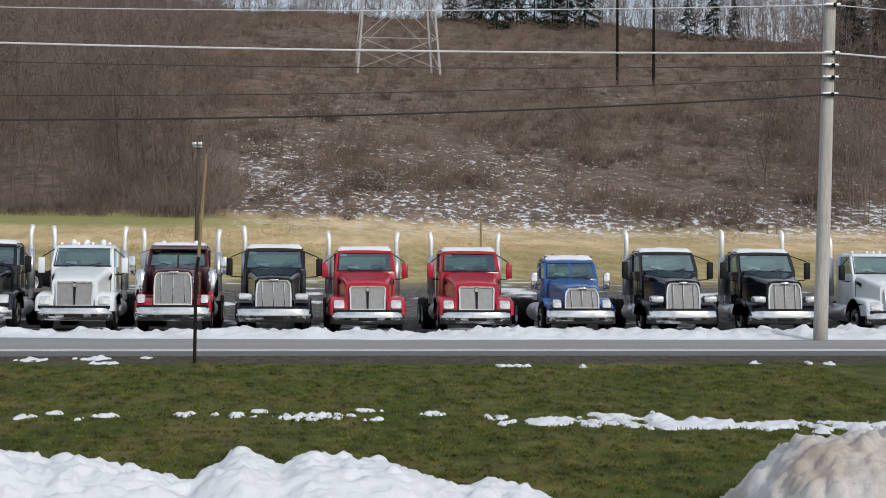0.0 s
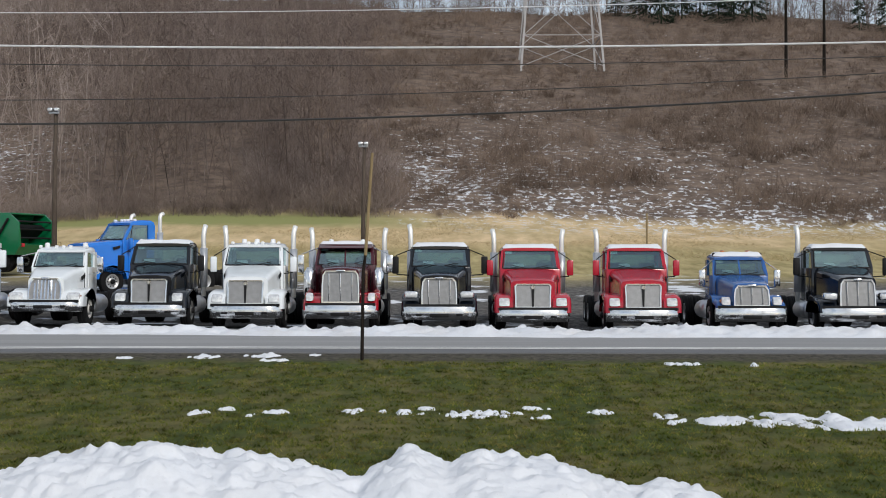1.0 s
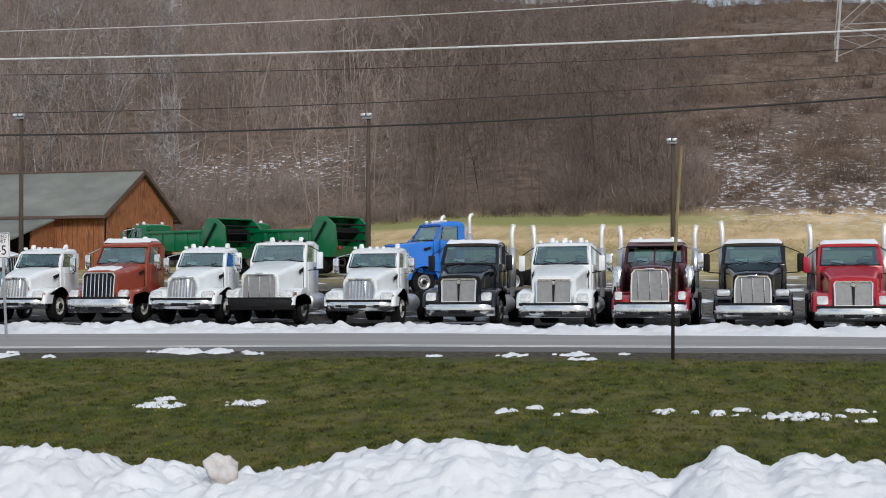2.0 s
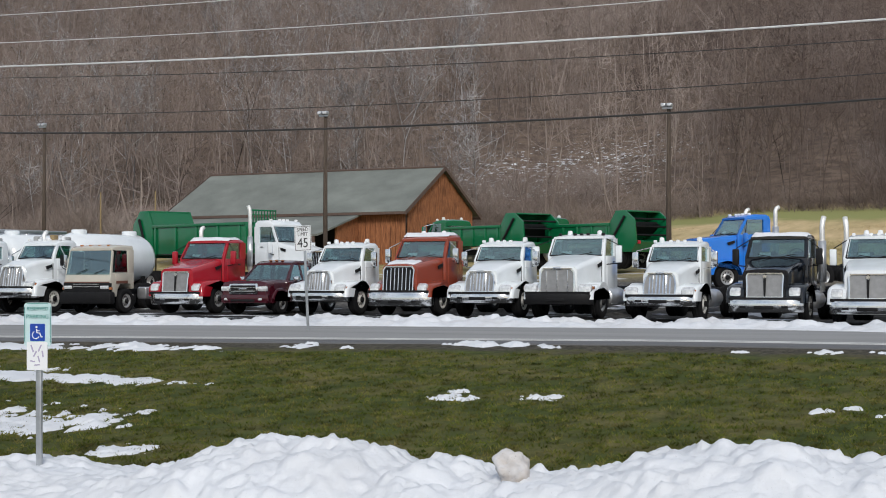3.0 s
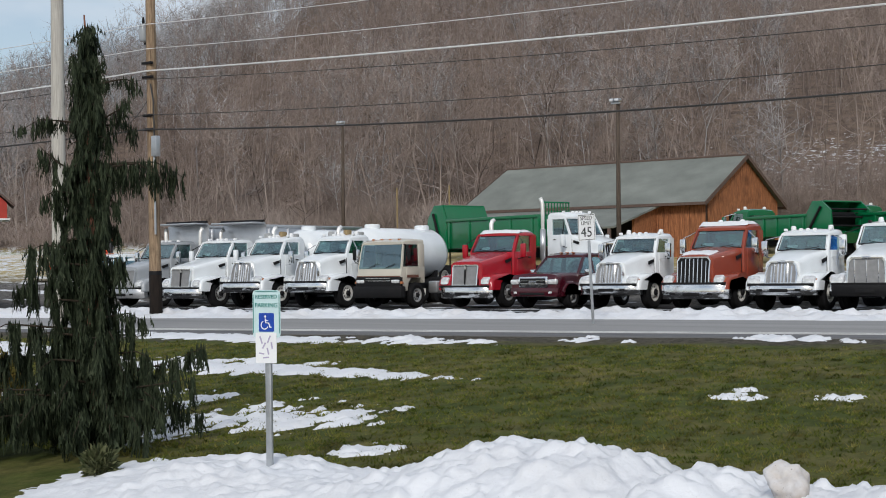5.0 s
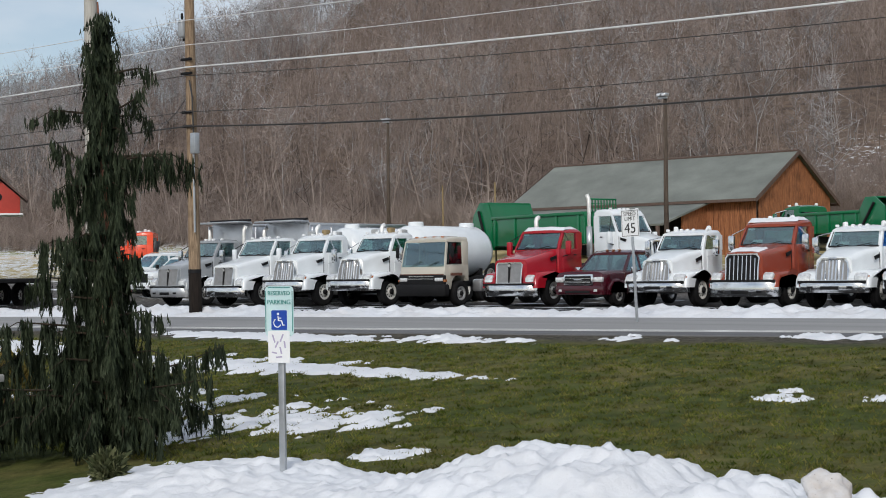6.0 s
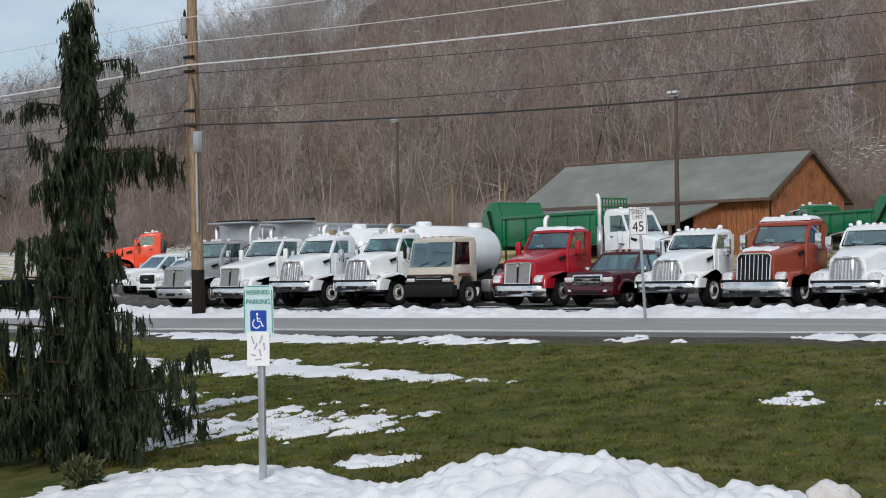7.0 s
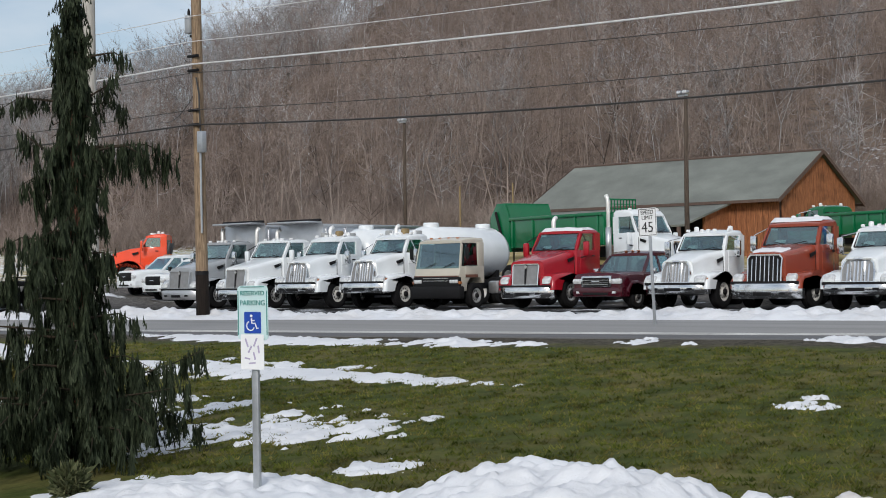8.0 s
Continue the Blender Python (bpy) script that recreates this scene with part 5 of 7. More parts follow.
    for sx in (-1, 1):
        part("wiper", tube([(sx * 0.12, yc - 0.01, belt + 0.02), (sx * 0.55, yc + 0.03, belt + 0.10)], 0.012, 5), M["dark"], ws)
        door = part("door", box(sx * (cw - 0.01), sx * (cw + 0.02), yc + 0.22, yr - 0.32, 0.86, belt - 0.02, 0.012), body, ob)
        part("door_handle", box(sx * (cw + 0.02), sx * (cw + 0.05), yr - 0.55, yr - 0.4, belt - 0.22, belt - 0.18, 0.01), M["dark"], door)
        xg = sx * (cw - 0.055)
        part("side_window", pane([(xg, yc + 0.12, belt), (xg, yr - 0.3, belt), (xg, yr - 0.3, wz[1] - 0.02), (xg, rk + 0.03, wz[1] - 0.02)]), M["glass"], door)
        part("step", box(sx * (cw - 0.2), sx * (cw + 0.12), yc + 0.35, yr - 0.45, 0.42, 0.47, 0.01), M["galv"], ob)
        fy0, fy1 = yc + 0.25, yr + 0.35
        part("fuel_tank", tube([(sx * 0.86, fy0, 0.66), (sx * 0.86, fy0 + 0.04, 0.66), (sx * 0.86, fy1 - 0.04, 0.66), (sx * 0.86, fy1, 0.66)], [0.24, 0.29, 0.29, 0.24], 16), M["silver"], ob, smooth=True)
        # mirrors
        my, mx, (m0, m1) = yc + 0.12, s.get("mx", 1.36), s.get("mz", (1.72, 2.2))
        mir = part("mirror", box(sx * (mx - 0.10), sx * (mx + 0.10), my - 0.04, my + 0.08, m0, m1, 0.035), M[s.get("mirror", "dark")], ob)
        part("mirror_glass", box(sx * (mx - 0.085), sx * (mx + 0.085), my + 0.081, my + 0.086, m0 + 0.03, m1 - 0.03), M["chrome"], mir)
        part("mirror_arm", tube([(sx * (cw - 0.03), my + 0.12, m0 - 0.05), (sx * (mx - 0.05), my + 0.04, m0 - 0.02), (sx * mx, my + 0.03, m0 + 0.04)], 0.018, 6), M[s.get("arm", "dark")], mir)
        part("mirror_arm", tube([(sx * (cw - 0.1), my + 0.35, wz[1]), (sx * (mx - 0.03), my + 0.04, m1 + 0.03), (sx * mx, my + 0.03, m1 - 0.03)], 0.016, 6), M[s.get("arm", "dark")], mir)
    part("rear_window", pane([(-0.72, yr - 0.04, belt), (0.72, yr - 0.04, belt), (0.72, yr - 0.04, wz[1] - 0.1), (-0.72, yr - 0.04, wz[1] - 0.1)]), M["glass"], ob)
    # inside the cab
    part("dashboard", box(-cw + 0.08, cw - 0.08, yc + 0.1, yc + 0.42, belt - 0.12, belt + 0.06, 0.04), M["dark"], ob)
    part("dash_paper", pane([(-0.55, yc + 0.10, belt + 0.068), (-0.18, yc + 0.10, belt + 0.068), (-0.20, yc + 0.22, belt + 0.16), (-0.52, yc + 0.22, belt + 0.16)], 0.004), M["sign_white"], ob, "white paper on the dashboard")
    for xx in (-0.5, 0.5):
        part("seat", seat_shape(xx, yc + 0.72, belt - 0.5), M["seat"], ob)
    part("steering_wheel", tube([(0.5 + 0.21 * math.cos(a), yc + 0.52 + 0.07 * math.sin(a), belt + 0.09 + 0.18 * math.sin(a)) for a in np.linspace(0, math.tau, 15)], 0.016, 5), M["dark"], ob)
    part("headliner", box(-cw + 0.12, cw - 0.12, rk + 0.1, yr - 0.1, wz[1] - 0.05, wz[1] - 0.025), M["cab_trim"], ob)
    part("back_lining", box(-cw + 0.12, cw - 0.12, yr - 0.12, yr - 0.075, belt - 0.02, belt + 0.1), M["cab_trim"], ob)
    # roof gear
    if s.get("visor"):
        part("sun_visor", pane([(-cw + 0.1, rk - 0.22, wz[1] - 0.01), (cw - 0.1, rk - 0.22, wz[1] - 0.01), (cw - 0.1, rk + 0.06, wz[1] + 0.11), (-cw + 0.1, rk + 0.06, wz[1] + 0.11)], 0.02), M[s["visor"]], ob, "sun visor above the windshield")
    for xx in (-0.72, -0.22, 0, 0.22, 0.72):
        part("marker_light", box(xx - 0.045, xx + 0.045, rk + 0.16, rk + 0.3, roof - 0.03, roof + 0.055, 0.025), M[s.get("marker", "amber")], ob)
    if s.get("beacons"):
        for xx in s["beacons"]:
            part("beacon", lathe([(roof, 0.07), (roof + 0.03, 0.085), (roof + 0.13, 0.07), (roof + 0.15, 0.0)], "z", 12), M[s.get("beacon_mat", "sign_white")], ob, "small roof beacon").location = (xx, rk + 0.55, 0)
    if s.get("clutter"):
        for xx, yy, w_, d_, hh, mt in ((-0.55, 0.5, 0.22, 0.3, 0.16, "cab_trim"), (-0.15, 0.7, 0.3, 0.25, 0.10, "sign_white"), (0.25, 0.45, 0.2, 0.3, 0.20, "tan_stick"), (0.58, 0.75, 0.24, 0.3, 0.12, "cab_trim")):
            part("roof_gear", box(xx - w_ / 2, xx + w_ / 2, rk + yy - d_ / 2, rk + yy + d_ / 2, roof - 0.02, roof + hh, 0.05), M[mt], ob, "odd gear strapped on the roof")
    for xx in s.get("stacks", ()):
        ys = yr + 0.14
        top = s.get("stack_top", 3.15)
        if s.get("curl"):
            pts = [(xx, ys, 0.9), (xx, ys, top - 0.3), (xx, ys, top - 0.14), (xx, ys + 0.05, top - 0.05), (xx, ys + 0.16, top)]
        else:
            out_ = 0.05 * (1 if xx > 0 else -1)
            pts = [(xx, ys, 0.9), (xx, ys, top - 0.32), (xx + out_ * 0.3, ys + 0.01, top - 0.16), (xx + out_, ys + 0.07, top)]
        st = part("exhaust_pipe", tube(pts, s.get("stack_r", 0.078), 12), M["stack"], ob, "chrome exhaust stack", True)
        part("heat_shield", tube([(xx, ys, 1.2), (xx, ys, 2.45)], s.get("stack_r", 0.078) + 0.045, 12), M["silver"], st, smooth=True)
    # running gear
    L = s.get("length", 7.4)
    for sx in (-1, 1):
        part("frame_rail", box(sx * 0.38, sx * 0.46, 0.35, L, 0.72, 0.97, 0.01), M["chassis"], ob)
        wheel(ob, sx * 0.955, yw, side=sx, rim=s.get("rim", "rim"))
        for ya in s.get("axles", (L - 2.0, L - 0.72)):
            wheel(ob, sx * 1.05, ya, side=sx, w=0.26, dish=0.16, rim=s.get("rim", "rim"))
            wheel(ob, sx * 0.76, ya, side=sx, w=0.26, dish=0.16, rim=s.get("rim", "rim"))
    part("front_axle", box(-0.95, 0.95, yw - 0.06, yw + 0.06, 0.46, 0.58, 0.02), M["chassis"], ob)
    part("engine_block", box(-0.4, 0.4, 0.45, 1.7, 0.6, 1.05, 0.04), M["chassis"], ob)
    for ya in s.get("axles", (L - 2.0, L - 0.72)):
        part("rear_axle", tube([(-0.95, ya, 0.52), (-0.2, ya, 0.52), (0, ya, 0.52), (0.2, ya, 0.52), (0.95, ya, 0.52)], [0.08, 0.1, 0.22, 0.1, 0.08], 10), M["chassis"], ob)
    for k in range(3):
        yk = yr + 0.6 + k * 1.3
        if yk < L:
            part("crossmember", box(-0.4, 0.4, yk, yk + 0.1, 0.75, 0.95), M["chassis"], ob)
    if s.get("body") == "tank":
        part("tank", lathe([(yr + 0.35, 0.0), (yr + 0.37, 0.5), (yr + 0.5, 0.85), (yr + 0.75, 0.98), (L - 0.1, 0.98), (L + 0.15, 0.88), (L + 0.25, 0.44), (L + 0.26, 0.0)], "x", 28), M["white"], ob, "white cylindrical tank body", True).matrix_local = Matrix.Translation((0, 0, 1.98)) @ Matrix.Rotation(math.pi / 2, 4, "Z")
        for yy in (yr + 1.2, L - 0.4):
            part("manhole", lathe([(2.9, 0.3), (3.06, 0.3), (3.1, 0.26), (3.1, 0.0)], "z", 16), M["white"], ob).location.y = yy
            part("saddle", box(-0.7, 0.7, yy - 0.1, yy + 0.1, 0.95, 1.3), M["chassis"], ob)
    elif s.get("body") == "dump":
        x1, y0, y1, z0, z1 = 1.2, yr + 0.45, L + 0.6, 1.15, s.get("dump_top", 2.85)
        for sx in (-1, 1):
            side = part("dump_side", box(sx * (x1 - 0.05), sx * x1, y0, y1, z0, z1, 0.01), M["silver"], ob)
            part("top_rail", box(sx * (x1 - 0.08), sx * (x1 + 0.05), y0, y1, z1 - 0.1, z1 + 0.02, 0.02), M["silver"], side)
            for k in range(6):
                yy = y0 + 0.2 + (y1 - y0 - 0.4) * k / 5
                part("side_rib", box(sx * x1, sx * (x1 + 0.06), yy - 0.05, yy + 0.05, z0, z1 - 0.1, 0.01), M["silver"], side)
        part("dump_floor", box(-x1 + 0.05, x1 - 0.05, y0, y1, z0, z0 + 0.06), M["silver"], ob)
        head = part("dump_headboard", box(-x1 + 0.051, x1 - 0.051, y0, y0 + 0.05, z0, z1 + 0.1, 0.01), M["silver"], ob)
        part("cab_shield", box(-x1 + 0.05, x1 - 0.05, y0 - 0.75, y0 + 0.02, z1 + 0.05, z1 + 0.12, 0.02), M["silver"], head)
        part("tarp_roll", tube([(-x1, y0 - 0.1, z1 + 0.17), (x1, y0 - 0.1, z1 + 0.17)], 0.05, 10), M["dark"], head, "rolled dark tarp")
    elif s.get("body") == "refuse":
        y0, ym, y1, c = yr + 0.3, L - 0.95, L + 0.45, M["green"]
        u = s.get("tall", 1.0)
        bt, pb, hb = s.get("body_top", 2.75 * u), s.get("pack_low", 1.1), s.get("hop_low", 0.75)
        part("packer_body", prism([(y0, pb), (y0, bt - 0.25), (y0 + 0.2, bt), (ym, bt), (ym, pb)], -1.2, 1.2, 0.06), c, ob, "green steel packer body")
        if s.get("screen"):
            scr = part("cab_screen", box(-0.8, 0.7, y0 + 0.10, y0 + 0.16, bt + 0.47, bt + 0.54, 0.01), c, ob, "green mesh screen over the cab")
            for xx in np.linspace(-0.78, 0.68, 10):
                part("screen_bar", box(xx - 0.016, xx + 0.016, y0 + 0.11, y0 + 0.15, bt - 0.1, bt + 0.48), c, scr)
            for zz in (0.12, 0.3):
                part("screen_bar", box(-0.78, 0.68, y0 + 0.12, y0 + 0.14, bt + zz, bt + zz + 0.03), c, scr)
        for sx in (-1, 1):
            for k in range(5):
                yy = y0 + 0.3 + (ym - y0 - 0.5) * k / 4
                part("body_rib", box(sx * 1.2, sx * 1.26, yy - 0.06, yy + 0.06, pb, bt - 0.15, 0.01), c, ob)
            part("body_rail", box(sx * 1.19, sx * 1.27, y0, ym, bt - 0.14, bt - 0.01, 0.01), c, ob)
            part("hopper_side", prism([(ym, hb), (ym, 2.75 * u), (ym + 0.35, 3.45 * u), (y1 - 0.5, 3.45 * u), (y1, 2.9 * u), (y1 + 0.1, hb + 0.45), (y1 - 0.2, hb)], sx * 1.14, sx * 1.24, 0.015), c, ob, "tall green hopper side")
            part("tail_lamp", box(sx * 0.95, sx * 1.1, y1 + 0.05, y1 + 0.13, hb + 0.35, hb + 0.5, 0.01), M["red"], ob)
            part("lift_cylinder", tube([(sx * 1.3, ym + 0.1, 1.2), (sx * 1.3, y1 - 0.5, 3.1 * u)], 0.06, 8), M["chassis"], ob)
        part("hopper_top", box(-1.14, 1.14, ym + 0.3, y1 - 0.45, 3.36 * u, 3.46 * u, 0.02), c, ob)
        part("hopper_front", prism([(ym, hb), (ym + 0.06, hb), (ym + 0.06, 2.75 * u), (ym + 0.4, 3.4 * u), (ym + 0.33, 3.45 * u), (ym, 2.78 * u)], -1.14, 1.14), c, ob)
        part("hopper_floor", prism([(ym, hb), (y1 - 0.2, hb), (y1 + 0.1, hb + 0.45), (y1 + 0.02, hb + 0.5), (y1 - 0.3, hb + 0.1), (ym, hb + 0.1)], -1.14, 1.14), c, ob)
        part("packer_blade", prism([(ym + 0.3, hb + 0.85), (ym + 0.5, hb + 0.75), (y1 - 0.4, 2.6 * u), (y1 - 0.6, 2.8 * u)], -1.1, 1.1, 0.02), M["chassis"], ob, "dark packer blade")
        for zz in (2.0 * u, 2.5 * u, 2.95 * u):
            part("hopper_bar", tube([(-1.14, y1 - 0.15, zz), (1.14, y1 - 0.15, zz)], 0.04, 8), M["chassis"], ob)
    return ob


KW = dict(style="kw", gw=0.98, gz=(0.80, 1.44), gy=0.14, gtop=1.04, glean=0.08, hf=(0.66, 1.56), hc=(0.84, 1.90), cw=0.935, belt=1.93, wz=(1.93, 2.50), roof=2.62,
          yc=1.78, yr=3.2, rake=0.40, bw=2.18, sweep=0.26, fo=1.15, mx=1.24, bz=(0.34, 0.72), ft=1.20, fx=0.6, lz=0.94, lx=(0.68, 1.02), stacks=(-1.08, 1.08), stack_top=3.18, marker="sign_white", vents=True, mirror="dark")
PETE = dict(style="pete", gw=0.98, gz=(0.84, 1.58), gy=0.12, gtop=0.95, glean=0.05, hf=(0.56, 1.67), hc=(0.86, 1.97), cw=0.95, belt=1.97, wz=(1.97, 2.52), roof=2.64,
            yc=1.85, yr=3.2, rake=0.36, bw=2.20, sweep=0.22, fo=1.13, bz=(0.36, 0.78), ft=1.10, fx=0.6, pod=True, lz=1.12, lx=(0.62, 1.04), stacks=(-1.02, 1.02), stack_top=3.3, mx=1.38, mz=(1.74, 2.28), marker="dark")
MID = dict(style="mid", gw=0.92, gz=(0.84, 1.42), gy=0.16, gtop=0.9, glean=0.12, hf=(0.54, 1.48), hc=(0.80, 1.78), bulge=0.05, cw=0.86, belt=1.80, wz=(1.80, 2.26), roof=2.42,
           yc=1.72, yr=3.0, rake=0.32, bw=2.18, sweep=0.26, fo=1.15, bz=(0.46, 0.76), ft=1.14, fx=0.5, lz=0.92, lx=(0.66, 1.06), stacks=(), mx=1.24, mz=(1.62, 2.1), mirror="chrome", arm="chrome", marker="sign_white", vents=True, beacons=(-0.6, 0.6))
ROW_Y = 42.85


def row(x, base, label, dy=0.0, **more):
    return conventional(x, ROW_Y + dy, {**base, **more}, label)


row(18.85, KW, "white day-cab truck with a wide mesh grille", paint="white")
row(15.1, PETE, "black day-cab truck with a tall bright grille and twin stacks", paint="black", curl=True)
row(11.9, PETE, "black day-cab truck with a tall bright grille and one stack", paint="black", stacks=(-1.02,))
row(8.76, {**PETE, "gz": (0.86, 1.40), "gw": 0.98}, "small blue day-cab truck with square lamps and snowy roof", paint="blue", hf=(0.55, 1.47), hc=(0.76, 1.72), cw=0.86, belt=1.74, wz=(1.74, 2.22),
    roof=2.38, bw=2.12, pod=False, lz=0.98, lx=(0.62, 0.9), split=True, stacks=(), mx=1.16, mz=(1.4, 1.9), mirror="chrome", arm="chrome", beacons=(-0.4, 0.4), beacon_mat="amber", fo=1.05, ft=1.06)
row(5.55, KW, "red day-cab truck with a mesh grille and red mirrors", paint="red", mirror="red", plate=True)
row(2.27, KW, "red day-cab truck with a mesh grille and twin stacks", paint="red", mirror="red")
row(-0.52, PETE, "black day-cab truck with a tall bright grille", paint="black", stacks=(-0.95,))
row(-3.46, {**PETE, "gz": (0.88, 1.76), "gw": 1.04}, "dark maroon long-nose truck with a tall chrome grille", paint="maroon", hf=(0.56, 1.84), hc=(0.80, 2.0), cw=0.93, belt=1.98, split=True,
    cleaners=True, lz=1.02, pod=False, lx=(0.80, 1.04), visor="maroon", beacons=(-0.5, 0.5), mirror="chrome", arm="chrome", stacks=(-1.15, 1.15), stack_top=3.15, marker="amber", fender="deep_red")
row(-6.3, KW, "white day-cab truck with a mesh grille and twin stacks", paint="white", mirror="white", beacons=(-0.4, 0.0, 0.5))
row(-9.18, KW, "black day-cab truck with a wide mesh grille", paint="black", stacks=(1.08,), gmat="chrome")
row(-12.3, MID, "white medium-duty truck with a bright ribbed grille", paint="white", rim="white_rim")
row(-15.5, {**PETE, "gz": (0.84, 1.54), "gw": 1.06}, "white day-cab truck with a wide grille and black bumper", paint="white", bumper="dark", bumper_label="deep black plastic bumper", bz=(0.46, 0.80), fog=False, pod=False, lz=0.98, lx=(0.66, 1.1),
    hf=(0.62, 1.62), stacks=(), mirror="white", vents=True, beacons=(-0.5, 0.5), fender="white")
row(-18.1, MID, "white medium-duty truck with chrome bumper and roof beacons", paint="white", rim="white_rim")
row(-20.93, {**KW, "style": "intl", "gw": 1.02, "gz": (0.84, 1.58)}, "burnt-orange truck with black slotted grille and chrome bumper", paint="orange", hf=(0.62, 1.64), hc=(0.84, 1.90), belt=1.9,
    wz=(1.9, 2.46), roof=2.66, bz=(0.32, 0.78), bw=2.28, stacks=(), mirror="chrome", arm="chrome", beacons=(-0.3, 0.45), ft=1.12, fender="orange", cleaners=False, rim="white_rim")
row(-23.92, MID, "white medium-duty truck parked beside a maroon pickup", paint="white", rim="white_rim")
row(-29.55, KW, "red day-cab truck with white roof edge and curved stack", paint="deep_red", mirror="deep_red", stacks=(-1.08,), curl=True, stack_top=3.1)
MIDL = {**MID, "yc": 1.46, "yr": 2.78, "clutter": True, "roof": 2.66, "belt": 1.98, "wz": (1.98, 2.46), "hc": (0.84, 1.96), "hf": (0.58, 1.72), "gz": (0.96, 1.64), "gw": 1.0, "bz": (0.56, 0.92), "lz": 1.06, "ft": 1.24}
row(-35.95, MIDL, "white tank truck with ribbed grille and cluttered roof", -1.0, paint="white", body="tank", stacks=(-0.8,), curl=True, stack_top=3.0, rim="white_rim", beacons=(-0.5, 0.1, 0.6), length=7.5)
row(-38.95, MIDL, "white tank truck with ribbed grille and curved stack", -1.3, paint="white", body="tank", stacks=(-0.9,), curl=True, stack_top=3.05, rim="white_rim", length=8.2)
row(-41.97, KW, "white dump truck with mesh grille and curved stack", -1.5, paint="white", body="dump", stacks=(-1.02,), curl=True, stack_top=3.05, mirror="white", dump_top=3.2, length=9.0)
row(-45.2, {**KW, "gw": 1.1}, "grey dump truck with a plain grey grille", -1.5, paint="grey_paint", body="dump", stacks=(-1.02, 1.02), mirror="chrome", dump_top=3.25, length=9.0, bumper="silver", gmat="grey_paint")

# ---- further back in the lot
BACK = "trucks at the back of the lot"
conventional(-14.85, 55.3, {**KW, "paint": "bright_blue", "mirror": "bright_blue", "curl": True, "roof": 2.92, "wz": (2.15, 2.74), "belt": 2.15, "hc": (0.84, 2.12), "hf": (0.68, 1.95), "gz": (0.9, 1.84), "gmat": "silver", "stack_top": 3.2}, "bright blue long-nose truck with two curved stacks", BACK, -46)
conventional(-29.5, 53.4, {**KW, "paint": "white", "style": "intl", "body": "refuse", "tall": 1.08, "body_top": 3.08, "pack_low": 1.75, "hop_low": 1.6, "screen": True, "stacks": (-1.05,), "stack_top": 3.75, "mirror": "white", "roof": 3.12, "wz": (2.2, 2.86), "belt": 2.2, "hc": (0.86, 2.16), "hf": (0.68, 1.85), "gz": (0.9, 1.76), "ft": 1.3, "length": 10.6},
             "white truck carrying a large green refuse body", BACK, 74)
conventional(-26.5, 66.6, {**MID, "paint": "green", "body": "refuse", "tall": 0.75, "length": 8.2, "rim": "white_rim", "mirror": "green"}, "green refuse truck with a tall open hopper", BACK, -112)
conventional(-31.5, 66.4, {**MID, "paint": "green", "body": "refuse", "tall": 0.75, "length": 8.0, "rim": "white_rim", "mirror": "green"}, "green refuse truck with raised rear hopper", BACK, -112)
conventional(-59.0, 48.6, {**MID, "paint": "hot_orange", "mirror": "hot_orange", "stacks": ()}, "orange-red truck parked before a snowy field", BACK, -48)


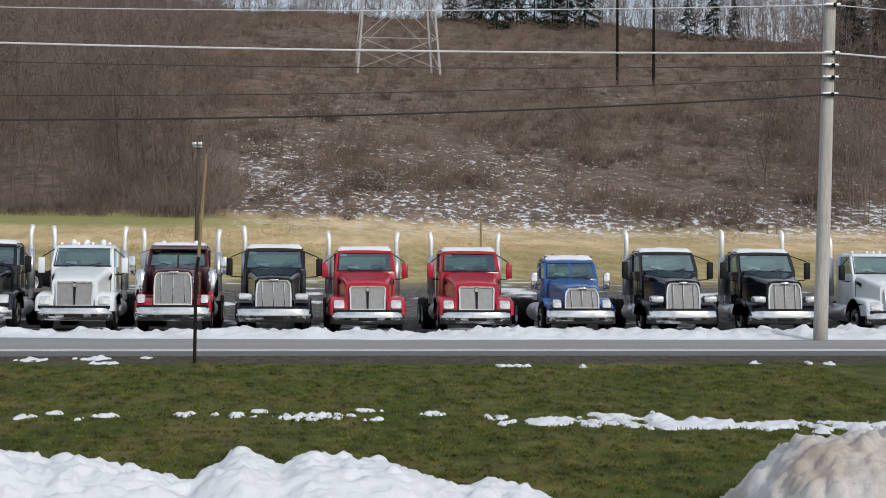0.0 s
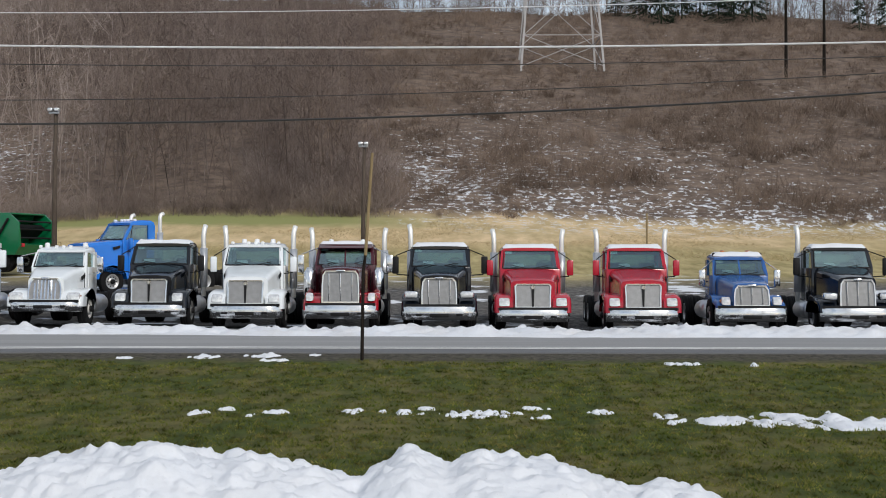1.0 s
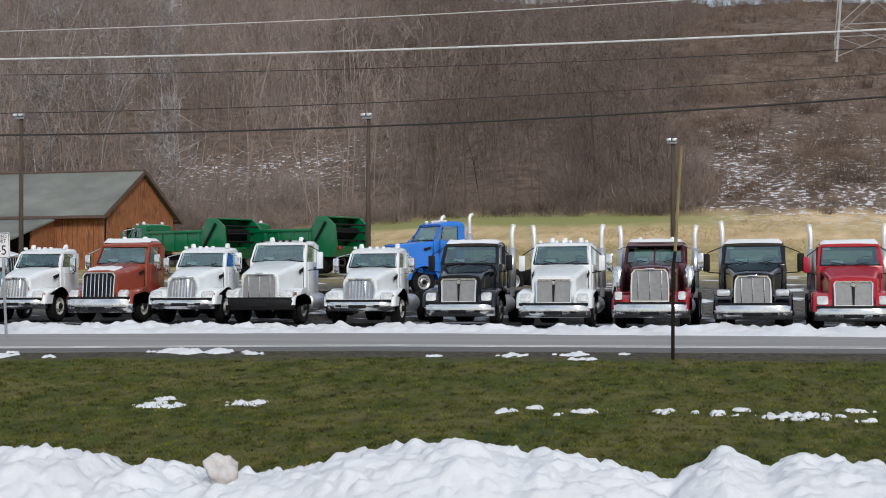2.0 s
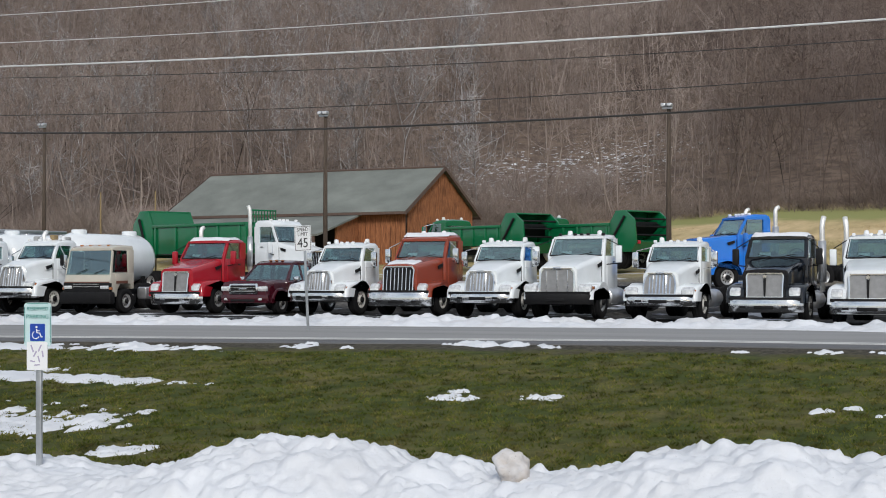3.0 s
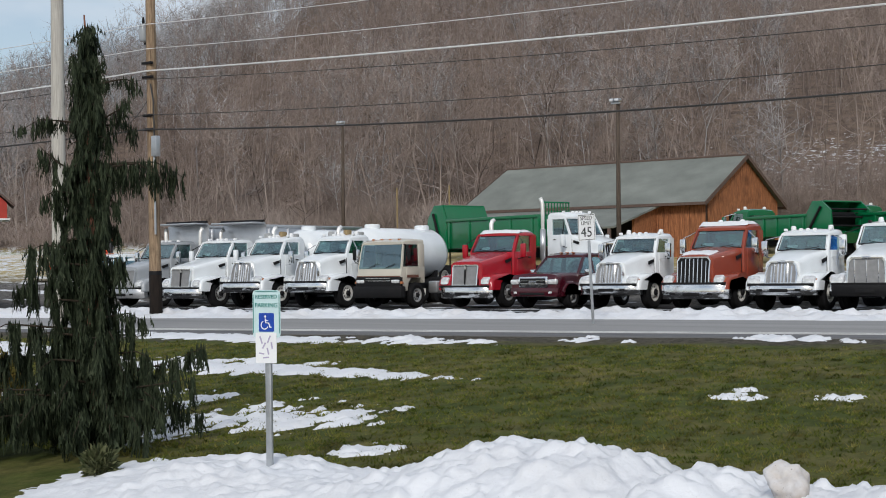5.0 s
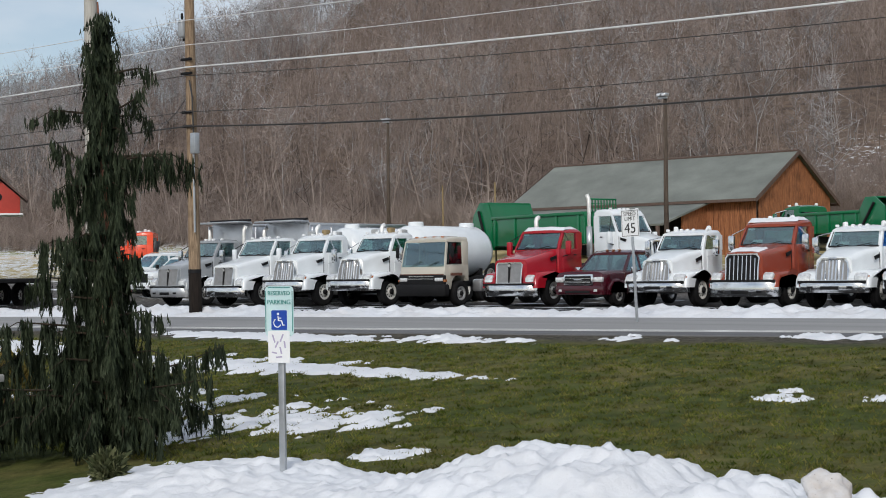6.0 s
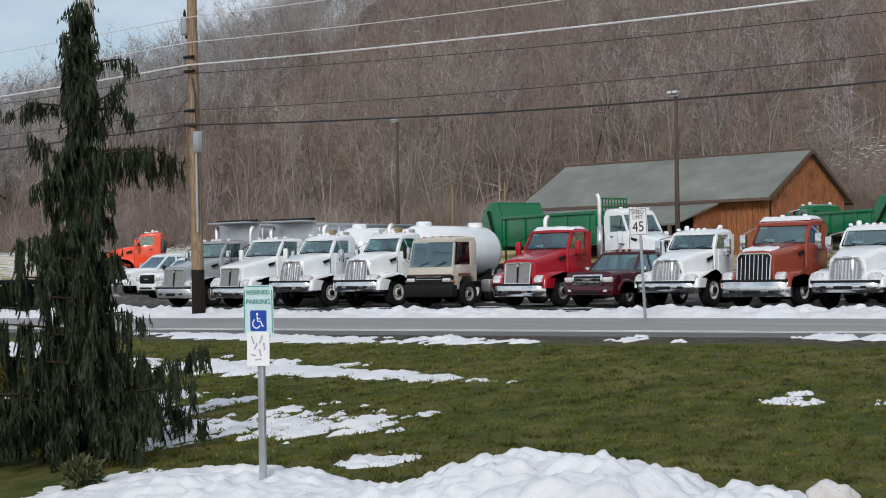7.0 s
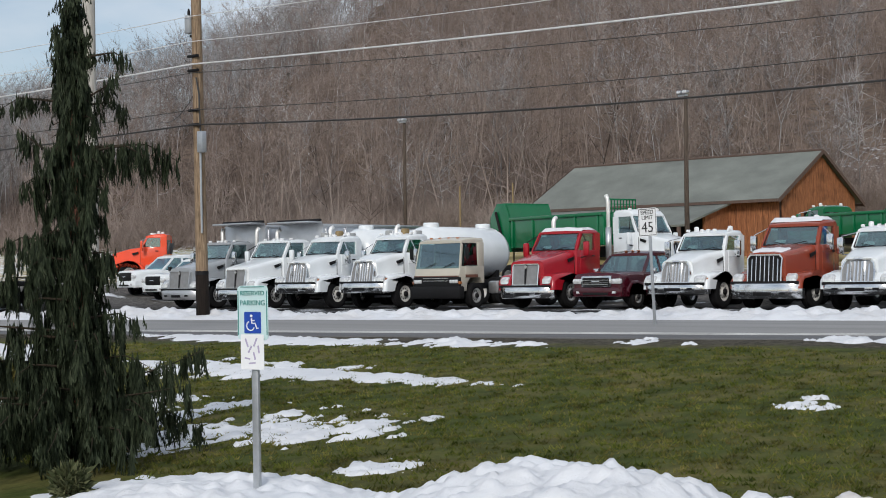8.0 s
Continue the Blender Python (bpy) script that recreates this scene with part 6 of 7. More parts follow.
# ---------------------------------------------------------------- pickups and the cab-over
def pickup(x, y, paint_, label, turn=0.0, shine="chrome"):
    ob = thing("pickup", Matrix.Translation((x, y, land(x, y))) @ Matrix.Rotation(radians(turn), 4, "Z") @ Matrix.Scale(0.95, 4), label, "pickup truck", "pickup trucks")
    body = M[paint_]
    w = 0.99
    rings = [arch(0.90, 1.06, 0.42, 0.16, 0.02), arch(0.95, 1.18, 0.42, 0.18, 0.10), arch(0.97, 1.22, 0.42, 0.16, 0.5), arch(0.98, 1.24, 0.44, 0.14, 1.45)]
    part("hood", loft(rings), body, ob)
    part("lower_body", loft([arch(w, 1.22, 0.44, 0.10, yy, 0.0) for yy in (1.44, 2.4, 3.45)]), body, ob)
    for sx in (-1, 1):
        for (y0_, y1_, dy) in ((1.46, 2.12, 0.06), (2.55, 2.55, 0.05), (3.42, 3.30, 0.10)):
            part("pillar", loft([[(sx * (xx - d), yy + e, zz) for d, e in ((0, -dy), (0.07, -dy), (0.07, dy), (0, dy))] for xx, yy, zz in ((0.96, y0_, 1.2), (0.80, y1_, 1.80))]), body, ob)
    part("roof", loft([arch(0.74, 1.84, 1.77, 0.03, 2.06), arch(0.81, 1.92, 1.77, 0.07, 2.35), arch(0.81, 1.92, 1.77, 0.07, 3.2), arch(0.76, 1.86, 1.77, 0.05, 3.38)]), body, ob)
    part("windshield", pane([(-0.9, 1.44, 1.22), (0.9, 1.44, 1.22), (0.76, 2.09, 1.80), (-0.76, 2.09, 1.80)]), M["glass"], ob)
    part("rear_window", pane([(-0.86, 3.42, 1.22), (0.86, 3.42, 1.22), (0.74, 3.32, 1.80), (-0.74, 3.32, 1.80)]), M["glass"], ob)
    for sx in (-1, 1):
        for ya, yb, yc_, yd in ((1.62, 2.50, 2.50, 2.15), (2.60, 3.34, 3.24, 2.60)):
            door = part("door", box(sx * (w - 0.01), sx * (w + 0.015), ya, yb, 0.52, 1.16, 0.012), body, ob)
            part("side_window", pane([(sx * 0.945, ya, 1.22), (sx * 0.945, yb, 1.22), (sx * 0.79, yc_, 1.78), (sx * 0.79, yd, 1.78)]), M["glass"], door)
            part("door_handle", box(sx * (w + 0.015), sx * (w + 0.04), yb - 0.22, yb - 0.06, 1.04, 1.08, 0.008), M["chrome"], door)
        part("bed_side", box(sx * 0.9, sx * w, 3.46, 5.55, 0.55, 1.22, 0.03), body, ob)
        part("fender_flare", fender_shape(sx, 0.86, 1.02, 0.98, 0.40, 0.34, 0.98, 1.58), body, ob)
        part("mirror", box(sx * 1.04, sx * 1.26, 1.68, 1.80, 1.16, 1.36, 0.04), M["dark"] if paint_ != "maroon" else M["chrome"], ob)
        lampo = part("headlamp", box(sx * 0.60, sx * 0.95, -0.02, 0.14, 0.84, 1.02, 0.04), M["lens"], ob, "clear headlamp")
        part("lamp_bezel", box(sx * 0.58, sx * 0.60, -0.025, 0.12, 0.83, 1.03, 0.005), M[shine], lampo)
        part("fog_lamp", box(sx * 0.62, sx * 0.78, -0.07, -0.03, 0.52, 0.60, 0.015), M["lens"], ob)
        wheel(ob, sx * 0.88, 0.98, 0.40, 0.27, sx, 0.06)
        wheel(ob, sx * 0.88, 4.55, 0.40, 0.27, sx, 0.06)
    part("bed_floor", box(-0.9, 0.9, 3.46, 5.5, 0.6, 0.66), M["dark"], ob)
    part("tailgate", box(-0.9, 0.9, 5.5, 5.58, 0.6, 1.22, 0.02), body, ob)
    g = part("grille", box(-0.60, 0.60, -0.04, 0.1, 0.72, 1.12, 0.06), M[shine], ob, "grille surround")
    part("grille_backing", box(-0.53, 0.53, -0.055, 0.0, 0.78, 1.06, 0.03), M["dark"], g)
    for zz in (0.83, 0.88, 0.97):
        part("grille_slat", box(-0.5, 0.5, -0.066, -0.05, zz - 0.008, zz + 0.008), M[shine], g)
    part("badge", box(-0.16, 0.16, -0.072, -0.055, 0.90, 0.945, 0.01), M["chrome"], g, "plain bar badge")
    bum = part("bumper", loft([[(xx, yy + dy, zz) for yy, zz in ((-0.06, 0.45), (-0.09, 0.58), (-0.06, 0.72), (0.1, 0.72), (0.1, 0.45))] for xx, dy in ((-0.97, 0.12), (-0.6, 0), (0.6, 0), (0.97, 0.12))]), M[shine] if shine == "chrome" and paint_ != "maroon" else body, ob)
    part("air_dam", box(-0.5, 0.5, -0.092, -0.03, 0.48, 0.56, 0.01), M["dark"], bum)
    for xx in (-0.25, 0, 0.25):
        part("marker_light", box(xx - 0.05, xx + 0.05, 2.2, 2.3, 1.93, 1.965, 0.012), M["amber"], ob)
    return ob


pickup(-26.73, 42.95, "maroon", "dark maroon crew-cab pickup with a bright grille")
pickup(-49.9, 44.0, "white", "white crew-cab pickup with a dark grille", -8, "dark")
pickup(-53.3, 45.2, "white", "white pickup parked beside another pickup", -12, "dark")


def cab_over(x, y):
    ob = thing("cab_over_truck", Matrix.Translation((x, y, land(x, y))) @ Matrix.Scale(0.97, 4), "beige and brown cab-over truck chassis with dark bumper", "truck", "trucks in the front row")
    b, w = M["beige"], 1.03
    bm = prism([(0.0, 0.62), (-0.03, 1.1), (0.05, 1.42), (0.10, 1.50), (1.42, 1.50), (1.42, 0.9), (1.33, 0.9), (1.18, 1.08), (0.62, 1.08), (0.46, 0.9), (0.4, 0.62)], -w, w, 0.04)
    for sx in (-1, 1):
        loft([[(sx * (xx - d), yy + e, zz) for d, e in ((0, 0), (0.07, 0), (0.07, 0.07), (0, 0.07))] for xx, yy, zz in ((w, 0.05, 1.42), (w - 0.06, 0.24, 2.34))], bm)
        box(sx * (w - 0.1), sx * (w - 0.01), 1.06, 1.41, 1.48, 2.32, 0.01, bm)
        box(sx * 0.5, sx * (w - 0.02), 1.35, 1.41, 1.48, 2.32, 0, bm)
    loft([arch(w - 0.12, 2.38, 2.3, 0.03, 0.2), arch(w - 0.07, 2.46, 2.3, 0.06, 0.45), arch(w - 0.06, 2.50, 2.3, 0.08, 0.9), arch(w - 0.06, 2.48, 2.3, 0.08, 1.42)], bm)
    part("cab", bm, b, ob)
    ws = part("windshield", pane([(-w + 0.06, 0.035, 1.43), (w - 0.06, 0.035, 1.43), (w - 0.12, 0.225, 2.34), (-w + 0.12, 0.225, 2.34)]), M["glass"], ob)
    for xx in (-0.5, 0.3):
        part("wiper", tube([(xx, 0.0, 1.44), (xx + 0.45, 0.03, 1.62)], 0.014, 5), M["dark"], ws)
    for sx in (-1, 1):
        d = part("door", box(sx * (w - 0.01), sx * (w + 0.02), 0.30, 1.03, 1.10, 1.48, 0.015), b, ob)
        part("side_window", pane([(sx * (w - 0.03), 0.3, 1.52), (sx * (w - 0.03), 1.05, 1.52), (sx * (w - 0.05), 1.05, 2.28), (sx * (w - 0.05), 0.42, 2.28)]), M["dark_glass"], d)
        part("side_stripe", box(sx * (w + 0.02), sx * (w + 0.026), 0.32, 1.0, 1.10, 1.20), M["brown_paint"], ob, "brown side stripe")
        mir = part("mirror", box(sx * 1.2, sx * 1.34, 0.12, 0.2, 1.75, 2.15, 0.03), M["dark"], ob)
        part("mirror_arm", tube([(sx * (w - 0.05), 0.25, 2.3), (sx * 1.27, 0.14, 2.2), (sx * 1.27, 0.16, 1.7), (sx * (w - 0.02), 0.2, 1.55)], 0.014, 6), M["dark"], mir)
        hl = part("headlamp", box(sx * 0.64, sx * 1.0, -0.085, 0.04, 0.90, 1.03, 0.025), M["lens"], ob)
        part("turn_signal", box(sx * 0.99, sx * 1.09, -0.05, 0.08, 0.87, 0.97, 0.02), M["amber"], hl)
        part("frame_rail", box(sx * 0.36, sx * 0.44, 0.3, 6.8, 0.68, 0.9, 0.01), M["chassis"], ob)
        wheel(ob, sx * 0.95, 0.90, 0.46, 0.26, sx, 0.07, "rim")
        for xx in (0.98, 0.7):
            wheel(ob, sx * xx, 5.4, 0.46, 0.26, sx, 0.15, "rim")
        part("fuel_tank", box(sx * 0.55, sx * 1.0, 2.2, 3.3, 0.5, 0.95, 0.08), M["silver"], ob)
    g = part("grille", box(-w - 0.01, w + 0.01, -0.055, 0.10, 0.60, 1.13, 0.03), M["dark"], ob, "dark slatted grille")
    for zz in (0.99, 1.08):
        part("grille_slat", box(-0.58, 0.58, -0.07, -0.05, zz - 0.012, zz + 0.012), M["chrome"], g)
    part("front_stripe", box(-w + 0.02, w - 0.02, -0.05, 0.0, 1.13, 1.17, 0.01), M["brown_paint"], ob, "brown front stripe")
    part("bumper", box(-1.14, 1.14, -0.14, 0.16, 0.36, 0.80, 0.06), M["dark"], ob, "dark bumper")
    part("dashboard", box(-0.95, 0.95, 0.2, 0.5, 1.3, 1.55, 0.04), M["dark"], ob)
    part("back_lining", box(-0.9, 0.9, 1.28, 1.33, 1.5, 2.3), M["seat"], ob)
    for xx in (-0.5, 0.5):
        part("seat", seat_shape(xx, 0.75, 1.1), M["cab_trim"], ob)
    for xx in (-0.6, -0.2, 0.2, 0.6):
        part("marker_light", box(xx - 0.05, xx + 0.05, 0.42, 0.52, 2.46, 2.52, 0.02), M["amber"], ob)
    part("rear_axle", tube([(-0.9, 5.4, 0.46), (-0.2, 5.4, 0.46), (0, 5.4, 0.46), (0.2, 5.4, 0.46), (0.9, 5.4, 0.46)], [0.08, 0.1, 0.2, 0.1, 0.08], 10), M["chassis"], ob)
    return ob


cab_over(-32.85, 42.4)


def flat_trailer(x, y, turn):
    ob = thing("flatbed_trailer", Matrix.Translation((x, y, land(x, y))) @ Matrix.Rotation(radians(turn), 4, "Z"), "low dark flatbed trailer with tandem wheels", "trailer")
    part("deck", box(-1.2, 1.2, 0, 8.0, 1.0, 1.14, 0.02), M["chassis"], ob)
    for sx in (-1, 1):
        part("side_rail", box(sx * 1.2, sx * 1.26, 0, 8.0, 0.95, 1.16, 0.01), M["dark"], ob)
        for yy in (1.0, 2.2):
            wheel(ob, sx * 1.0, yy, 0.5, 0.28, sx, 0.12, "white_rim")
        part("landing_leg", box(sx * 0.7, sx * 0.82, 6.4, 6.55, 0.0, 1.0, 0.01), M["chassis"], ob)
    return ob


flat_trailer(-49.3, 37.3, 92)
bird_house(-14.18, 12.81, 1.89, -35)


def roof_snow(x, y, w, y0, y1, z, seed, rise=0.0, label="thin layer of snow on a truck cab roof"):
    """A thin uneven sheet of snow on a cab roof."""
    bm = bmesh.new()
    nx_, ny_ = 16, 8
    rows = [[bm.verts.new((x - w + 2 * w * i / nx_, y + y0 + (y1 - y0) * j / ny_,
                           z + rise * j / ny_ + (-0.07 if j == 0 else -0.03 if i in (0, nx_) or j == ny_ else 0.065 + 0.03 * field(x + i * 0.13, j * 0.2, 2.0, seed)))) for i in range(nx_ + 1)] for j in range(ny_ + 1)]
    for a, b in zip(rows, rows[1:]):
        for i in range(nx_):
            bm.faces.new((a[i], a[i + 1], b[i + 1], b[i]))
    tagged(mesh_object("roof_snow", bm, M["snow"], True), label, "snow")


for k, (x, dy, s) in enumerate(((15.1, 0, PETE), (11.9, 0, PETE), (5.55, 0, KW), (2.27, 0, KW), (-0.52, 0, PETE), (-29.55, 0, KW), (-20.93, 0, {**KW, "roof": 2.66}), (-9.18, 0, KW), (-3.46, 0, {**PETE, "cw": 0.93}))):
    roof_snow(x, ROW_Y + dy, s["cw"] - 0.10, s["yc"] + s["rake"] + 0.06, s["yr"] - 0.12, land(x, ROW_Y) + s["roof"] + 0.012, 70 + k)
roof_snow(-20.93, ROW_Y, 0.50, 0.3, 1.0, land(-20.93, ROW_Y) + 1.665, 83, 0.10, "thin layer of snow on a truck hood")
roof_snow(8.76, ROW_Y, 0.76, 2.27, 3.05, land(8.76, ROW_Y) + 2.392, 81)


# ---------------------------------------------------------------- signs
def flat_symbol(points, material, parent, m, depth=0.003, name="symbol"):
    bm = pane([(x, y, 0) for x, y in points], depth)
    ob = part(name, bm, material, parent)
    ob.matrix_local = m
    return ob


def rounded_plate(w, h, r, depth):
    pts = []
    for cx, cy, a0 in ((w / 2 - r, h / 2 - r, 0), (-w / 2 + r, h / 2 - r, 90), (-w / 2 + r, -h / 2 + r, 180), (w / 2 - r, -h / 2 + r, 270)):
        pts += [(cx + r * math.cos(radians(a0 + k * 22.5)), cy + r * math.sin(radians(a0 + k * 22.5)), 0) for k in range(5)]
    return pane(pts, depth)


FACE = Matrix.Rotation(math.pi / 2, 4, "X")  # lays x, y of a plate upright, facing -y


def speed_sign(x, y, turn):
    ob = thing("speed_limit_sign", Matrix.Translation((x, y, 0.0)) @ Matrix.Rotation(radians(turn), 4, "Z"), "white speed limit sign on a leaning steel post", "road sign")
    post = part("post", box(-0.03, 0.03, -0.02, 0.02, -0.35, 2.42, 0.008), M["galv"], ob)
    post.matrix_local = Matrix.Translation((0.12, 0.035, 0)) @ Matrix.Rotation(radians(-2.6), 4, "Y")
    at_ = Matrix.Translation((0, 0, 2.17)) @ Matrix.Rotation(radians(-2.0), 4, "Y") @ FACE @ Matrix.Scale(0.79, 4)
    pl = part("sign_plate", rounded_plate(0.60, 0.76, 0.04, 0.006), M["sign_white"], ob)
    pl.matrix_local = at_
    rim_ = bmesh.new()
    for x0, x1, y0, y1 in ((-0.28, 0.28, 0.345, 0.358), (-0.28, 0.28, -0.358, -0.345), (-0.28, -0.268, -0.345, 0.345), (0.268, 0.28, -0.345, 0.345)):
        box(x0, x1, y0, y1, 0.004, 0.007, 0, rim_)
    part("border", rim_, M["sign_black"], pl)
    text_mesh("SPEED", 0.155, M["sign_black"], pl, Matrix.Translation((0, 0.26, 0.006)))
    text_mesh("LIMIT", 0.155, M["sign_black"], pl, Matrix.Translation((0, 0.12, 0.006)))
    text_mesh("45", 0.40, M["sign_black"], pl, Matrix.Translation((0, -0.15, 0.006)))


speed_sign(-17.56, 31.15, -4)


def parking_sign(x, y, turn):
    z = land(x, y)
    ob = thing("parking_sign", Matrix.Translation((x, y, 0.0)) @ Matrix.Rotation(radians(turn), 4, "Z"), "reserved parking sign on a galvanised post in the snowbank", "sign")
    part("post", box(-0.03, 0.03, 0.012, 0.05, z - 0.1, 1.08, 0.01), M["galv"], ob, "galvanised steel post")
    pl = part("sign_plate", rounded_plate(0.285, 0.42, 0.035, 0.004), M["sign_teal"], ob, "pale green-white plate")
    pl.matrix_local = Matrix.Translation((0, 0, 0.90)) @ FACE
    rim_ = bmesh.new()
    for x0, x1, y0, y1 in ((-0.11, 0.11, 0.197, 0.203), (-0.11, 0.11, -0.203, -0.197), (-0.136, -0.130, -0.17, 0.17), (0.130, 0.136, -0.17, 0.17)):
        box(x0, x1, y0, y1, 0.002, 0.005, 0, rim_)
    part("border", rim_, M["sign_green"], pl)
    text_mesh("RESERVED", 0.050, M["sign_green"], pl, Matrix.Translation((0, 0.15, 0.004)))
    text_mesh("PARKING", 0.056, M["sign_green"], pl, Matrix.Translation((0, 0.075, 0.004)))
    sq = part("access_square", rounded_plate(0.155, 0.165, 0.01, 0.003), M["sign_blue"], pl, "blue square")
    sq.matrix_local = Matrix.Translation((0, -0.075, 0.004))
    sym = bmesh.new()
    rod((0.0 - 0.008, 0.052, 0.001), (0.0 - 0.008, 0.052, 0.005), 0.011, n=12, bm=sym)
    tube([(-0.008, 0.034, 0.003), (-0.004, -0.004, 0.003), (0.026, -0.006, 0.003), (0.042, -0.045, 0.003), (0.055, -0.042, 0.003)], 0.006, 6, sym)
    tube([(-0.004, 0.016, 0.003), (0.022, 0.016, 0.003)], 0.005, 6, sym)
    tube([(-0.016 + 0.036 * math.cos(a), -0.024 + 0.036 * math.sin(a), 0.003) for a in np.linspace(2.0, 5.9, 12)], 0.005, 6, sym)
    part("wheelchair_symbol", sym, M["sign_white"], sq)
    low = part("lower_plate", rounded_plate(0.215, 0.27, 0.01, 0.004), M["sign_white"], ob, "small white plate with faded marks")
    low.matrix_local = Matrix.Translation((0, -0.012, 0.60)) @ FACE
    for bx_, by_, bw_, bh_, tilt in ((-0.05, 0.07, 0.014, 0.07, 20), (0.03, 0.075, 0.014, 0.07, -25), (0.06, 0.02, 0.014, 0.06, 10), (-0.02, 0.02, 0.014, 0.06, -30), (-0.045, -0.05, 0.05, 0.012, -10), (0.02, -0.03, 0.014, 0.06, 15), (0.0, -0.085, 0.06, 0.012, 5)):
        flat_symbol([(-bw_ / 2, -bh_ / 2), (bw_ / 2, -bh_ / 2), (bw_ / 2, bh_ / 2), (-bw_ / 2, bh_ / 2)], M["sign_ink"], low, Matrix.Translation((bx_, by_, 0.003)) @ Matrix.Rotation(radians(tilt), 4, "Z"), name="faded_mark")


parking_sign(-9.59, 12.42, 12)


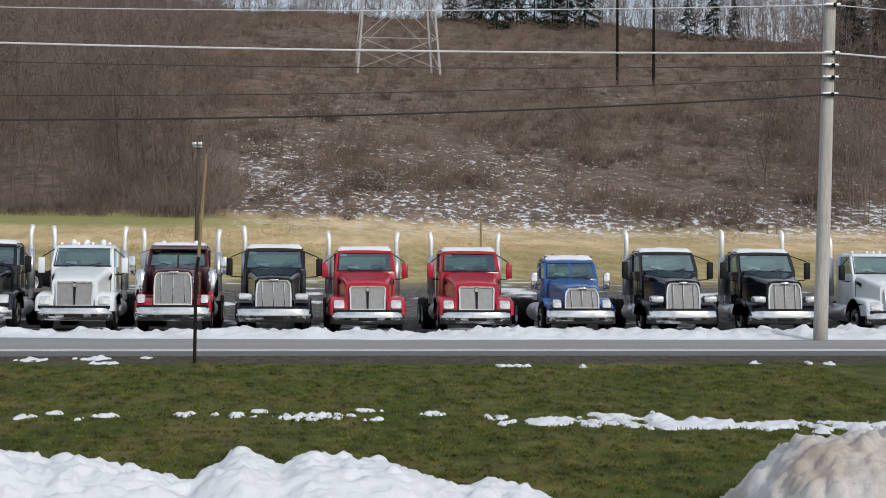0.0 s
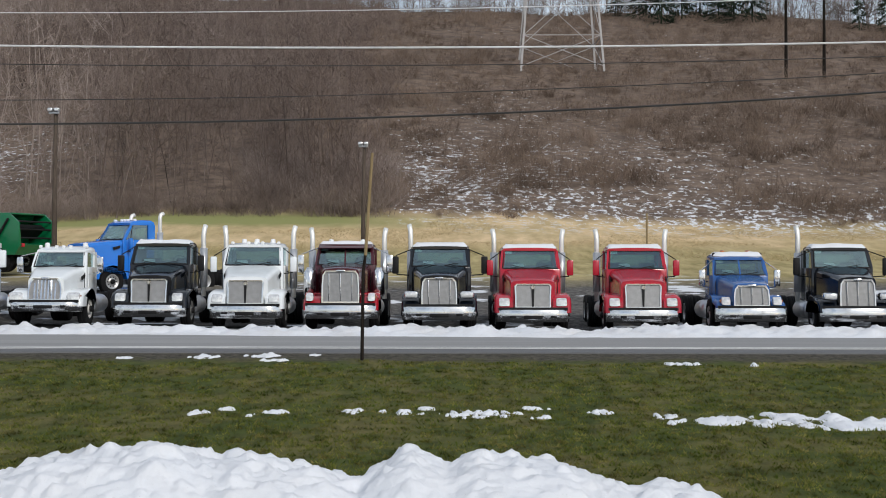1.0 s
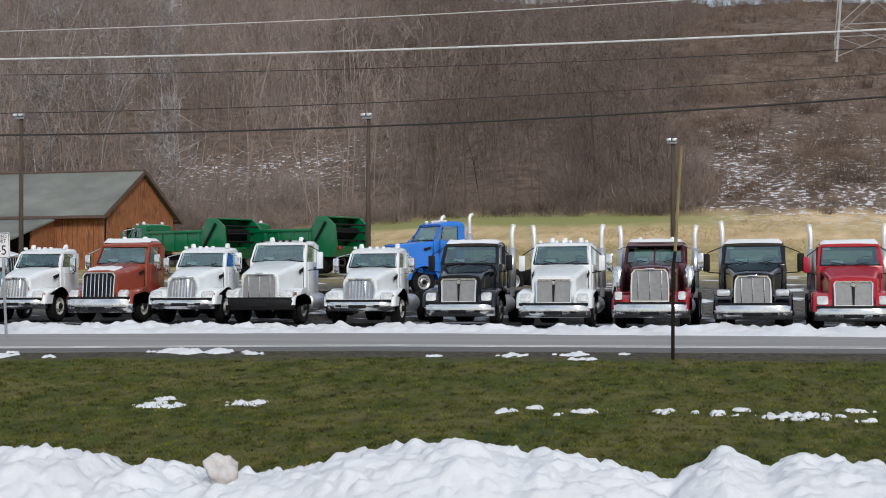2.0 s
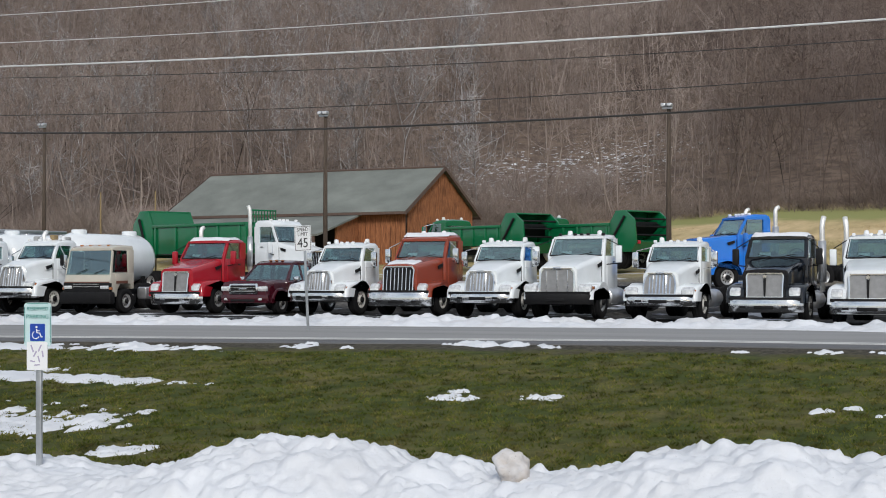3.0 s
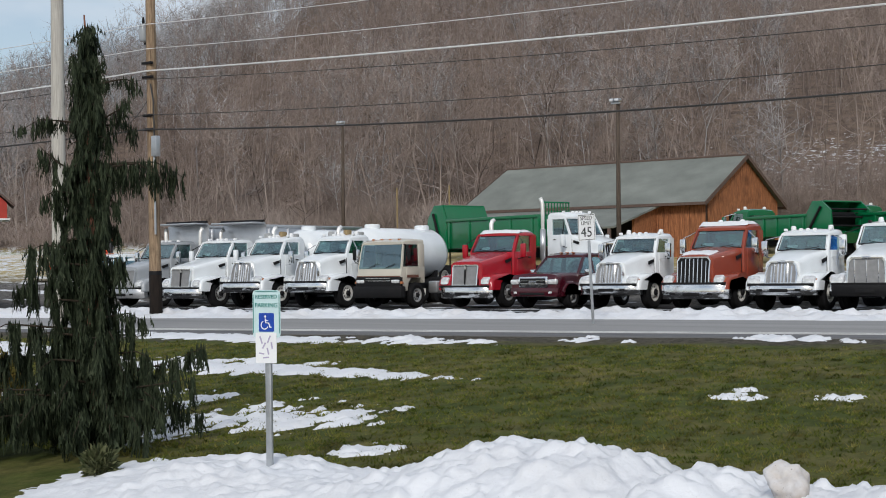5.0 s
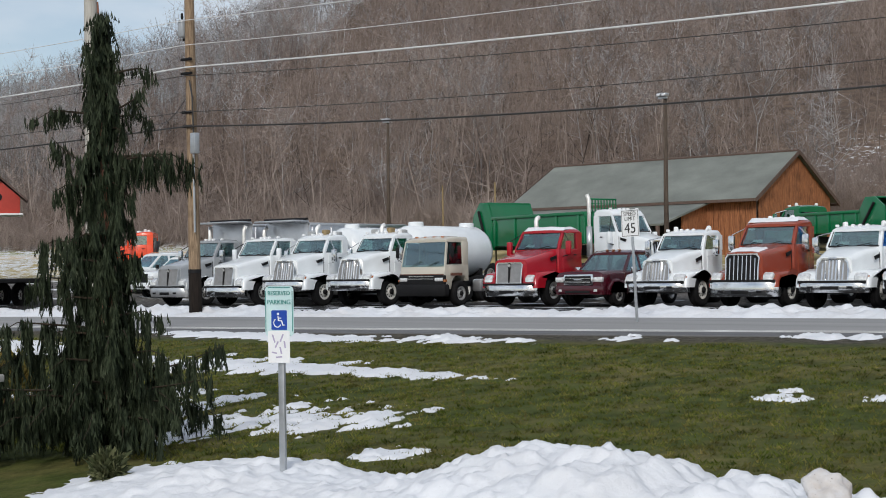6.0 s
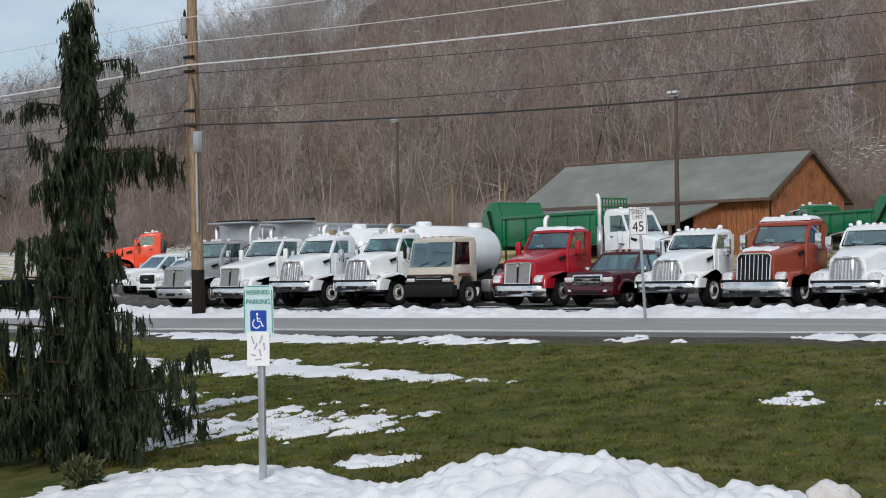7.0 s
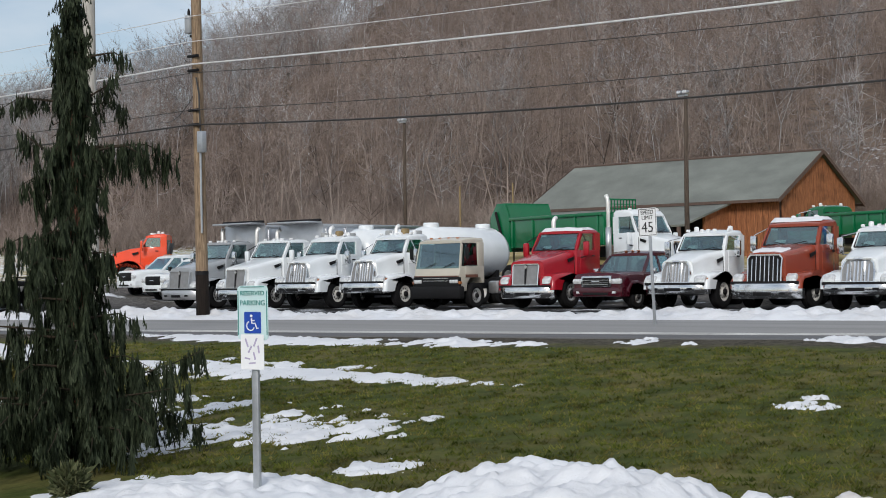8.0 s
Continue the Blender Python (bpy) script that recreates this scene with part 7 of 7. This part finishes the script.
# ---------------------------------------------------------------- weeping evergreen
def weeping_tree(x, y, top):
    base = land(x, y)
    h = top - base
    ob = thing("weeping_evergreen", Matrix.Translation((x, y, base)), "tall dark weeping cedar with hanging green foliage", "tree")
    pts = [(0, 0, -0.2), (0.03, 0.02, 0.8), (-0.03, 0.0, 1.8), (0.02, -0.02, 2.9), (-0.02, -0.01, 3.9), (-0.05, -0.04, h)]
    part("trunk", tube(pts, [0.14, 0.105, 0.08, 0.055, 0.032, 0.008], 10), M["cedar_bark"], ob, "reddish-brown trunk", True)
    limbs = bmesh.new()
    vs, ts = [], []

    def frond(p, length, wide, a):
        """One hanging frond: a flat tapering strand with short leaflets to both sides, a few turned outwards."""
        n_ = max(4, int(length / 0.024))
        u = np.array([math.cos(a), math.sin(a), 0.0])
        sway = rng.normal(0, 0.05, 2)
        for k in range(n_):
            f = k / n_
            c = p + np.array([sway[0] * f * f, sway[1] * f * f, -length * f])
            span = wide * (0.45 + 1.3 * f) if f < 0.4 else wide * (1.25 - 0.95 * f)
            for sgn in (-1, 1):
                turn = u * sgn + rng.normal(0, 0.28, 3) * (1, 1, 0)
                tip = c + turn * span * rng.uniform(0.7, 1.2) + np.array([0, 0, -rng.uniform(0.05, 0.095)])
                o = len(vs)
                vs.extend((c + (0, 0, 0.014), c - u * sgn * 0.006 + (0, 0, -0.03), tip))
                ts.append((o, o + 1, o + 2))

    def bough(root, a, reach, lift, drop, dense, upturn=0.0, low=0.04):
        """A limb leaving the trunk at a height, with a curtain of fronds hanging from it."""
        d = np.array([math.cos(a), math.sin(a), 0.0])
        n_, line = 7, []
        for k in range(n_ + 1):
            g = k / n_
            z = lift * math.sin(g * 1.7) + upturn * g * g - (0.16 * reach * max(0.0, g - 0.72) / 0.28 if upturn <= 0 else 0.0)
            line.append(np.array([-0.03 * root / h, -0.02 * root / h, root]) + d * reach * g + np.array([-d[1], d[0], 0]) * 0.05 * math.sin(g * 5 + a * 3) * reach + np.array([0, 0, z]))
        tube([Vector(p) for p in line], [0.017 * (1 - 0.85 * k / n_) for k in range(n_ + 1)], 5, limbs)
        for c in range(max(2, int(reach / 0.085))):  # clumps of fronds with gaps between
            g0 = (c + rng.uniform(0.1, 0.9)) / max(2, int(reach / 0.085))
            long_ = drop * rng.uniform(0.5, 1.15) * (1.0 if g0 < 0.85 else 0.7)
            off, flat = rng.normal(0, 0.035, 2), rng.uniform(0, math.tau)
            for _ in range(dense):
                g = min(0.995, max(0.03, g0 + rng.normal(0, 0.022 / reach)))
                i = min(n_ - 1, int(g * n_))
                p = line[i] + (line[i + 1] - line[i]) * (g * n_ - i) + np.array([*(off + rng.normal(0, 0.016, 2)), 0.012])
                frond(p, min(long_ * rng.uniform(0.7, 1.1), max(0.08, p[2] + low)), rng.uniform(0.018, 0.034), flat + rng.normal(0, 0.5))
            for _ in range(3):  # short tufts that cover the limb
                frond(p + np.array([*rng.normal(0, 0.03, 2), 0.035]), 0.10, 0.028, rng.uniform(0, 6.3))

    right = radians(40)
    for root, turn, reach, lift, drop, up in (  # height, bearing from the road's side, reach, lift, curtain, upturn
            (3.02, 4, 0.97, 0.04, 0.34, 0.0), (2.98, -16, 0.80, 0.05, 0.30, 0.0), (3.86, 8, 0.56, 0.10, 0.15, 0.0), (3.50, -6, 0.50, 0.0, 0.30, 0.26), (3.42, 14, 0.50, 0.06, 0.30, 0.0),
            (3.46, 182, 0.72, 0.06, 0.16, 0.0), (2.92, 174, 0.56, 0.04, 0.34, 0.30), (2.70, 190, 0.52, 0.05, 0.40, 0.0), (2.10, 186, 0.72, 0.08, 0.46, 0.0), (1.75, 176, 0.86, 0.05, 0.40, 0.0), (1.25, 184, 1.25, 0.10, 0.46, 0.0),
            (0.95, 170, 1.30, 0.05, 0.5, 0.0), (0.78, 6, 1.22, 0.0, 0.36, 0.30), (0.62, -10, 1.05, 0.02, 0.40, 0.10), (0.42, 12, 1.18, 0.05, 0.30, 0.0), (0.50, -34, 1.05, 0.05, 0.36, 0.0), (0.36, 192, 1.3, 0.1, 0.4, 0.0),
            (0.55, 215, 1.2, 0.08, 0.4, 0.0), (0.85, -55, 0.85, 0.08, 0.34, 0.0), (1.15, -80, 0.8, 0.06, 0.36, 0.0), (0.60, -105, 0.95, 0.05, 0.34, 0.0), (0.28, -70, 0.95, 0.06, 0.26, 0.0), (0.42, -92, 1.15, 0.02, 0.42, 0.0), (0.50, -120, 1.2, 0.04, 0.42, 0.0), (0.36, -50, 1.1, 0.02, 0.40, 0.0), (0.30, -105, 0.8, 0.02, 0.34, 0.0),
            (0.62, 200, 1.5, 0.06, 0.40, 0.0), (0.45, 172, 1.55, 0.05, 0.36, 0.0), (0.40, -140, 1.4, 0.02, 0.36, 0.0)):
        bough(root, right + radians(turn), reach, lift, drop, 10, up, 0.16 if -130 < turn < -40 else 0.04)
    n_limbs = 88
    for k in range(n_limbs):
        f = 0.05 + 0.93 * ((k + rng.uniform(0, 1)) / n_limbs) ** 1.05
        reach = float(np.interp(f, (0.0, 0.1, 0.2, 0.3, 0.42, 0.55, 0.68, 0.8, 0.9, 1.0), (0.95, 0.92, 0.80, 0.60, 0.44, 0.34, 0.28, 0.20, 0.12, 0.05))) * rng.uniform(0.4, 1.0)
        bough(f * h, k * 2.399 + rng.uniform(-0.4, 0.4), reach, 0.10 * reach, float(np.interp(f, (0, 0.3, 0.7, 1.0), (0.40, 0.46, 0.38, 0.26))), 9)
    for k in range(70):  # short growth that hides the upper trunk
        bough(h * (0.42 + 0.54 * (k + rng.uniform(0, 1)) / 70), k * 2.399, rng.uniform(0.10, 0.24) * (1.25 - 0.5 * k / 70), 0.03, 0.30, 7)
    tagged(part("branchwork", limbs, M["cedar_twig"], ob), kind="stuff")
    crown = soup("crown", np.array(vs), np.array(ts), island_shade("cedar_leaflets", [(0.2, (0.008, 0.013, 0.007)), (0.5, (0.022, 0.032, 0.016)), (0.75, (0.047, 0.060, 0.034)), (0.95, (0.10, 0.112, 0.072))], 0.7, 0.45, size=3.0))
    crown.parent = ob
    tagged(crown, "hanging dark green foliage")


weeping_tree(-12.92, 13.24, 4.05)


def shrub(x, y, r, tall, stops, label, name="shrub", n_=2600):
    ob = thing(name, Matrix.Translation((x, y, land(x, y))), label, "shrub")
    vs, ts = [], []
    for _ in range(n_):
        d = rng.normal(size=3)
        d /= np.linalg.norm(d)
        p = np.array([d[0] * r, d[1] * r, tall * 0.5 + d[2] * tall * 0.5]) * rng.uniform(0.72, 1.0)
        p[2] = max(p[2], 0.0)
        q = p + d * 0.05 + rng.normal(size=3) * 0.025 + (0, 0, 0.02)
        s_ = np.cross(d, rng.normal(size=3)) * 0.02
        o = len(vs)
        vs.extend((p - s_, p + s_, q))
        ts.append((o, o + 1, o + 2))
    c = soup("foliage", np.array(vs), np.array(ts), island_shade(name + "_leaves", stops, 0.7, 0.3))
    c.parent = ob
    stems = bmesh.new()
    for k in range(7):
        a = k * math.tau / 7
        tube([(0, 0, -0.05), (math.cos(a) * r * 0.3, math.sin(a) * r * 0.3, tall * 0.4), (math.cos(a) * r * 0.55, math.sin(a) * r * 0.55, tall * 0.75)], [0.02, 0.014, 0.006], 5, stems)
    tagged(part("stemwork", stems, M["cedar_bark"], ob), kind="stuff")


shrub(-15.2, 13.6, 0.42, 0.95, [(0.2, (0.06, 0.055, 0.012)), (0.6, (0.16, 0.13, 0.03)), (0.9, (0.24, 0.17, 0.05))], "rounded golden-green shrub beside a stone pillar")
shrub(-11.33, 11.98, 0.13, 0.30, [(0.2, (0.03, 0.04, 0.015)), (0.6, (0.085, 0.095, 0.045)), (0.9, (0.15, 0.155, 0.08))], "small drooping green clump at the cedar's foot", "ground_shrub", 1400)


# ---------------------------------------------------------------- stone pillar, its stones last
pillar = thing("stone_pillar", Matrix.Translation((-13.65, 11.9, land(-13.65, 11.9))), "short pillar of pale grey split stone", "pillar")
part("core", box(-0.27, 0.27, -0.27, 0.27, -0.1, 0.84), surface("mortar", (0.12, 0.115, 0.11), 0.9), pillar)
part("cap", box(-0.36, 0.36, -0.36, 0.36, 0.845, 0.92, 0.015), surface("cap_stone", (0.36, 0.36, 0.34), 0.8, 0, 0.15, 4, 40, 0.3), pillar)
stone = surface("split_stone", (0.34, 0.34, 0.32), 0.85, 0, 0.22, 5, 40, 0.5)
meshes = []
for lw in (0.16, 0.19, 0.14):
    b_ = box(-lw / 2, lw / 2, -0.03, 0.03, -0.046, 0.046, 0.012, segments=1)
    me_ = bpy.data.meshes.new("stone")
    b_.to_mesh(me_)
    b_.free()
    me_.materials.append(stone)
    meshes.append(me_)
for level in range(8):
    for face in range(4):
        for k in range(3):
            ob_ = new("stone", meshes[(level + k) % 3])
            ob_.parent = pillar
            off = (k - 1) * 0.19 + (0.02 if level % 2 else -0.02)
            ob_.matrix_local = Matrix.Rotation(face * math.pi / 2, 4, "Z") @ Matrix.Translation((off, -0.285 - 0.012 * ((level * 7 + k * 3) % 3), 0.05 + level * 0.104))
